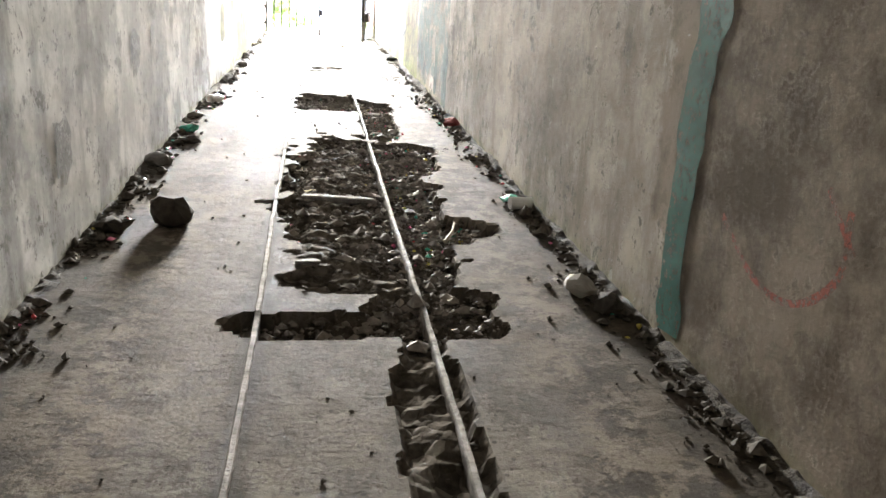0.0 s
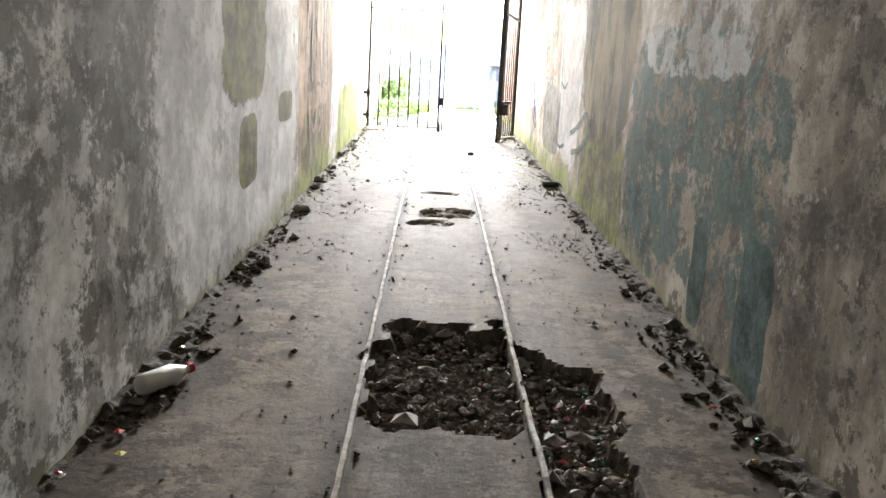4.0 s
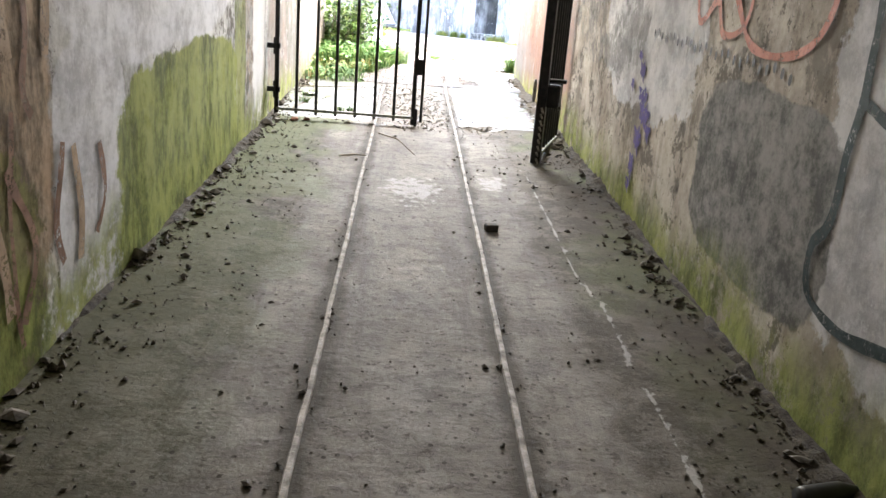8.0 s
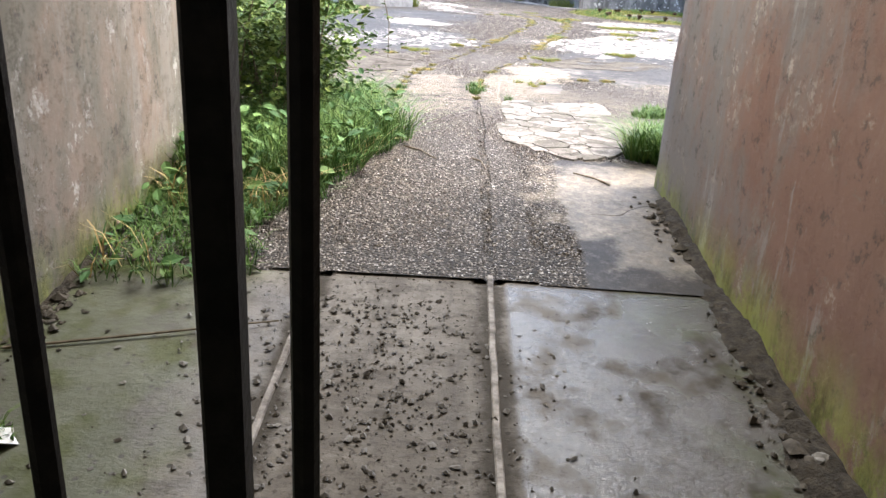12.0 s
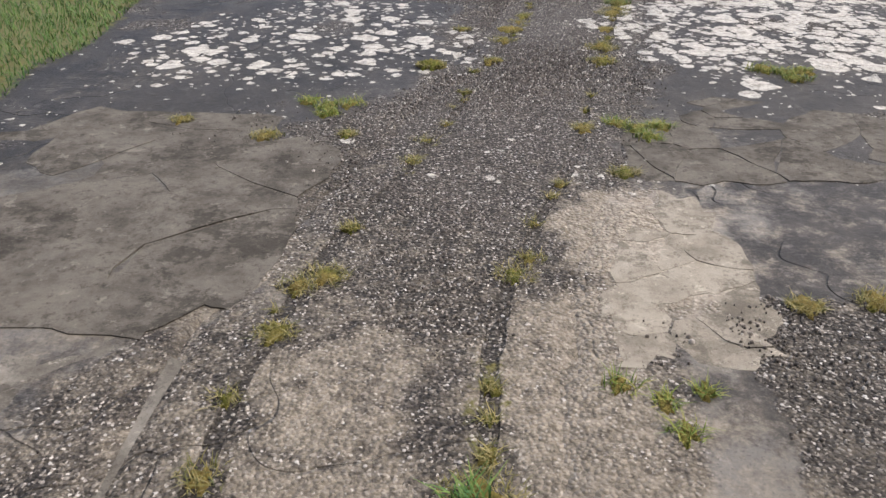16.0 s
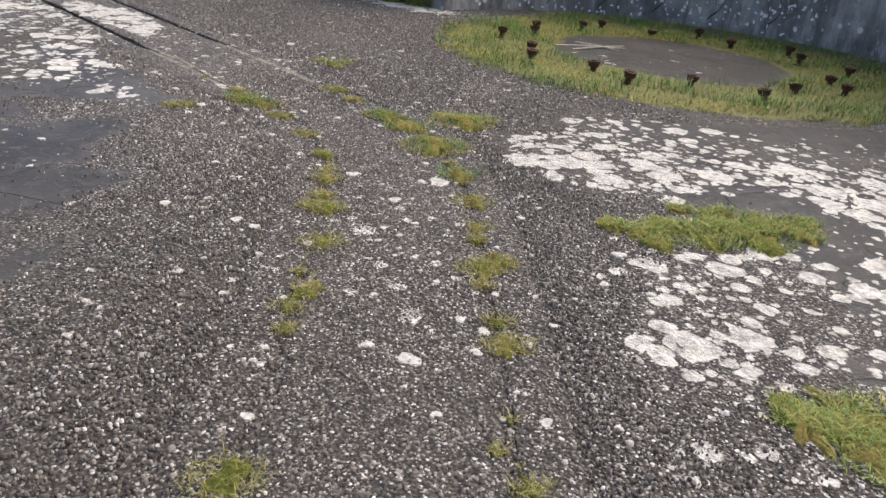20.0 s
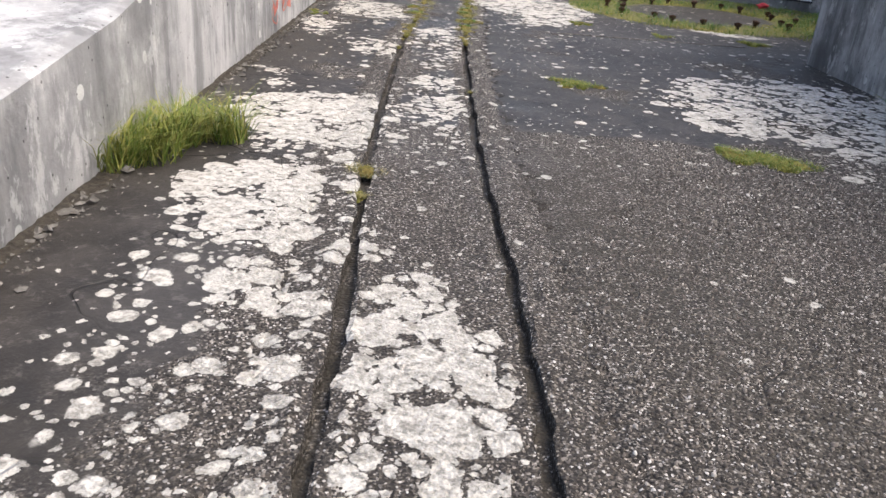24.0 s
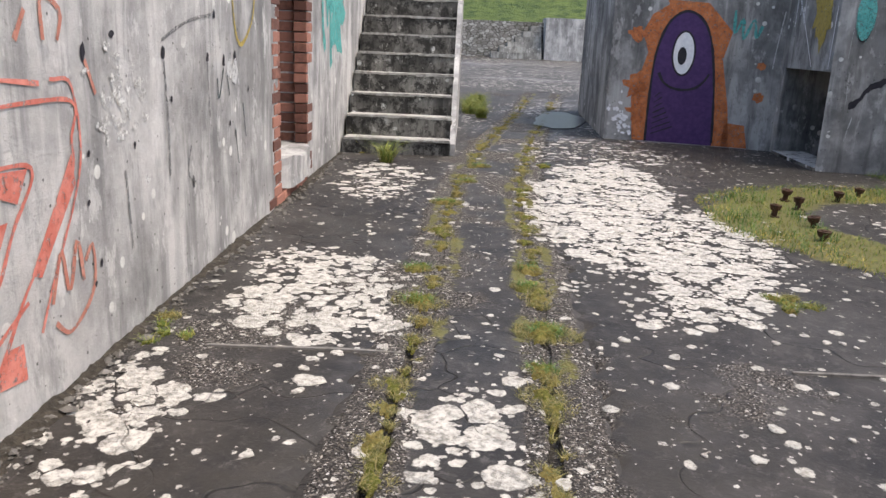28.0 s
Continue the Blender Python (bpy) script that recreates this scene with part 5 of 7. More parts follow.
for i in range(6):
    ob = part("step", prism(bmesh.new(), [xy(45.0 + 0.16 * i, 7.6 + 0.3 * i), xy(45.0 + 0.16 * i, 9.5), xy(46.0, 9.5), xy(46.0, 7.6 + 0.3 * i)], zf - 0.2, zf + 0.2 * (i + 1)), FARSTONE, far_steps)
    ob.matrix_parent_inverse = Matrix.Translation(-far_steps.location)
bm = bmesh.new()
us, ns = np.linspace(46.6, 75, 14), np.linspace(-40, 60, 40)
rows = [[bm.verts.new(yard(u, n, zf + 1.3 + (u - 46.6) * 0.32 + 0.4 * wobble(u, n, 0.2))) for n in ns] for u in us]
for a, b in zip(rows, rows[1:]):
    for i in range(len(ns) - 1):
        bm.faces.new((a[i], a[i + 1], b[i + 1], b[i]))
tagged(part("hillside", bm, HILL, None, "", True), "green grassy bank behind the far wall", "hillside", kind="structure")

# ---- painted marks on the walls ----
def on_yard_wall(u, h):
    return yard(u, FACE + 0.012 * wobble(u, h, 1.2, 2) + 0.005 * wobble(u, h, 5.0, 2) + 0.004, h)


def on_west(y, h):
    return (-0.92 + 0.014 * wobble(y, h, 1.3, -0.92) + 0.005 * wobble(y, h, 6.0, -0.92) + 0.004, y, gz(0, y) + h)


def on_east(y, h):
    return (0.94 + 0.014 * wobble(y, h, 1.3, 0.94) + 0.005 * wobble(y, h, 6.0, 0.94) - 0.004, y, gz(0, y) + h)


def on_block(lift):
    d = (P1 - P0).normalized()
    return lambda a, h: (P0.x + d.x * a + d.y * lift, P0.y + d.y * a - d.x * lift, h)


def on_pit(centre, radius, lift=0.004):
    def place(a, h):
        r = radius - lift
        p = Vector((centre.x, centre.y)) + r * (math.cos(radians(a)) * U + math.sin(radians(a)) * N)
        return (p.x, p.y, h)
    return place


def strokes(name, wall, lines, width, paint, to_world, step=0.025):
    for line in lines:
        bm = bmesh.new()
        ribbon(bm, curve_points(line, step), width, to_world)
        part(name, bm, PAINT[paint], wall)


strokes("graffiti_stroke", wall_yard, [
    [(16.39, 0.94), (16.71, 0.91), (17.22, 0.90), (17.21, 0.78), (17.2, 0.68), (17.05, 0.51), (16.90, 0.38), (16.72, 0.18)], [(16.57, 0.99), (16.82, 0.98), (17.05, 0.96)], [(17.10, 0.97), (17.24, 0.94), (17.25, 0.68), (17.04, 0.36), (16.95, 0.22)],
    [(16.47, 0.93), (16.42, 0.79), (16.44, 0.63), (16.45, 0.47), (16.49, 0.31), (16.5, 0.16), (16.62, 0.15), (16.71, 0.26), (16.91, 0.35)], [(16.7, 0.75), (16.97, 0.73), (16.87, 0.58), (16.77, 0.43), (16.66, 0.41), (16.65, 0.54), (16.66, 0.7)],
    [(15.93, 0.79), (15.92, 0.68), (15.99, 0.68), (16.01, 0.55), (16.05, 0.44), (16.08, 0.33)], [(16.01, 0.79), (16.3, 0.78)], [(16.06, 0.22), (16.06, 0.13), (16.25, 0.08), (16.29, 0.16)], [(16.19, 0.53), (16.24, 0.4), (16.32, 0.39), (16.39, 0.33), (16.33, 0.26)]], 0.017, "red", on_yard_wall)
strokes("graffiti_stroke", wall_yard, [[(17.03, 0.30), (17.1, 0.45), (17.13, 0.31), (17.2, 0.46), (17.22, 0.32)], [(17.24, 0.38), (17.3, 0.42), (17.28, 0.27), (17.12, 0.18), (17.02, 0.25)], [(16.95, 1.08), (17.02, 1.18)], [(17.09, 1.08), (17.1, 1.2), (17.2, 1.16), (17.16, 1.06)], [(17.34, 1.02), (17.4, 0.9)]], 0.024, "pinkred", on_yard_wall)
for shape in ([(16.7, 0.745), (16.95, 0.73), (16.89, 0.64), (16.76, 0.69)], [(16.66, 0.60), (16.84, 0.60), (16.78, 0.50), (16.66, 0.52)], [(16.07, 0.28), (16.18, 0.21), (16.33, 0.31), (16.3, 0.19), (16.14, 0.14)],
              [(17.2, 0.74), (17.215, 0.64), (16.98, 0.40), (16.93, 0.42)], [(16.19, 0.53), (16.24, 0.4), (16.33, 0.30), (16.28, 0.42)], [(16.39, 0.42), (16.45, 0.42), (16.44, 0.31), (16.39, 0.33)], [(16.5, 0.26), (16.58, 0.20), (16.7, 0.33), (16.66, 0.25), (16.52, 0.16)], [(16.86, 0.24), (16.86, 0.13), (16.68, 0.16), (16.77, 0.25)]):
    bm = bmesh.new()
    fill(bm, shape, on_yard_wall)
    part("graffiti_fill", bm, PAINT["red"], wall_yard)
# flat black ovals paint the shade in old fixing holes; dark weeps below
bm = bmesh.new()
for a, h, w, t in ((17.33, 1.04, 0.016, 0.035), (18.02, 1.03, 0.022, 0.028), (18.66, 1.2, 0.02, 0.02), (18.2, 1.26, 0.018, 0.02), (18.55, 1.0, 0.02, 0.022), (18.8, 0.98, 0.02, 0.03), (19.0, 1.0, 0.022, 0.028), (18.1, 0.84, 0.012, 0.014), (17.7, 0.7, 0.011, 0.014), (17.32, 0.72, 0.01, 0.014), (17.3, 0.56, 0.01, 0.012),
                                  (18.9, 0.66, 0.014, 0.016), (19.25, 0.82, 0.012, 0.016), (17.35, 0.34, 0.01, 0.018), (17.3, 0.28, 0.009, 0.012), (18.3, 0.45, 0.012, 0.03), (15.4, 0.5, 0.012, 0.014), (14.7, 0.4, 0.011, 0.012), (17.55, 1.1, 0.02, 0.014)):
    fill(bm, oval(a, h, w, t, 10, 0.6), on_yard_wall)
part("fixing_hole_shade", bm, PAINT["black"], wall_yard)
strokes("damp_streak", wall_yard, [[(18.03, 1.0), (18.05, 0.8), (18.04, 0.52)], [(18.55, 0.98), (18.56, 0.7)], [(18.0, 1.08), (18.3, 1.16), (18.62, 1.2)], [(17.6, 0.62), (17.62, 0.3)], [(18.3, 0.62), (18.24, 0.5), (18.34, 0.44)]], 0.02, "weep", on_yard_wall)
bm = bmesh.new()
for i in range(26):
    a, h = 17.55 + 0.12 * random.gauss(0, 1), 0.88 + 0.09 * random.gauss(0, 1)
    fill(bm, oval(a, h, random.uniform(0.01, 0.05), random.uniform(0.01, 0.035), 10, 0.9), lambda p, q: on_yard_wall(p, q) + N.to_3d() * (0.0002 * i))
part("lichen_spot", bm, PAINT["chalk"], wall_yard)
strokes("graffiti_stroke", wall_yard, [[(18.95, 1.4), (19.0, 1.18), (19.12, 1.06), (19.35, 1.2), (19.45, 1.45)]], 0.03, "ochre", on_yard_wall)
strokes("graffiti_stroke", wall_yard, [[(18.7, 0.9), (18.72, 0.8), (18.8, 0.95)], [(18.85, 0.92), (18.9, 0.78)], [(19.0, 0.62), (19.05, 0.42)], [(19.15, 0.75), (19.2, 0.55)]], 0.014, "slate", on_yard_wall)
bm = bmesh.new()
for a, h, w, t in ((18.9, 0.93, 0.05, 0.05), (19.0, 0.91, 0.06, 0.07), (15.1, 0.62, 0.05, 0.08), (14.6, 0.5, 0.12, 0.03), (17.8, 0.55, 0.03, 0.02)):
    fill(bm, oval(a, h, w, t, 14, 0.8), on_yard_wall)
part("whitewash_splash", bm, PAINT["grey"], wall_yard)
far_wall = bpy.data.objects["wall_yard_far"]
bm = bmesh.new()
fill(bm, oval(22.3, 1.45, 0.5, 0.42, 30, 0.9), on_yard_wall)
part("painted_blot", bm, PAINT["teal"], far_wall)
strokes("graffiti_stroke", far_wall, [[(21.55, 1.5), (21.6, 1.2), (21.7, 1.0)], [(21.8, 1.55), (21.82, 1.2)], [(21.95, 1.5), (22.0, 1.0), (22.05, 0.85)]], 0.12, "teal", on_yard_wall)

block = bpy.data.objects["wall_block_face"]
bigger = lambda pts: [(0.52 + (a - 0.62) * 1.04, h * 1.066) for a, h in pts]
body = [(0.62, 0.012), (0.62, 0.5), (0.635, 0.9), (0.67, 1.12), (0.74, 1.32), (0.83, 1.43), (0.94, 1.48), (1.06, 1.45), (1.17, 1.34), (1.25, 1.15), (1.31, 0.85), (1.355, 0.45), (1.385, 0.012)]
body = bigger(body)
halo = [(a + (-0.16 if a < 0.9 else 0.15) * (1 + 0.5 * math.sin(i * 2.3)), min(1.75, h + (0.13 if h > 0.9 else 0.0))) for i, (a, h) in enumerate(body)]
for pts, lift, paint, name in ((halo, 0.003, "orange", "painted_halo"), (body, 0.006, "purple", "painted_figure"), (oval(0.87, 1.09, 0.14, 0.27), 0.009, "black", "painted_eye_outline"), (oval(0.87, 1.09, 0.118, 0.245), 0.012, "white", "painted_eye"), (oval(0.855, 1.06, 0.052, 0.105), 0.015, "black", "painted_pupil")):
    bm = bmesh.new()
    fill(bm, pts, on_block(lift))
    part(name, bm, PAINT[paint], block)
for pts in (oval(0.34, 0.68, 0.13, 0.15, 20, 0.8), oval(0.42, 0.36, 0.14, 0.11, 20, 0.8), oval(0.3, 1.3, 0.1, 0.08, 18, 0.6), oval(1.76, 0.98, 0.05, 0.045, 16, 0.4), oval(1.77, 0.62, 0.06, 0.06, 16, 0.5), [(1.42, 0.012), (1.43, 0.30), (1.66, 0.28), (1.72, 0.012)]):
    bm = bmesh.new()
    fill(bm, pts, on_block(0.003))
    part("painted_blot", bm, PAINT["orange"], block)
strokes("painted_line", block, [body, [(0.70, 0.80), (0.76, 0.70), (0.87, 0.635), (1.0, 0.62), (1.13, 0.65), (1.22, 0.73), (1.27, 0.82)]][:1] + [bigger([(0.70, 0.80), (0.76, 0.70), (0.87, 0.635), (1.0, 0.62), (1.13, 0.65), (1.22, 0.73), (1.27, 0.82)])], 0.035, "black", on_block(0.0105), 0.04)
strokes("painted_line", block, [bigger([(0.68, 0.52 - 0.06 * i), (0.75 + 0.025 * i, 0.585 - 0.055 * i)]) for i in range(8)] + [bigger([(0.92 + 0.06 * i, 0.69), (0.94 + 0.06 * i, 0.68)]) for i in range(3)], 0.016, "black", on_block(0.0105), 0.03)
strokes("graffiti_stroke", block, [[(1.4, 1.6), (1.42, 1.35), (1.5, 1.5), (1.52, 1.28), (1.62, 1.5), (1.66, 1.3), (1.72, 1.45)]], 0.04, "teal", on_block(0.004))
bm = bmesh.new()
r2 = random.Random(4)
for i in range(34):
    fill(bm, oval(r2.gauss(0.18, 0.07), abs(r2.gauss(0.22, 0.1)) + 0.03, r2.uniform(0.008, 0.035), r2.uniform(0.008, 0.03), 9, 0.5), on_block(0.0035 + i * 0.0002))
part("whitewash_splash", bm, PAINT["white"], block)
strokes("graffiti_stroke", block, [[(2.0 - 0.06, 1.6), (1.9, 1.2), (1.885, 0.95)]], 0.014, "grey", on_block(0.004))

pitwall = bpy.data.objects["wall_block_pit"]
ring_b = on_pit(PIT_B, 2.6, 0.012)
bm = bmesh.new()
lo = [(28 + 27 * k / 18, 0.15) for k in range(19)]
for k in range(18):
    a0, a1 = lo[k][0], lo[k + 1][0]
    top = lambda a: 0.15 + 0.077 * max(0.1, min(a - 28, 55 - a))
    vs = [bm.verts.new(ring_b(a, h)) for a, h in ((a0, 0.15), (a1, 0.15), (a1, top(a1)), (a0, top(a0)))]
    bm.faces.new(vs)
part("graffiti_panel", bm, PAINT["white"], pitwall)
ring_b2 = on_pit(PIT_B, 2.6, 0.018)
strokes("graffiti_stroke", pitwall, [[(a, 0.34), (a - 0.8, 0.24), (a, 0.14), (a + 1.2, 0.16), (a + 1.0, 0.3)] for a in (31, 34, 37)] + [[(40, 0.14), (40.3, 0.36), (41.2, 0.3), (40.5, 0.24), (41.6, 0.14)], [(43, 0.24), (43.8, 0.34), (44.4, 0.22), (43.6, 0.13), (43, 0.24)], [(45.6, 0.36), (46.2, 0.22), (47, 0.36), (46.2, 0.08)]], 0.042, "black", lambda a, h: ring_b2(28 + (a - 27) * 1.12, 0.22 + (h - 0.1) * 1.15), 0.1)
strokes("graffiti_stroke", pitwall, [[(39, 0.62), (40, 0.8), (41.5, 0.86), (43, 0.78), (44, 0.62)], [(40.5, 0.6), (41.5, 0.72), (42.5, 0.6)]], 0.03, "red", ring_b2, 0.3)
strokes("graffiti_stroke", pitwall, [[(28, 0.15), (41, 0.145), (55, 0.15)], [(28, 0.15), (41.4, 1.18), (55, 0.15)]], 0.03, "black", lambda a, h: ring_b2(a, h), 0.5)
strokes("wall_crack", pitwall, [[(24, 1.25), (21, 1.16), (19, 1.05), (16.5, 1.0), (14.5, 0.9), (12, 0.84), (10, 0.70), (8.4, 0.66)]], 0.09, "black", on_pit(PIT_B, 2.6, 0.006), 0.4)
pita = bpy.data.objects["wall_traverse_south"]
ring_a = on_pit(PIT_A, 2.3, 0.008)
strokes("graffiti_stroke", pita, [[(20 + 14 * k, 0.75), (27 + 14 * k, 0.3), (24 + 14 * k, 0.08)] for k in range(5)] + [[(30, 0.5), (40, 0.35), (52, 0.45), (62, 0.3), (74, 0.5)]], 0.03, "slate", ring_a, 0.6)
strokes("graffiti_stroke", pita, [[(12, 0.6), (13, 0.1)], [(47, 0.6), (48, 0.15)], [(66, 0.7), (67, 0.2)]], 0.06, "grey", ring_a, 0.1)
bm = bmesh.new()
for i in range(560):
    h = r2.uniform(0.03, 1.0)
    fill(bm, [(a, hh) for a, hh in oval(r2.uniform(2, 95), h, r2.uniform(0.12, 0.5), r2.uniform(0.005, 0.022), 9, 0.9)], on_pit(PIT_A, 2.3, 0.006 + 0.00003 * i))
part("lichen_spot", bm, PAINT["white"], pita)
strokes("graffiti_stroke", pita, [[(8, 0.7), (8.5, 0.3), (8, 0.05)], [(25, 0.9), (24.6, 0.5), (24, 0.2)], [(59, 0.8), (59.5, 0.4)]], 0.07, "chalk", ring_a, 0.1)
strokes("graffiti_stroke", pita, [[(4, 0.5), (4.5, 0.15)], [(64, 0.6), (63, 0.2)]], 0.12, "ochre", ring_a, 0.1)
strokes("graffiti_stroke", pita, [[(10, 0.5), (11, 0.2)], [(76, 0.5), (77, 0.15)]], 0.08, "faded_blue", ring_a, 0.1)

# paint on the wall over the hatch
hatch_wall = bpy.data.objects["wall_hatch_lintel"]
outward = Vector((dirp.y, -dirp.x)) if Vector((dirp.y, -dirp.x)).dot(P1 - PIT_B.to_2d()) < 0 else Vector((-dirp.y, dirp.x))


def on_hatch(a, h):
    p = P1 + dirp * a + outward * 0.005
    return (p.x, p.y, h)


strokes("painted_drip", hatch_wall, [[(0.25, 1.9), (0.27, 1.6), (0.26, 1.42)], [(0.38, 1.9), (0.39, 1.55)], [(0.5, 1.9), (0.52, 1.45)], [(0.6, 1.9), (0.61, 1.68)], [(0.3, 1.75), (0.7, 1.3), (0.95, 1.0)], [(1.42, 1.6), (1.40, 1.0)]], 0.018, "white", on_hatch)
bm = bmesh.new()
fill(bm, oval(1.05, 1.62, 0.22, 0.36, 26, 0.8), on_hatch)
part("painted_blot", bm, PAINT["ochre"], hatch_wall)
bm = bmesh.new()
fill(bm, oval(9.0, 1.52, 1.9, 0.25, 26, 0.1), on_pit(PIT_B, 2.6, 0.008))
part("painted_tentacle", bm, PAINT["teal"], pitwall)
strokes("painted_line", pitwall, [[(7.2, 1.75), (7.2, 1.5), (8.2, 1.3), (9.8, 1.3), (10.8, 1.5), (10.9, 1.75)], [(8.2, 1.7), (8.3, 1.42)], [(9.6, 1.7), (9.3, 1.42)]], 0.02, "black", on_pit(PIT_B, 2.6, 0.014), 0.05)
strokes("painted_drip", pitwall, [[(7.5, 0.92), (7.9, 0.7)], [(9.6, 0.55), (9.0, 0.42), (8.7, 0.3)], [(7.0, 1.4), (6.8, 1.1)]], 0.02, "white", on_pit(PIT_B, 2.6, 0.008), 0.05)

# tunnel marks
strokes("graffiti_stroke", wall_east, [[(-13.19, 0.45), (-13.36, 0.35), (-13.52, 0.35), (-13.65, 0.45), (-13.66, 0.6)], [(-13.58, 0.62), (-13.7, 0.5)]], 0.022, "faint_red", on_east)
strokes("graffiti_stroke", wall_east, [[(-13.05, 1.3), (-13.02, 0.97), (-12.98, 0.75), (-12.96, 0.48), (-12.95, 0.26), (-12.98, 0.03)]], 0.17, "green", on_east)
strokes("graffiti_stroke", wall_east, [[(-3.61, 0.98), (-3.68, 0.87), (-3.81, 0.95), (-3.9, 0.85), (-4.06, 0.9), (-4.07, 1.1)], [(-3.95, 0.98), (-4.12, 0.84), (-4.38, 0.84), (-4.55, 0.94), (-4.57, 1.2)]], 0.03, "pinkred", on_east)
bm = bmesh.new()
for i, (y, h, a, c) in enumerate(((-3.10, 0.62, 0.06, 0.05), (-3.16, 0.52, 0.10, 0.05), (-3.22, 0.45, 0.11, 0.06), (-3.17, 0.34, 0.09, 0.07), (-3.13, 0.22, 0.06, 0.07), (-3.05, 0.68, 0.04, 0.03), (-3.3, 0.40, 0.05, 0.05), (-3.12, 0.14, 0.045, 0.04), (-2.98, 0.55, 0.04, 0.03))):
    fill(bm, oval(y, h, a * 0.72, c * 0.8, 18, 1.2), lambda p, q: (on_east(p, q)[0] - 0.0004 * i, p, on_east(p, q)[2]))
part("graffiti_blot", bm, PAINT["violet"], wall_east)
strokes("graffiti_stroke", wall_east, [[(-4.75, 1.15), (-4.76, 0.79), (-4.74, 0.66), (-4.73, 0.5), (-4.68, 0.43), (-4.7, 0.32), (-4.85, 0.29), (-5.05, 0.33)], [(-4.76, 0.79), (-4.95, 0.75), (-5.05, 0.8)]], 0.035, "slate", on_east)
strokes("graffiti_stroke", wall_east, [[(-5.28, 0.44), (-5.61, 0.53), (-5.89, 0.63), (-5.97, 0.56), (-5.92, 0.47), (-5.67, 0.37), (-5.34, 0.31)]], 0.05, "slate", on_east)
# row of small black ovals, painted as the dark inside nail holes
bm = bmesh.new()
for i in range(26):
    y = -3.2 - 1.2 * i / 25
    fill(bm, oval(y, 0.79 + 0.01 * math.sin(i * 1.7), 0.010, 0.016, 8), on_east)
part("nail_hole_shade", bm, PAINT["black"], wall_east)
strokes("graffiti_stroke", wall_west, [[(-4.62, 0.95), (-4.60, 0.8), (-4.64, 0.66), (-4.60, 0.58)], [(-4.46, 0.5), (-4.51, 0.3), (-4.47, 0.17)], [(-4.23, 0.45), (-4.20, 0.3), (-4.26, 0.18)], [(-4.74, 0.5), (-4.63, 0.3), (-4.71, 0.12)]] + [[(-4.75 - 0.11 * i, 1.0), (-4.76 - 0.11 * i, 0.72)] for i in range(6)] + [[(-4.8, 0.55), (-5.0, 0.35), (-5.15, 0.55), (-5.3, 0.4)]], 0.035, "umber", on_west)
strokes("graffiti_letter", wall_west, [[(y0, 0.66), (y0 + 0.02, 0.4), (y0 + 0.06, 0.16)] for y0 in (-5.62, -5.34, -5.05, -4.82)] + [[(y0 + 0.05, 0.66), (y0 + 0.13, 0.58), (y0 + 0.2, 0.66)] for y0 in (-5.62, -5.34, -5.05)] + [[(-5.5, 0.5), (-5.4, 0.56), (-5.36, 0.46), (-5.45, 0.38), (-5.52, 0.44)], [(-5.2, 0.5), (-5.1, 0.42), (-5.2, 0.34)]], 0.05, "tan", on_west)
strokes("graffiti_letter", wall_west, [[(-5.72 + 0.2 * i, 1.3), (-5.73 + 0.2 * i, 0.95), (-5.7 + 0.2 * i, 0.72)] for i in range(6)], 0.055, "tan", on_west)
strokes("graffiti_stroke", wall_west, [[(-5.7 + 0.14 * i, 0.68 + 0.03 * (i % 2)) for i in range(8)], [(-5.66, 0.62), (-5.6, 0.3), (-5.5, 0.12)], [(-5.38, 0.62), (-5.3, 0.3), (-5.2, 0.14)], [(-5.08, 0.62), (-5.0, 0.34), (-4.92, 0.12)], [(-4.7, 0.62), (-4.74, 0.3), (-4.72, 0.05)]], 0.026, "umber", on_west)
strokes("graffiti_stroke", wall_west, [[(-4.40, 0.48), (-4.36, 0.30), (-4.38, 0.14)], [(-4.52, 0.72), (-4.50, 0.9), (-4.56, 1.1)]], 0.05, "tan", on_west)
strokes("graffiti_stroke", wall_west, [[(-1.78, 1.05), (-1.74, 0.9), (-1.72, 0.78), (-1.8, 0.7)]], 0.02, "teal", on_west)
bm = bmesh.new()
for y, h, a, b in ((-11.03, 0.56, 0.1, 0.11), (-10.62, 0.6, 0.06, 0.07), (-10.2, 0.75, 0.09, 0.08), (-12.2, 0.35, 0.09, 0.11)):
    fill(bm, oval(y, h, a, b, 20, 0.4), on_west)
part("damp_stain", bm, worn_paint("damp_plaster", (0.10, 0.095, 0.088), (0.17, 0.16, 0.15), 0.35), wall_west)

# ---- loose things in the tunnel ----
def stone(name, label, category, x, y, size, seed, material, rough=0.35, flat=0.8, group=""):
    bm = pebble_bm(size, seed, rough, flat)
    ob = tagged(part(name, bm, material, None, "", rough < 0.25), label, category, group)
    ob.location = (x, y, gz(x, y) - hole_at(x, y)[1] + size[2] * flat * 0.8)
    return ob


stone("round_stone", "round dark stone lying on the tunnel floor", "stone", -0.63, -11.9, (0.08, 0.075, 0.065), 2, DARK_STONE, 0.3, 1.0)
stone("broken_block", "pale broken concrete block at the wall foot", "rubble", -0.87, -10.92, (0.07, 0.05, 0.04), 5, CHIP, 0.5, 0.9)
stone("dark_clod", "dark lump of soil and rubble at the wall foot", "rubble", -0.80, -10.35, (0.054, 0.042, 0.030), 8, DARK_STONE, 0.7)
stone("dark_clod", "dark lump of soil and rubble at the wall foot", "rubble", -0.82, -12.0, (0.054, 0.054, 0.042), 9, DARK_STONE, 0.7)
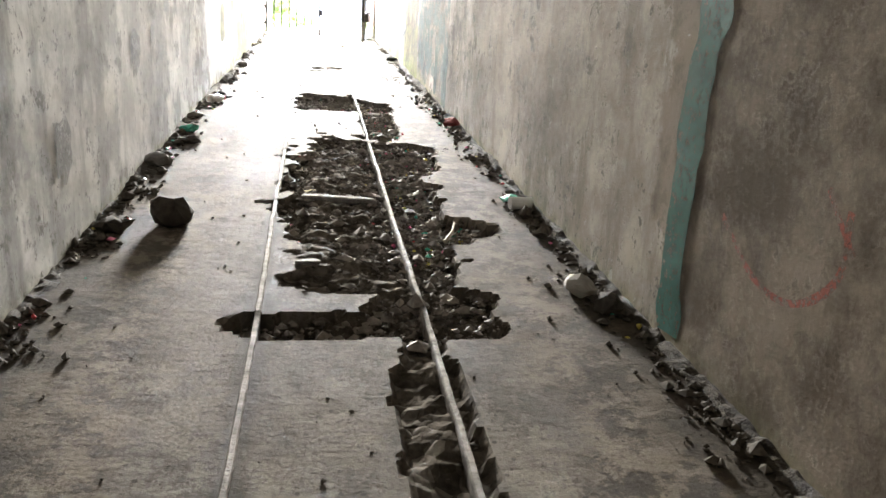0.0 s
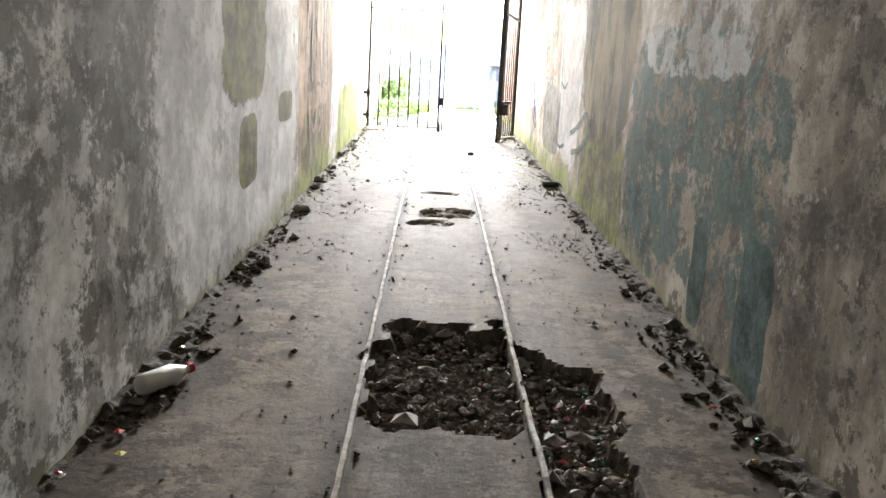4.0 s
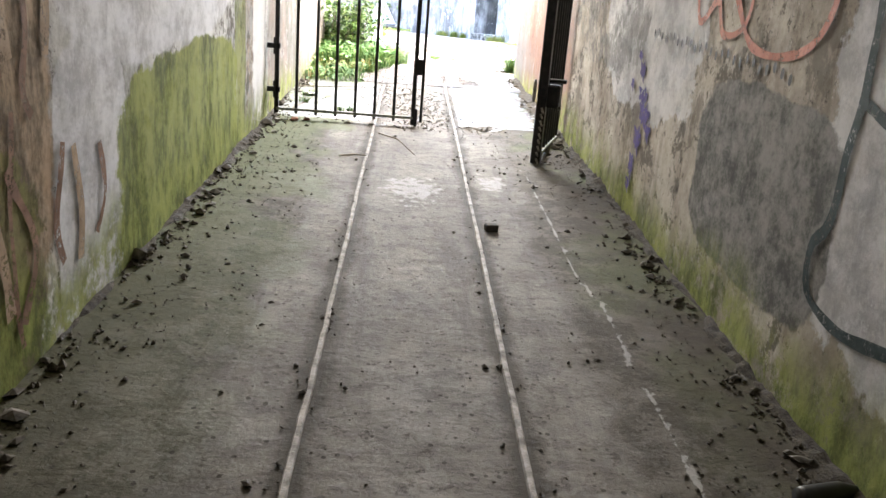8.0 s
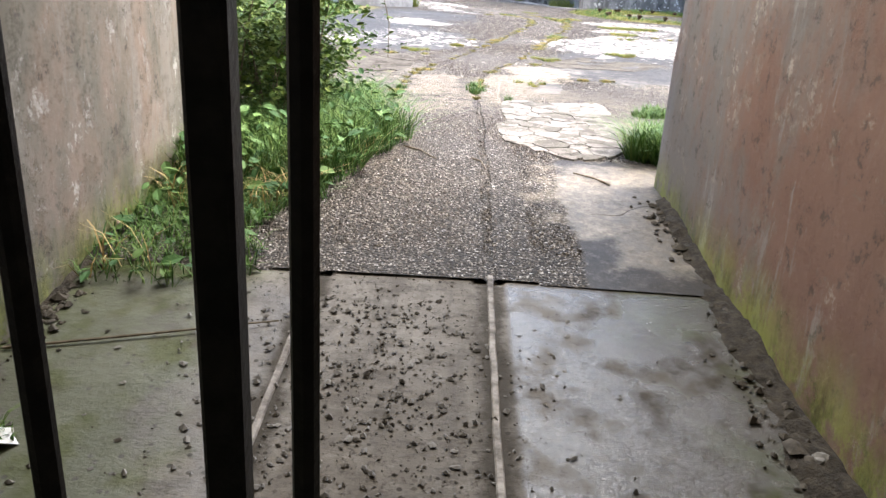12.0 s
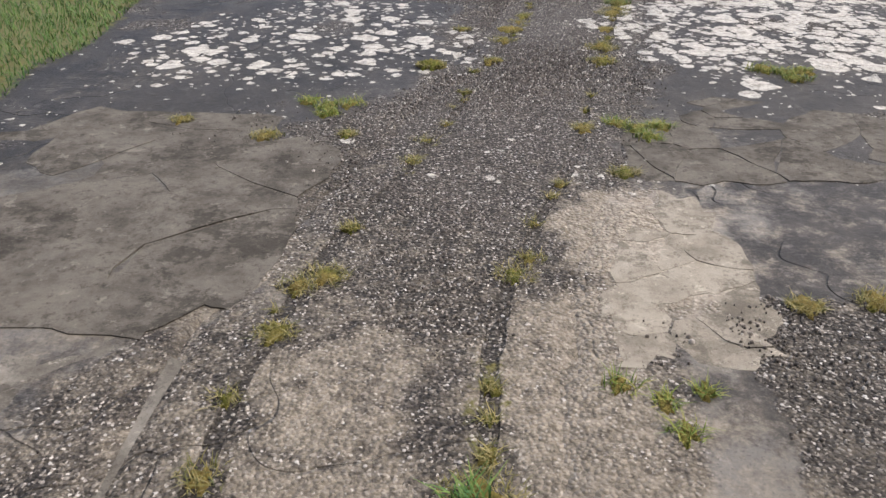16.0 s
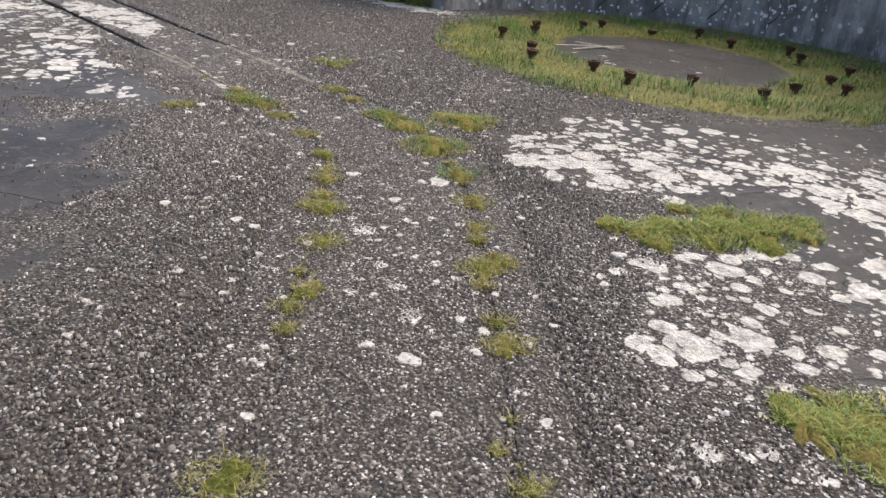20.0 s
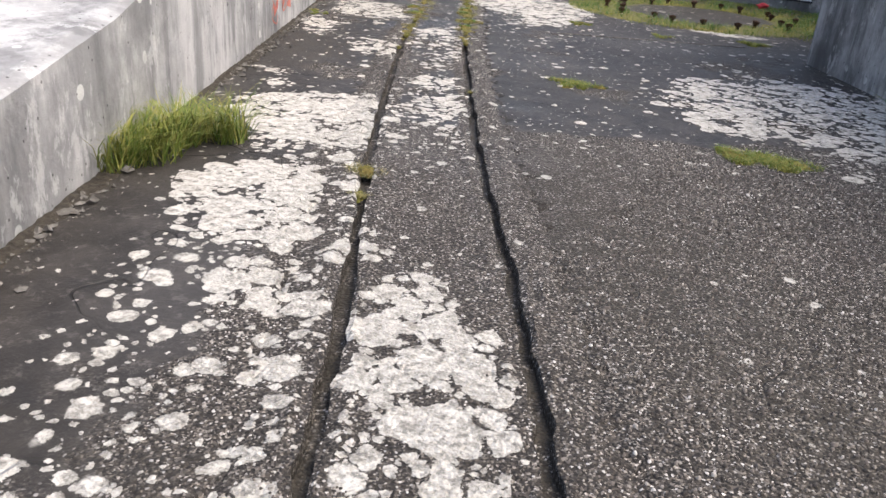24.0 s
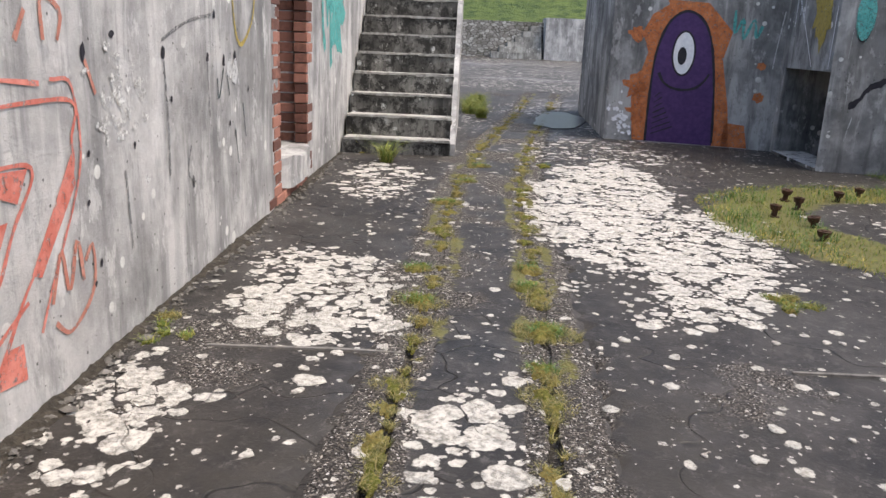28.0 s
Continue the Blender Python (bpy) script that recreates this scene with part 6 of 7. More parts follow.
stone("dark_clod", "dark lump of soil and rubble at the wall foot", "rubble", 0.85, -12.75, (0.042, 0.060, 0.042), 11, DARK_STONE)
stone("pale_stone", "pale broken stone beside the wall", "stone", 0.80, -12.6, (0.05, 0.07, 0.045), 12, CHIP)
stone("pale_stone", "rough grey stone on the tunnel floor", "stone", -0.83, -6.38, (0.05, 0.045, 0.035), 13, STONE)
for x, y, s in ((0.9, -1.05, 0.03), (0.94, -1.10, 0.028), (0.91, -0.63, 0.02), (0.88, -1.13, 0.022)):
    stone("white_pebble", "small pale pebble at the wall foot", "stone", x, y, (s, s, s), 14 + s, CHIP, 0.5, 0.8, "pebbles by the wall")
for x, y, s in ((-0.74, -1.63, 0.026), (-0.67, -1.6, 0.022), (-0.55, -1.62, 0.016), (-0.42, -1.61, 0.018), (-0.27, -1.6, 0.014), (-0.1, -1.63, 0.016), (0.06, -1.6, 0.013), (-0.84, -1.66, 0.02), (-0.8, -2.0, 0.018), (-0.82, -2.5, 0.02)):
    stone("brick_crumb", "small broken brick crumb by the gate", "rubble", x, y, (s, s * 0.8, s * 0.6), 60 + x, BRICK if s > 0.021 else CHIP, 0.5, 0.8, "crumbs by the gate")
slab_piece = tagged(part("lifted_slab", box(bmesh.new(), -0.17, -0.05, -0.03, 0.17, 0.05, 0.0, bevel=0.008), SLAB), "broken strip of floor slab left standing in the rubble", "slab")
slab_piece.matrix_world = pose(0.03, -11.42, gz(0, -11.42) - 0.004, -5, 3, 3)
for i, (x, y, w, l, turn) in enumerate(((0.0, -11.0, 0.10, 0.13, 8), (0.05, -10.55, 0.13, 0.10, 20), (-0.02, -11.9, 0.12, 0.10, 35), (0.1, -12.2, 0.14, 0.11, 15), (0.42, -11.9, 0.11, 0.08, 60), (0.12, -10.2, 0.15, 0.1, 50), (-0.1, -12.3, 0.08, 0.07, 10), (0.4, -10.9, 0.1, 0.08, 25))):
    bm = bmesh.new()
    edge = [(w * 0.55 * math.cos(a) * (1 + 0.35 * math.sin(i * 2.7 + a * 3)), l * 0.55 * math.sin(a) * (1 + 0.3 * math.cos(i + a * 2))) for a in np.linspace(0, 2 * math.pi, 7, endpoint=False)]
    prism(bm, edge, -0.02, lambda p: 0.008 + 0.05 * p[0] * math.sin(i))
    ob = tagged(part("slab_fragment", bm, STONE), "tilted fragment of broken floor slab", "rubble", "slab fragments")
    ob.matrix_world = pose(x, y, gz(x, y) - hole_at(x, y)[1] + 0.016, random.uniform(-14, 14), random.uniform(-14, 14), turn)


def bottle(x, y, turn, body, cap, label, length=0.2, wide=0.032):
    b = thing("bottle", label, "bottle", at=(x, y, gz(x, y) + wide + 0.002))
    b.rotation_euler = (0, 0, radians(turn))
    prof = [(0.0, wide * 0.88), (0.01, wide), (length * 0.6, wide), (length * 0.75, wide * 0.62), (length * 0.85, wide * 0.4), (length * 0.92, wide * 0.4)]
    bm = bmesh.new()
    rings = [[bm.verts.new((px, r * math.cos(a), r * math.sin(a))) for a in np.linspace(0, 2 * math.pi, 14, endpoint=False)] for px, r in prof]
    for p, q in zip(rings, rings[1:]):
        for i in range(14):
            bm.faces.new((p[i], p[(i + 1) % 14], q[(i + 1) % 14], q[i]))
    bm.faces.new(rings[0])
    bm.faces.new(rings[-1])
    part("bottle_body", bm, PLASTIC[body], b, "", True)
    part("cap", rod(bmesh.new(), (length * 0.9, 0, 0), (length * 0.98, 0, 0), wide * 0.5, sides=12), PLASTIC[cap], b)
    return b


bottle(-0.86, -8.92, 62, "white", "red", "crumpled white plastic bottle with a red cap")
bottle(0.80, -5.08, 15, "black", "white", "dark glass bottle lying by the wall", 0.18, 0.023)
tin = thing("tin_can", "pale crushed drink can by the wall", "can", at=(0.85, -11.6, gz(0, -11.6) + 0.03))
part("can_body", rod(bmesh.new(), (-0.05, 0, 0), (0.05, 0.01, 0), 0.03, 0.027, 14), PLASTIC["white"], tin)
part("can_lid", rod(bmesh.new(), (0.05, 0.01, 0), (0.054, 0.01, 0), 0.024, 0.024, 14), RAIL_STEEL, tin)
stone("food_carton", "crumpled green plastic wrapper at the wall foot", "wrapper", -0.84, -10.03, (0.05, 0.03, 0.03), 20, PLASTIC["green"], 0.6)
stone("red_wrapper", "crumpled red plastic wrapper by the wall", "wrapper", 0.88, -9.5, (0.05, 0.05, 0.04), 21, plain("faded_red", (0.16, 0.03, 0.03), (0.26, 0.06, 0.05)), 0.7)
stone("yellow_sponge", "lump of yellow foam in the rubble", "foam", -0.1, -11.27, (0.045, 0.03, 0.03), 22, plain("old_foam", (0.45, 0.36, 0.16), (0.6, 0.5, 0.28)), 0.5)
stone("green_wrapper", "scrap of green plastic by the wall", "wrapper", 0.84, -11.45, (0.04, 0.05, 0.02), 23, PLASTIC["green"], 0.7)
grey_box = tagged(part("tile_fragment", box(bmesh.new(), -0.05, -0.04, 0, 0.05, 0.04, 0.02, bevel=0.004), STONE), "square grey tile fragment in the rubble", "tile")
grey_box.matrix_world = pose(-0.16, -11.08, gz(0, -11.08) - 0.06, 6, 4, 12)
ob = tagged(part("wood_block", box(bmesh.new(), -0.025, -0.02, 0, 0.025, 0.02, 0.03, bevel=0.004), DARK_STONE), "small dark block of wood beside the rail", "wood")
ob.matrix_world = pose(0.31, -3.46, gz(0, -3.46), 0, 0, 10)


def stick(x0, y0, x1, y1, r, label="dry pale twig lying on the floor", material=BARK):
    bm = bmesh.new()
    z = lambda x, y: gz(x, y) + r + 0.003
    mid = ((x0 + x1) / 2 + 0.01, (y0 + y1) / 2, z(x0, y0) + 0.008)
    rod(bm, (x0, y0, z(x0, y0)), mid, r, r * 0.9, 6)
    rod(bm, mid, (x1, y1, z(x1, y1)), r * 0.9, r * 0.5, 6)
    return tagged(part("twig", bm, material), label, "twig", "twigs")


PALE_BARK = plain("dry_wood", (0.32, 0.28, 0.22), (0.48, 0.43, 0.36), 20)
for a in ((-0.39, -2.45, -0.25, -2.41, 0.006), (-0.21, -1.85, 0.0, -2.31, 0.004), (0.42, -12.1, 0.5, -11.85, 0.008), (-0.92 + 0.1, -1.3, -0.75, -0.9, 0.004), (-0.9, -0.4, -0.3, -0.2, 0.004), (0.2, 1.25, 0.26, 1.1, 0.004), (0.75, 1.0, 0.62, 1.12, 0.005), (-0.1, 1.4, 0.05, 1.2, 0.004), (1.1, 1.75, 0.98, 1.95, 0.005), (-1.02, 3.74, -0.95, 3.86, 0.009)):
    stick(*a, material=PALE_BARK if a[1] < -2 else BARK)
ob = tagged(part("paper_scrap", pebble_bm((0.04, 0.03, 0.014), 31, 1.3), PLASTIC["white"]), "crumpled white paper scrap on the wet floor", "litter")
ob.location = (-0.76, -0.72, gz(0, -0.72) + 0.012)

# soil banked against the wall feet
SOIL = plain("damp_soil", (0.018, 0.015, 0.011), (0.07, 0.058, 0.043), 40, 0.95, 0, 0.9, 0.008)
for side in (-1, 1):
    verts, faces = [], []
    ys, cs = np.arange(-14.6, 0.9, 0.03), np.linspace(0, 1, 9)
    for y in ys:
        wide = 0.11 + 0.09 * wobble(side * 3, y, 1.1, 19.0) + 0.05 * wobble(side * 3, y, 5.0, 20.0) - (0.03 if y > -7 else 0.0)
        high = max(0.0, 0.034 + 0.03 * wobble(side, y, 2.3, 21.0))
        for c in cs:
            x = side * (0.955 - max(0.02, wide) * c)
            verts.append((x, y, gz(x, y) - 0.012 + (1 - c) ** 0.8 * high + (0.016 * wobble(x, y, 21.0, 3.0) + 0.01 * wobble(x, y, 45.0, 5.0)) * (1 - c * 0.5)))
    n = len(cs)
    faces = [(j * n + i, j * n + i + 1, (j + 1) * n + i + 1, (j + 1) * n + i) for j in range(len(ys) - 1) for i in range(n - 1)]
    tagged(from_arrays("soil_bank", verts, faces, SOIL), "dark damp soil banked along the tunnel wall", "soil", kind="stuff")

# rubble along the wall feet and in the broken bed
rr = np.random.default_rng(11)
places, sizes = [], []
while len(places) < 5200:
    y = rr.uniform(-14.5, 0.9)
    side = rr.choice([-1, 1])
    x = side * (0.915 - abs(rr.normal(0, 0.06 if y < -7 else 0.05)))
    if rr.uniform() > 0.55 + 1.1 * wobble(x, y, 2.2, 17.0) - (0.2 if y > -7 else 0):
        continue
    places.append((x, y, gz(x, y)))
    sizes.append(min(0.045, rr.lognormal(-4.85 if y < -7.5 else -5.1, 0.6)))
scatter_stones("wall_rubble", places, sizes, plain("dirty_rubble", (0.025, 0.021, 0.016), (0.12, 0.105, 0.085), 30, 0.95), "loose soil, leaves and stone chips along the wall feet", "rubble", 5)
places, sizes = [], []
while len(places) < 7500:
    x, y = rr.uniform(-0.3, 0.62), rr.uniform(-13.1, -8.0)
    k, d = hole_at(x, y)
    if k > 0.6 and d > 0.03:
        places.append((x, y, gz(x, y) - d * rr.uniform(0.35, 0.9)))
        sizes.append(min(0.04, rr.lognormal(-5.0, 0.65)))
# the pale stone tone also carries painted wet sheen
scatter_stones("bed_rubble", places, sizes, plain("bed_stones", (0.045, 0.038, 0.031), (0.32, 0.285, 0.245), 16, 0.75), "broken stones and soil in the torn-up track bed", "rubble", 6)
places, sizes = [], []
for k in range(900):
    x, y = rr.uniform(-0.9, 0.9), rr.uniform(-14, 0)
    places.append((x, y, gz(x, y) - hole_at(x, y)[1]))
    sizes.append(min(0.014, rr.lognormal(-5.5, 0.5)))
while len(places) < 4600:
    x, y = rr.choice([-1, 1]) * rr.uniform(0.42, 0.9), rr.uniform(-9.0, -1.3)
    if rr.uniform() > 0.25 + 1.2 * wobble(x, y, 2.0, 27.0) + (abs(x) - 0.6):
        continue
    places.append((x, y, gz(x, y)))
    sizes.append(min(0.016, rr.lognormal(-5.75, 0.6)))
while len(places) < 5500:
    x, y = rr.choice([-1, 1]) * 0.25 + rr.normal(0, 0.035), rr.uniform(-10.0, -1.6)
    places.append((x, y, gz(x, y)))
    sizes.append(min(0.012, rr.lognormal(-5.6, 0.5)))
for k in range(1800):
    x, y = rr.normal(0.0, 0.17), rr.uniform(-1.62, 0.1)
    places.append((x, y, gz(x, y)))
    sizes.append(min(0.012, rr.lognormal(-5.95, 0.5)))
scatter_stones("floor_grit", places, sizes, plain("grit", (0.03, 0.026, 0.02), (0.13, 0.115, 0.095), 9, 0.95), "scattered grit and leaf scraps on the floor", "grit", 7)
places, sizes = [], []
for k in range(1000):
    x, y = rr.normal(-0.05, 0.26), rr.uniform(-1.7, -0.05)
    places.append((x, y, gz(x, y)))
    sizes.append(rr.uniform(0.003, 0.011))
scatter_stones("pale_chips", places, sizes, CHIP, "pale stone chips between the rails at the gate", "grit", 8)
for colour in ("red", "green", "white", "pink", "yellow"):
    places, sizes = [], []
    while len(places) < 44:
        x, y = rr.uniform(-0.28, 0.62), rr.uniform(-12.4, -8.1)
        if (hole_at(x, y)[0] > 0.4 and (x > 0.25 or rr.uniform() < 0.35)) or rr.uniform() < 0.004:
            places.append((x, y, gz(x, y) - hole_at(x, y)[1] + 0.012))
            sizes.append(rr.uniform(0.005, 0.017))
    for k in range(8):
        x = rr.choice([-1, 1]) * rr.uniform(0.78, 0.9)
        y = rr.uniform(-13, -8)
        places.append((x, y, gz(x, y) + 0.008))
        sizes.append(rr.uniform(0.006, 0.015))
    scatter_stones("litter_scraps", places, sizes, PLASTIC[colour], "scraps of " + colour + " plastic litter among the rubble", "litter", 9)

# ---- cracked screed slabs in the yard ----
def clip(poly, a, b):
    """The part of a polygon that is nearer to a than to b."""
    m, d = (a + b) / 2, b - a
    out = []
    for p, q in zip(poly, poly[1:] + poly[:1]):
        sp, sq = (p - m).dot(d), (q - m).dot(d)
        if sp <= 0:
            out.append(p)
        if sp * sq < 0:
            out.append(p + (q - p) * (sp / (sp - sq)))
    return out


def cracked_slab(name, label, outline, count, gap, seed, tilt=0.4, lift=0.003, material=SLAB):
    r = random.Random(seed)
    slab = thing(name, label, "slab", kind="structure", at=(outline[0][0], outline[0][1], 0))
    poly0 = []
    for p, q in zip(outline, outline[1:] + outline[:1]):
        p, q = Vector(p), Vector(q)
        for f in np.linspace(0, 1, 6, endpoint=False):
            poly0.append(p.lerp(q, f) + (Vector((r.uniform(-1, 1), r.uniform(-1, 1))) * 0.045 if f else Vector((0, 0))))
    xs, ys = [p.x for p in poly0], [p.y for p in poly0]
    seeds = []
    while len(seeds) < count:
        p = Vector((r.uniform(min(xs), max(xs)), r.uniform(min(ys), max(ys))))
        p += (Vector((min(xs), (min(ys) + max(ys)) / 2)) - p) * r.choice((0.0, 0.0, 0.35, 0.6)) * r.random()
        if all((p - q).length > (0.28 if count > 40 else 0.2) * math.sqrt((max(xs) - min(xs)) * (max(ys) - min(ys)) / count) for q in seeds) or r.random() < 0.02:
            seeds.append(p)
    for s in seeds:
        poly = list(poly0)
        for q in seeds:
            if q is not s and poly:
                poly = clip(poly, s, q)
        if len(poly) < 3:
            continue
        c = sum(poly, Vector((0, 0))) / len(poly)
        poly = [c + (p - c) * max(0.2, 1 - gap * r.uniform(0.5, 1.6) / max(0.03, (p - c).length)) for p in poly]
        # ragged outline: each side gets two bent points
        rag = []
        for p, q in zip(poly, poly[1:] + poly[:1]):
            rag.append(p)
            if (q - p).length > 0.06:
                nrm = Vector((-(q - p).y, (q - p).x)) * 0.15
                rag += [p.lerp(q, 0.33) + nrm * r.uniform(-0.6, 0.3), p.lerp(q, 0.67) + nrm * r.uniform(-0.6, 0.3)]
        z = gz(c.x, c.y) + lift + r.uniform(0, 0.004)
        bm = bmesh.new()
        tx, ty = r.uniform(-1, 1) * tilt * 0.01, r.uniform(-1, 1) * tilt * 0.01
        prism(bm, [tuple(p) for p in rag], -0.03 + z, lambda p: z + 0.004 + (p[0] - c.x) * tx + (p[1] - c.y) * ty)
        ob = part("slab_piece", bm, material, slab)
        ob.matrix_parent_inverse = Matrix.Translation(-slab.location)
    return slab


cracked_slab("cracked_slab", "pale crazed screed slab broken into many pieces", [(0.41, 2.74), (0.36, 1.62), (0.60, 1.36), (0.82, 1.40), (1.05, 1.66), (1.02, 2.84), (0.85, 2.84)], 105, 0.0038, 3)
DARK_SCREED = screed_look("dark_screed", (0.062, 0.055, 0.046), (0.155, 0.14, 0.118), 0.06)
GREY_SCREED = screed_look("grey_screed", (0.11, 0.099, 0.083), (0.24, 0.22, 0.188), 0.08)
PALE_SCREED = screed_look("sandy_screed", (0.17, 0.15, 0.12), (0.34, 0.305, 0.25), 0.15)
cracked_slab("cracked_slab", "large flat grey screed slab with a few cracks", [(-1.8, 3.35), (-1.2, 3.15), (-0.72, 3.25), (-0.33, 3.25), (-0.33, 3.66), (-0.53, 3.70), (-0.75, 3.62), (-1.8, 3.75)], 4, 0.003, 8, 0.2, -0.004, GREY_SCREED)
cracked_slab("cracked_slab", "dark cracked concrete surface beside the grooves", [(-1.75, 3.8), (-0.56, 3.74), (-0.32, 3.85), (-0.17, 4.73), (-0.5, 5.2), (-1.6, 5.3)], 22, 0.002, 5, 0.3, -0.004, DARK_SCREED)
cracked_slab("cracked_slab", "dark cracked concrete surface in the yard", [(0.76, 4.63), (1.0, 4.6), (1.62, 4.67), (2.0, 5.2), (1.3, 5.5), (0.9, 5.2)], 24, 0.002, 6, 0.3, -0.004, DARK_SCREED)
cracked_slab("cracked_slab", "pale sandy screed broken into small lumps", [(0.56, 3.66), (0.95, 3.71), (1.0, 4.1), (0.96, 4.52), (0.74, 4.55), (0.62, 4.0)], 26, 0.003, 9, 0.6, -0.004, PALE_SCREED)

# ---- anchor bolts of the gun mountings ----
bolt = thing("anchor_bolt", "short rusty anchor bolt with a square nut", "bolt", "gun mounting bolts", at=(0, 0, -5))
part("shank", rod(bmesh.new(), (0, 0, -0.05), (0, 0, 0.10), 0.021, sides=10), RUST, bolt)
part("nut", rod(bmesh.new(), (0, 0, 0.058), (0, 0, 0.094), 0.034, 0.044, 8), RUST, bolt)
part("washer", rod(bmesh.new(), (0, 0, 0.0), (0, 0, 0.012), 0.04, sides=12), RUST, bolt)
first = True
rb = random.Random(5)
for centre, radius in ((PIT_A, 1.22), (PIT_B, 1.08)):
    for k in range(20):
        a = 2 * math.pi * (k + rb.uniform(-0.12, 0.12)) / 20
        r = radius + (0.10 if k % 2 else -0.10) + rb.uniform(-0.03, 0.03)
        m = pose(centre.x + r * math.cos(a), centre.y + r * math.sin(a), rb.uniform(-0.035, 0.0), rb.uniform(-8, 8), rb.uniform(-8, 8), rb.uniform(0, 90))
        if first:
            bolt.matrix_world, first = m, False
        else:
            copy_thing(bolt, m)
ob = tagged(part("red_bag", pebble_bm((0.08, 0.05, 0.05), 41, 0.7), PLASTIC["red"], None, "", True), "bright red plastic bag lying in the pit grass", "bag")
ob.location = yard(21.4, 11.4, 0.07)
for pts in (((3.2, 12.95), (3.75, 13.25)), ((3.35, 13.3), (3.6, 13.0)), ((3.1, 13.1), (3.7, 13.12))):
    (x0, y0), (x1, y1) = pts
    stick(x0, y0, x1, y1, 0.006, "dead branch lying in the gun pit", PALE_BARK)

# ---- grass ----
def turf(name, label, points, height, width, lean, material, seed):
    v, f = blades(np.array(points), height, width, lean, seed)
    return tagged(from_arrays(name, v, f, material), label, "grass", kind="stuff")


def tuft_points(tufts, density, seed):
    """Blade feet gathered in round tufts: x, y, radius."""
    r = np.random.default_rng(seed)
    out = []
    for x, y, rad in tufts:
        n = int(density * rad * rad * math.pi) + 12
        a, q = r.uniform(0, 2 * np.pi, n), rad * np.sqrt(r.uniform(0, 1, n)) * (1 + 0.35 * np.sin(3 * r.uniform(0, 6.28)))
        for px, py in zip(x + q * np.cos(a), y + q * np.sin(a) * 0.8):
            out.append((px, py, gz(px, py) - 0.005))
    return out


rg = np.random.default_rng(21)
# cushions that stand out along the two grooves: x, y, radius
EAST_CUSHIONS = [(1.28, 11.31, 0.06), (1.38, 11.11, 0.07), (1.50, 10.84, 0.10), (1.58, 10.66, 0.12), (1.66, 10.38, 0.14), (1.87, 10.78, 0.13), (1.69, 10.02, 0.09), (1.68, 9.74, 0.07),
                 (1.64, 9.25, 0.08), (1.55, 8.8, 0.06), (1.26, 7.5, 0.12), (1.22, 7.3, 0.10), (1.13, 7.01, 0.08), (1.03, 6.62, 0.06), (0.95, 6.25, 0.08), (0.91, 6.0, 0.07)]
WEST_CUSHIONS = [(0.84, 11.04, 0.11), (0.93, 10.96, 0.09), (1.02, 10.76, 0.06), (1.12, 10.50, 0.06), (1.18, 10.22, 0.07), (1.18, 9.95, 0.06), (1.17, 9.67, 0.07), (1.14, 9.4, 0.06),
                 (0.92, 8.39, 0.06), (0.84, 7.97, 0.08), (0.60, 6.9, 0.06), (0.51, 6.58, 0.09), (0.46, 6.36, 0.06), (0.39, 5.98, 0.06), (0.25, 6.58, 0.05), (0.1, 5.9, 0.09)]
FAR_CUSHIONS = [(-5.49, 22.4, 0.10), (-5.15, 21.6, 0.09), (-4.82, 20.75, 0.11), (-4.4, 20.0, 0.08), (-4.03, 19.25, 0.11), (-3.74, 18.83, 0.10), (-3.33, 18.07, 0.06), (-3.14, 17.72, 0.07),
                (-5.05, 22.85, 0.09), (-4.6, 21.6, 0.07), (-4.15, 20.7, 0.08), (-3.59, 19.6, 0.10), (-3.46, 19.33, 0.09), (-3.12, 18.84, 0.13), (-2.97, 18.49, 0.09), (-2.88, 18.30, 0.08), (-1.17, 14.42, 0.07), (-1.02, 14.16, 0.05)]
moss_tufts = EAST_CUSHIONS + WEST_CUSHIONS + FAR_CUSHIONS
for i in range(0, len(LINE), 2):
    p, s = LINE[i], SIDE[i]
    if p[1] < 2.7 or p[1] > 30:
        continue
    cut = 11.4 < p[1] < 17.4
    for sgn in (-1, 1):
        want = (0.35 if sgn < 0 and p[1] < 6 else 0.0) + 0.36 + 0.9 * wobble(p[0] + 5 * sgn, p[1], 1.6, 7.0) - (0.42 if cut else 0.0) - (0.2 if p[1] < 5 else 0) + (0.35 if p[1] > 17.6 else 0)
        if rg.uniform() < want:
            q = p + s * (sgn * 0.25 + rg.normal(0, 0.018))
            moss_tufts.append((q[0], q[1], rg.choice([0.015, 0.025, 0.035, 0.05]) * rg.uniform(0.8, 1.3) * (1.3 if p[1] > 17.5 else 1.0)))
moss_tufts += [(x, y, 0.05) for x, y in ((0.99, 10.79), (0.54, 10.89), (0.6, 10.91), (-0.11, 4.01), (-0.19, 3.76), (-0.82, 5.12), (-0.47, 4.97), (-0.18, 4.99), (0.77, 4.69), (1.06, 3.91), (1.25, 3.94), (-4.43, 18.05), (-6.8, 22.28), (2.24, 8.54), (2.18, 7.76), (-2.39, 20.0), (2.6, 8.2), (2.75, 8.05))]


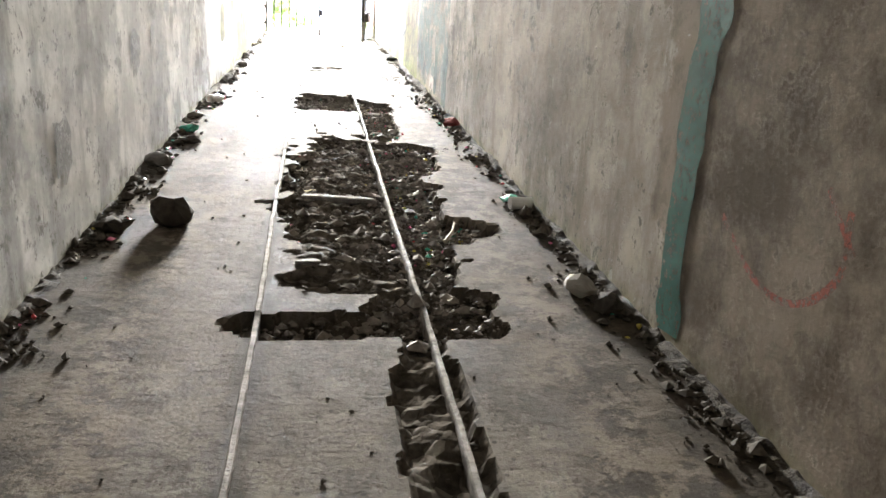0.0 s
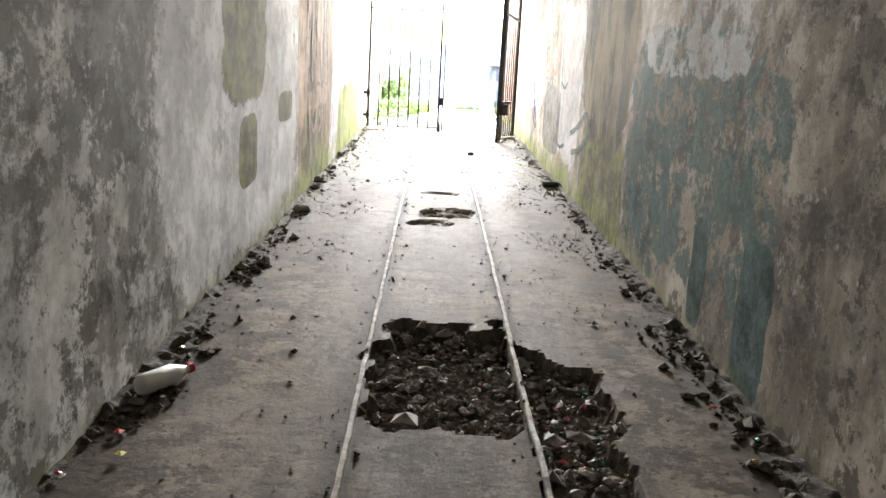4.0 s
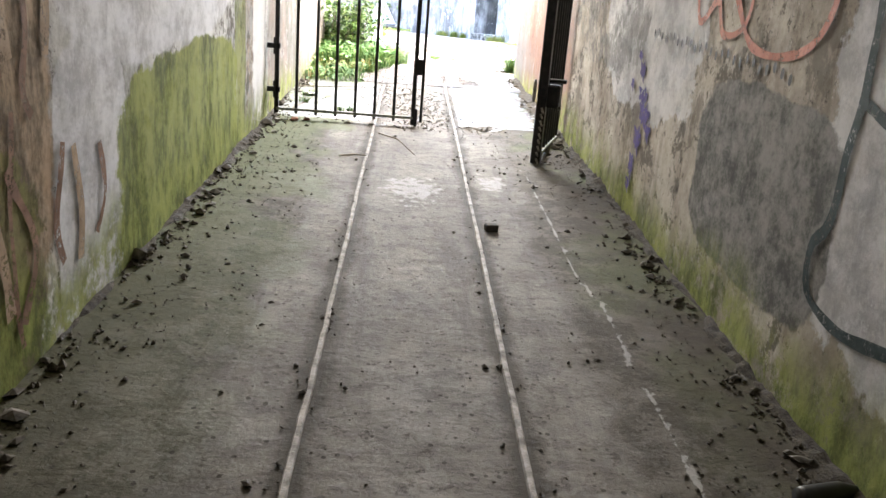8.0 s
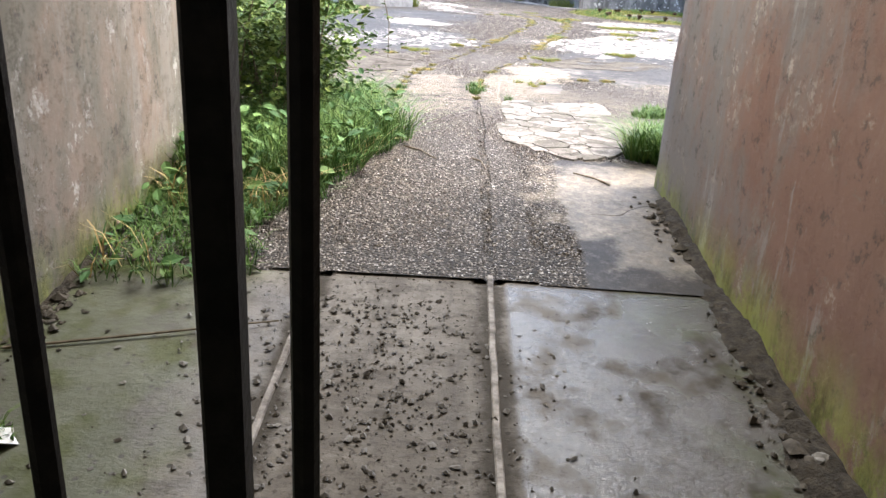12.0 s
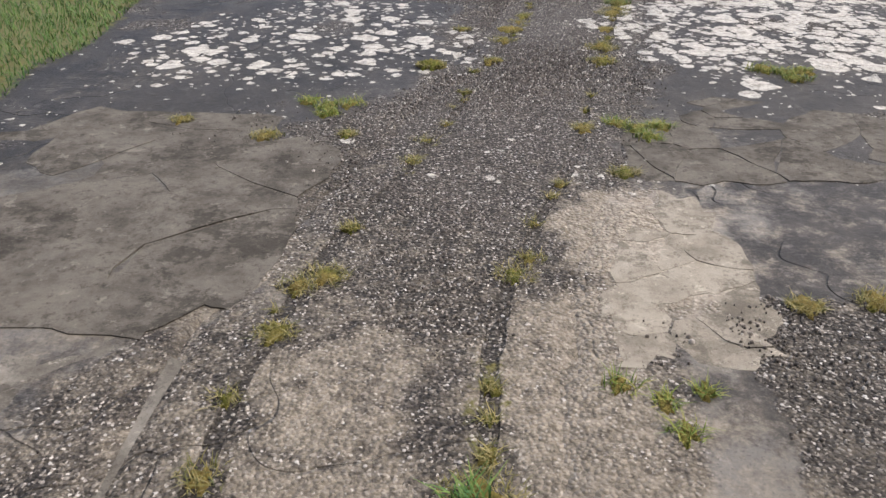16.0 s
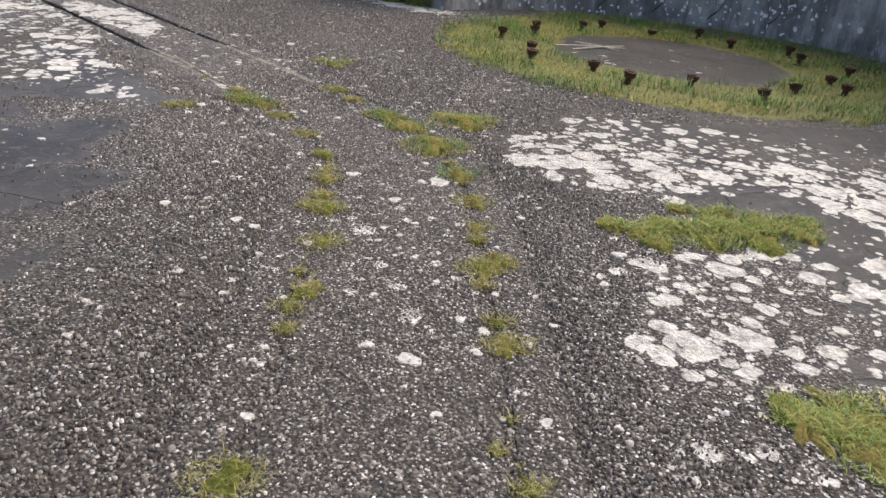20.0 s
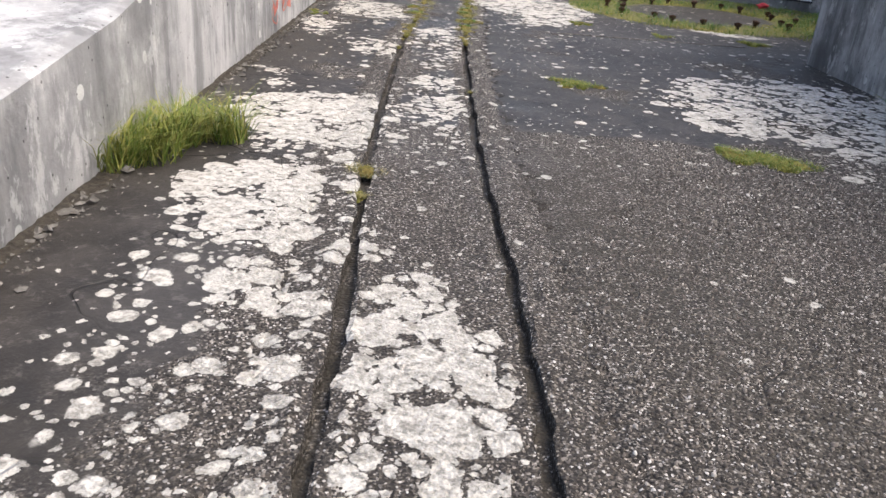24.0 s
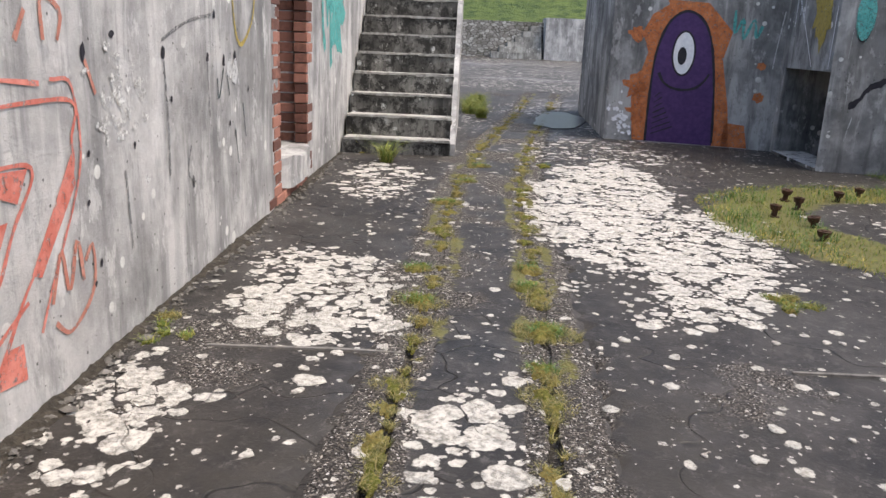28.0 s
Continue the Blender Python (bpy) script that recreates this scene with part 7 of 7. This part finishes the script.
def cushion_look():
    k = Look("moss_cushion")
    col = k.mix(k.step(k.noise(4, 4, 0.6), 0.4, 0.6), (0.10, 0.115, 0.022), (0.20, 0.15, 0.05))
    col = k.mix(k.math("MULTIPLY", k.step(k.noise(60, 5, 0.75), 0.45, 0.65), 0.7), col, (0.33, 0.29, 0.09))
    col = k.mix(k.math("MULTIPLY", k.step(k.noise(110, 4, 0.75), 0.56, 0.66), 0.8), col, (0.03, 0.028, 0.012))
    k.bump(k.noise(130, 5, 0.8), 1.0, 0.012)
    return k.done(col, 0.95, 0.0, 0.05)


def cushions(name, label, tufts, material, high=0.22):
    """Low uneven mounds of moss, longer along the groove than across it."""
    verts, faces = [], []
    for x, y, rad in tufts:
        t = TANG[int(np.argmin(np.abs(LINE - (x, y)).sum(1)))]
        k, turns = len(verts), 20
        for ring, lift in ((1.0, -0.006), (0.8, 0.45), (0.45, 0.85)):
            for j in range(turns):
                a = 2 * math.pi * j / turns
                w = ring * rad * (0.72 + 0.7 * wobble(x * 7 + math.cos(a), y * 7 + math.sin(a), 1.5, 2.0) + 0.5 * wobble(x * 9 + math.cos(a), y * 9 + math.sin(a), 4.0, 3.0))
                c, s = math.cos(a) * w * 1.3, math.sin(a) * w * 0.75
                px, py = x + t[0] * c - t[1] * s, y + t[1] * c + t[0] * s
                verts.append((px, py, gz(px, py) + 0.002 + (lift * rad * high * (1 + 0.5 * wobble(px, py, 26.0, 1.0)) if lift > 0 else lift)))
        verts.append((x, y, gz(x, y) + rad * high))
        for r in range(2):
            for j in range(turns):
                n = (j + 1) % turns
                faces.append((k + r * turns + j, k + r * turns + n, k + (r + 1) * turns + n, k + (r + 1) * turns + j))
        faces += [(k + 2 * turns + j, k + 2 * turns + (j + 1) % turns, k + 3 * turns) for j in range(turns)]
    return tagged(from_arrays(name, verts, faces, material, None, True), label, "moss", kind="stuff")


CUSHION = cushion_look()
cushions("moss_cushions", "ochre and olive moss cushions filling the old grooves", moss_tufts, CUSHION)
turf("moss_tufts", "yellow-green mossy tufts growing along the old grooves", [(x, y, z + 0.004) for x, y, z in tuft_points(moss_tufts, 30000, 4)], 0.019, 0.0026, 1.7, MOSSY, 31)
turf("groove_grass", "fine green grass rising from the moss cushions", [(x, y, z + 0.006) for x, y, z in tuft_points([(x, y, r * 0.8) for x, y, r in EAST_CUSHIONS + WEST_CUSHIONS[:8] + FAR_CUSHIONS if r > 0.08], 5200, 24)], 0.038, 0.0026, 1.5, GRASS, 45)
big_tufts = [(1.88, 10.81, 0.10), (2.21, 9.5, 0.11), (2.4, 9.52, 0.12), (2.6, 9.51, 0.13), (2.8, 9.56, 0.10), (2.21, 8.42, 0.14), (2.54, 9.66, 0.08), (2.2, 8.48, 0.06), (2.15, 7.74, 0.05), (3.32, 8.08, 0.12), (1.73, 5.86, 0.09), (1.32, 12.0, 0.07),
             (-1.26, 16.86, 0.10), (-1.16, 16.9, 0.08), (-1.48, 19.88, 0.07), (-0.68, 20.31, 0.10), (-2.38, 19.9, 0.07), (0.06, 15.91, 0.12), (0.25, 15.95, 0.12), (0.24, 3.27, 0.05), (0.25, 3.11, 0.06), (0.24, 3.0, 0.05), (1.25, 2.55, 0.12), (1.32, 2.7, 0.1), (1.2, 2.15, 0.06),
             (-4.29, 17.92, 0.05), (-0.23, 3.01, 0.05), (-0.26, 2.66, 0.05), (0.64, 3.55, 0.05), (0.44, 2.78, 0.03), (-0.49, -1.25, 0.035), (-0.43, -1.22, 0.04), (-0.76, -0.99, 0.04), (-0.76, -0.72, 0.05), (-0.46, 3.05, 0.06), (-0.3, 5.3, 0.08), (0.9, 5.1, 0.08)]
MAT = leaf_look("low_turf", (0.07, 0.12, 0.018), (0.17, 0.215, 0.04), (0.32, 0.28, 0.08))
turf("grass_tufts", "low yellow-green turf in cracks of the yard", tuft_points([(x + dx, y + dy, r * 0.7) for x, y, r in big_tufts if y > 3.3 for dx, dy in ((0, 0), (0.09, 0.03), (-0.08, 0.05), (0.02, -0.09))], 16000, 5), 0.03, 0.003, 1.5, MAT, 32)
cushions("turf_cushions", "flat mossy turf spreading over the concrete", [(x + dx, y + dy, r * 0.75) for x, y, r in big_tufts if y > 3.3 for dx, dy in ((0, 0), (0.09, 0.03), (-0.08, 0.05), (0.02, -0.09))], CUSHION, 0.14)
turf("mouth_tufts", "small dark green grass tufts near the tunnel mouth", tuft_points([q for q in big_tufts if q[1] <= 3.3], 11000, 15), 0.05, 0.004, 1.1, GRASS, 42)
turf("corner_grass", "long fresh green grass beside the tunnel mouth", tuft_points([(1.0, 1.45, 0.13), (1.08, 1.58, 0.12), (1.12, 1.35, 0.1)], 9000, 16), 0.17, 0.005, 1.3, GRASS, 43)
# thick tufts at walls
wall_tufts = [(-2.02, 13.78, 0.16), (-1.98, 13.95, 0.14), (-2.0, 14.17, 0.14), (-1.92, 14.35, 0.12), (-6.85, 22.4, 0.1), (-8.35, 27.05, 0.12), (-8.55, 27.45, 0.15), (-8.8, 27.9, 0.16), (-9.0, 28.3, 0.18), (-9.2, 28.7, 0.15), (-8.7, 27.7, 0.14), (-6.25, 21.95, 0.08), (-6.35, 22.1, 0.07), (-7.9, 26.6, 0.12), (2.35, 14.95, 0.12), (2.1, 15.1, 0.1), (1.2, 17.1, 0.16), (0.9, 17.6, 0.16), (1.45, 16.7, 0.12), (-0.8, 12.0, 0.15)]
turf("wall_grass", "long green grass growing against the walls", tuft_points(wall_tufts, 7500, 6), 0.19, 0.005, 1.3, MAT, 33)
ring = []
for centre, wide, clear in ((PIT_A, 1.85, 2.25), (PIT_B, 1.68, 2.55)):
    for k in range(34000):
        a, r = rg.uniform(0, 2 * np.pi), math.sqrt(rg.uniform(0.75 ** 2, clear ** 2))
        x, y = centre.x + r * math.cos(a), centre.y + r * math.sin(a)
        behind = (x - centre.x) * N.x + (y - centre.y) * N.y
        edge = wide + 0.15 * wobble(x, y, 2.0, 9.0) if behind < 0.6 else clear
        if r < edge and r > 0.9 + 0.12 * wobble(x, y, 2.5, 1.0):
            ring.append((x, y, gz(x, y) - 0.004))
turf("pit_grass", "yellow-green grass filling the ring of the gun pit", ring, 0.036, 0.0035, 1.5, MAT, 34)
turf("pit_straw", "dry yellow moss among the pit grass", [p for p in ring if wobble(p[0], p[1], 1.9, 8.0) > 0.1][::2], 0.03, 0.004, 1.8, leaf_look("yellow_moss", (0.30, 0.24, 0.04), (0.42, 0.33, 0.07), (0.5, 0.4, 0.13)), 44)
turf("pit_grass_green", "green grass clumps at the back of the gun pit", [p for p in ring if wobble(p[0], p[1], 2.6, 5.0) > 0.08][::2], 0.085, 0.0035, 1.2, GRASS, 35)
lawn = []
while len(lawn) < 52000:
    x, y = -1.5 - abs(rg.normal(0, 1.6)), rg.uniform(3.4, 12)
    if moss_at(x, y) > 0.3 and x > -6:
        lawn.append((x, y, gz(x, y) - 0.004))
turf("lawn", "short green lawn beside the concrete yard", lawn, 0.045, 0.004, 1.4, GRASS, 36)
# rank grass at the tunnel mouth
rank = []
while len(rank) < 9500:
    x, y = rg.uniform(-0.92, -0.05), rg.uniform(-0.05, 2.3)
    limit = -0.12 - 0.30 * abs(y - 1.5) ** 1.2 if y > 0.25 else -0.45
    if x < limit + 0.09 * wobble(x, y, 5.0) and rg.uniform() < 0.25 + 1.5 * max(0.0, y + 0.02 * x):
        rank.append((x, y, gz(x, y) - 0.004))
turf("rank_grass", "rank green grass and weeds beside the tunnel mouth", [p for p in rank if p[1] > 0.75], 0.19, 0.005, 1.3, GRASS, 37)
turf("short_grass", "short fresh grass at the edge of the wet floor", [p for p in rank if p[1] <= 0.75], 0.085, 0.004, 1.4, GRASS, 47)
dead = [(x, y, z) for x, y, z in rank if wobble(x, y, 3.0, 4.0) > 0.18][:500]
turf("dead_grass", "dry straw-coloured grass in the verge", dead, 0.14, 0.005, 1.4, leaf_look("straw", (0.30, 0.20, 0.08), (0.42, 0.30, 0.13), (0.5, 0.4, 0.2)), 38)

# ---- bramble bush ----
bush = thing("bramble_bush", "leafy green bramble bush leaning out over the verge", "bush", at=(-0.75, 1.55, 0))
rs = random.Random(12)
stems, leaf_places = [], []
for k in range(72):
    a = rs.uniform(-2.0, 1.6)
    y0 = rs.uniform(1.42, 2.3)
    reach, high = rs.uniform(0.12, 0.42), rs.uniform(0.3, 0.95) * max(0.3, min(1.0, (2.35 - y0) / 0.8))
    base = Vector((rs.uniform(-1.15, -0.55), y0, 0))
    pts = [base + Vector((math.cos(a) * reach * t, math.sin(a) * reach * t, high * math.sin(min(1.0, t * 1.15) * 1.75))) for t in np.linspace(0, 1, 8)]
    stems.append(pts)
    for p, q in zip(pts[1:], pts[2:]):
        for j in range(4):
            node = p.lerp(q, rs.random()) + Vector((rs.gauss(0, 0.06), rs.gauss(0, 0.06), rs.gauss(0, 0.05)))
            size = rs.uniform(0.012, 0.028)
            for i in range(rs.choice((3, 3, 4, 5))):
                leaf_places.append((node + Vector((rs.gauss(0, 0.016), rs.gauss(0, 0.016), rs.gauss(0, 0.010))), size * rs.uniform(0.7, 1.1)))
long_stem = [Vector((-0.8, 1.7, 0.5)), Vector((-0.5, 1.65, 0.78)), Vector((-0.32, 1.6, 0.78)), Vector((-0.24, 1.6, 0.67)), Vector((-0.2, 1.6, 0.52)), Vector((-0.2, 1.6, 0.36))]
stems.append(long_stem)
for p, q in zip(long_stem, long_stem[1:]):
    for j in range(5):
        leaf_places.append((p.lerp(q, rs.random()) + Vector((rs.gauss(0, 0.03), rs.gauss(0, 0.03), rs.gauss(0, 0.03))), rs.uniform(0.012, 0.022)))
for pts in stems:
    bm = bmesh.new()
    for i, (p, q) in enumerate(zip(pts, pts[1:])):
        rod(bm, p, q, 0.0038 * (1 - i / 9), 0.0038 * (1 - (i + 1) / 9), 5)
    ob = part("stem", bm, BARK, bush)
    ob.matrix_parent_inverse = Matrix.Translation(-bush.location)
verts, faces = [], []
for c, size in leaf_places:
    if c.x < -0.95 and c.y < 1.3 or c.y < 1.22 and c.z > 0.3:
        continue
    for turn in (rs.uniform(0, 6.28), rs.uniform(0, 6.28)):
        m = Euler((rs.uniform(-0.7, 0.7), rs.uniform(-0.7, 0.7), turn)).to_matrix()
        k = len(verts)
        for x, y, z in ((0, 0, 0), (0.5, 0.42, 0.12), (1.15, 0.38, 0.05), (1.75, 0, -0.15), (1.15, -0.38, 0.05), (0.5, -0.42, 0.12), (0.9, 0, -0.03)):
            v = c + m @ (Vector((x, y, z)) * size)
            verts.append((v.x, v.y, max(v.z, gz(v.x, v.y) + 0.01)))
        faces += [(k, k + 5, k + 6), (k + 5, k + 4, k + 6), (k + 4, k + 3, k + 6), (k, k + 6, k + 1), (k + 1, k + 6, k + 2), (k + 2, k + 6, k + 3)]
ob = from_arrays("leaves", verts, faces, LEAVES)
ob.parent = bush
ob.matrix_parent_inverse = Matrix.Translation(-bush.location)
# low broad weeds in the verge
verts, faces = [], []
for k0 in range(850):
    x, y, z = rank[rs.randrange(len(rank))]
    c = Vector((x, y, z + rs.uniform(0.05, 0.2) * min(1.0, max(0.25, y))))
    m = Euler((rs.uniform(-0.6, 0.6), rs.uniform(-0.6, 0.6), rs.uniform(0, 6.28))).to_matrix()
    size, k = rs.uniform(0.016, 0.042), len(verts)
    for px, py, pz in ((0, 0, 0), (0.5, 0.42, 0.12), (1.15, 0.38, 0.05), (1.75, 0, -0.15), (1.15, -0.38, 0.05), (0.5, -0.42, 0.12), (0.9, 0, -0.03)):
        verts.append(tuple(c + m @ (Vector((px, py, pz)) * size)))
    faces += [(k, k + 5, k + 6), (k + 5, k + 4, k + 6), (k + 4, k + 3, k + 6), (k, k + 6, k + 1), (k + 1, k + 6, k + 2), (k + 2, k + 6, k + 3)]
tagged(from_arrays("weeds", verts, faces, WEED), "broad-leaved green weeds among the verge grass", "weeds", kind="stuff")

# dark soil along the foot of the yard wall
verts = []
us, cs = np.arange(10.5, 22.5, 0.03), np.linspace(0, 1, 7)
for u in us:
    wide = max(0.03, 0.10 + 0.07 * wobble(u, 2, 1.3, 19.0) + 0.05 * wobble(u, 2, 5.0, 20.0))
    for c in cs:
        p = yard(u, FACE - 0.03 + wide * c)
        verts.append((p.x, p.y, -0.014 + (1 - c) ** 0.8 * 0.035 + (0.014 * wobble(p.x, p.y, 21.0, 3.0) + 0.01 * wobble(p.x, p.y, 45.0, 5.0)) * (1 - c * 0.5)))
tagged(from_arrays("wall_foot_soil", verts, [(j * 7 + i, j * 7 + i + 1, (j + 1) * 7 + i + 1, (j + 1) * 7 + i) for j in range(len(us) - 1) for i in range(6)], SOIL), "dark soil gathered along the foot of the yard wall", "soil", kind="stuff")

# loose stones along the foot of the yard wall
places, sizes = [], []
for k in range(1500):
    u = rg.uniform(10.6, 22.1)
    p = yard(u, FACE + 0.02 + abs(rg.normal(0, 0.05)))
    places.append((p.x, p.y, gz(p.x, p.y)))
    sizes.append(min(0.03, rg.lognormal(-4.95, 0.55)))
scatter_stones("wall_foot_grit", places, sizes, STONE, "grit and small stones along the yard wall", "grit", 12)
# pebbles standing proud where the cement skin has worn away
def pebble_look():
    k = Look("yard_pebbles")
    r = k.n.new("ShaderNodeNewGeometry").outputs["Random Per Island"]
    col = k.ramp(r, (0.0, (0.032, 0.026, 0.022)), (0.4, (0.08, 0.067, 0.056)), (0.7, (0.145, 0.122, 0.103)), (0.88, (0.25, 0.22, 0.187)), (0.97, (0.42, 0.385, 0.34)), (1.0, (0.60, 0.57, 0.52)))
    return k.done(col, 0.7, 0.0, 0.4)


want = 120000
i = rg.integers(0, int(13.4 / 0.05), want * 3)
cand = LINE[i] + SIDE[i] * (rg.normal(0, 0.55, len(i)))[:, None] + TANG[i] * rg.uniform(-0.05, 0.05, len(i))[:, None]
side = rg.uniform(0, 1, (want, 2)) * (3.4, 6.2) + (-0.2, 9.6)
cand = np.concatenate([cand, side])
cand = cand[(cand[:, 1] > 0.3) & (cand[:, 0] > -2.2)]
away = track_distance(cand)
cell = np.clip(np.searchsorted(gy, cand[:, 1] - 0.05), 0, ny - 1) * nx + np.clip(np.searchsorted(gx, cand[:, 0] - 0.05), 0, nx - 1)
field = {key: np.array(values)[cell] for key, values in aa.items()}
kept = cand[((np.abs(away - 0.25) > 0.035) | (rg.uniform(0, 1, len(cand)) < 0.45) & (cand[:, 1] < 11.2)) & (rg.uniform(0.35, 1.0, len(cand)) < field["gravel"]) & (field["lichen"] < 0.62) & (field["pale"] < rg.uniform(0.15, 0.5, len(cand))) & (field["moss"] < 0.3)]
kept = kept[rg.permutation(len(kept))[:want]]
n = len(kept)
wide = np.minimum(0.0085, rg.lognormal(-5.78, 0.38, n))
ang = np.linspace(0, 2 * np.pi, 5, endpoint=False)[None, :] + rg.uniform(0, 6.28, n)[:, None]
rad = wide[:, None] * rg.uniform(0.65, 1.2, (n, 5))
base = np.array([gz(x, y) for x, y in kept]) + 0.005
low = np.stack([kept[:, :1] + rad * np.cos(ang), kept[:, 1:] + rad * np.sin(ang), np.repeat((base - 0.004)[:, None], 5, 1)], 2)
mid = np.stack([kept[:, :1] + 0.75 * rad * np.cos(ang), kept[:, 1:] + 0.75 * rad * np.sin(ang), np.repeat((base + wide * 0.32)[:, None], 5, 1)], 2)
top = np.stack([kept[:, 0], kept[:, 1], base + wide * rg.uniform(0.4, 0.7, n)], 1)[:, None]
verts = np.concatenate([low, mid, top], 1).reshape(-1, 3)
one = [(j, (j + 1) % 5, 5 + (j + 1) % 5) for j in range(5)] + [(j, 5 + (j + 1) % 5, 5 + j) for j in range(5)] + [(5 + j, 5 + (j + 1) % 5, 10) for j in range(5)]
faces = (np.array(one)[None] + 11 * np.arange(n)[:, None, None]).reshape(-1, 3)
me = bpy.data.meshes.new("yard_pebbles")
me.vertices.add(len(verts))
me.vertices.foreach_set("co", verts.ravel())
me.loops.add(faces.size)
me.loops.foreach_set("vertex_index", faces.ravel())
me.polygons.add(len(faces))
me.polygons.foreach_set("loop_start", np.arange(0, faces.size, 3))
me.update(calc_edges=True)
me.materials.append(pebble_look())
tagged(new("yard_pebbles", me), "rounded pebbles bared by the worn concrete of the yard", "pebbles", kind="stuff")

# single lichen rosettes scattered over the worn concrete
def rosette_look():
    k = Look("lichen_crust")
    col = k.mix(k.step(k.noise(45, 7, 0.8), 0.36, 0.6), (0.27, 0.25, 0.22), (0.52, 0.495, 0.44))
    k.bump(k.noise(120, 5, 0.75), 0.7, 0.004)
    return k.done(col, 0.95, 0.0, 0.05)


spots = []
for k in range(230):
    i = rg.integers(170, 260)
    q = LINE[i] + SIDE[i] * rg.normal(0.1, 0.42)
    spots.append((q[0], q[1], rg.lognormal(-4.45, 0.4)))
for k in range(240):
    p = yard(rg.uniform(14.2, 20.5), rg.uniform(5.6, 9.6))
    spots.append((p.x, p.y, rg.lognormal(-4.35, 0.45)))
verts, faces = [], []
for x, y, r in spots:
    k, turns, lobes = len(verts), 16, rg.uniform(0, 6.28, 3)
    for ring, lift in ((1.0, 0.002), (0.9, 0.0065)):
        for j in range(turns):
            a = 2 * math.pi * j / turns
            w = ring * min(0.05, r) * (1 + 0.16 * math.sin(2 * a + lobes[0]) + 0.12 * math.sin(3 * a + lobes[1]) + 0.09 * math.sin(7 * a + lobes[2]))
            verts.append((x + w * math.cos(a), y + w * math.sin(a), gz(x, y) + lift + 0.006 * wobble(x, y, 1.1)))
    verts.append((x, y, gz(x, y) + 0.0075 + 0.006 * wobble(x, y, 1.1)))
    faces += [(k + j, k + (j + 1) % turns, k + turns + (j + 1) % turns, k + turns + j) for j in range(turns)]
    faces += [(k + turns + j, k + turns + (j + 1) % turns, k + 2 * turns) for j in range(turns)]
tagged(from_arrays("lichen_rosettes", verts, faces, rosette_look()), "pale round lichen rosettes on the dark concrete", "lichen", kind="stuff")
for n0, n1 in ((5.75, 6.42), (7.9, 9.7)):
    bm = bmesh.new()
    for a, b in zip(np.arange(n0, n1, 0.12), np.arange(n0 + 0.12, n1 + 0.12, 0.12)):
        w = [0.008 + 0.007 * wobble(v, 3.0, 5.0) for v in (a, b)]
        c = [17.48 + 0.02 * wobble(v, 1.0, 2.0) for v in (a, b)]
        prism(bm, [yard(c[0] - w[0], a), yard(c[1] - w[1], b), yard(c[1] + w[1], b), yard(c[0] + w[0], a)], -0.01, 0.009)
    tagged(part("slab_joint", bm, STONE), "pale mortar joint between two concrete slabs", "joint", kind="structure")

# puddle on the path beyond the steps
wet_look = Look("puddle_water")
wet_look.bump(wet_look.noise(9, 3), 0.35, 0.02)
wet_look.done((0.05, 0.05, 0.05), 0.28, 0.0, 0.6)
bm = bmesh.new()
ring_low = [(-6.9 + 0.42 * math.cos(a) * (1 + 0.3 * noise.noise(Vector((math.cos(a) * 2, math.sin(a) * 2, 5)))) - 0.5 * math.sin(a), 27.3 + 1.25 * math.sin(a) * (1 + 0.2 * noise.noise(Vector((math.cos(a) * 2, math.sin(a) * 2, 9))))) for a in np.linspace(0, 2 * math.pi, 30, endpoint=False)]
prism(bm, ring_low, lambda p: gz(*p) + 0.004, lambda p: gz(*p) + 0.013)
tagged(part("puddle", bm, wet_look.mat), "shallow rain puddle lying on the concrete path", "puddle", kind="structure")
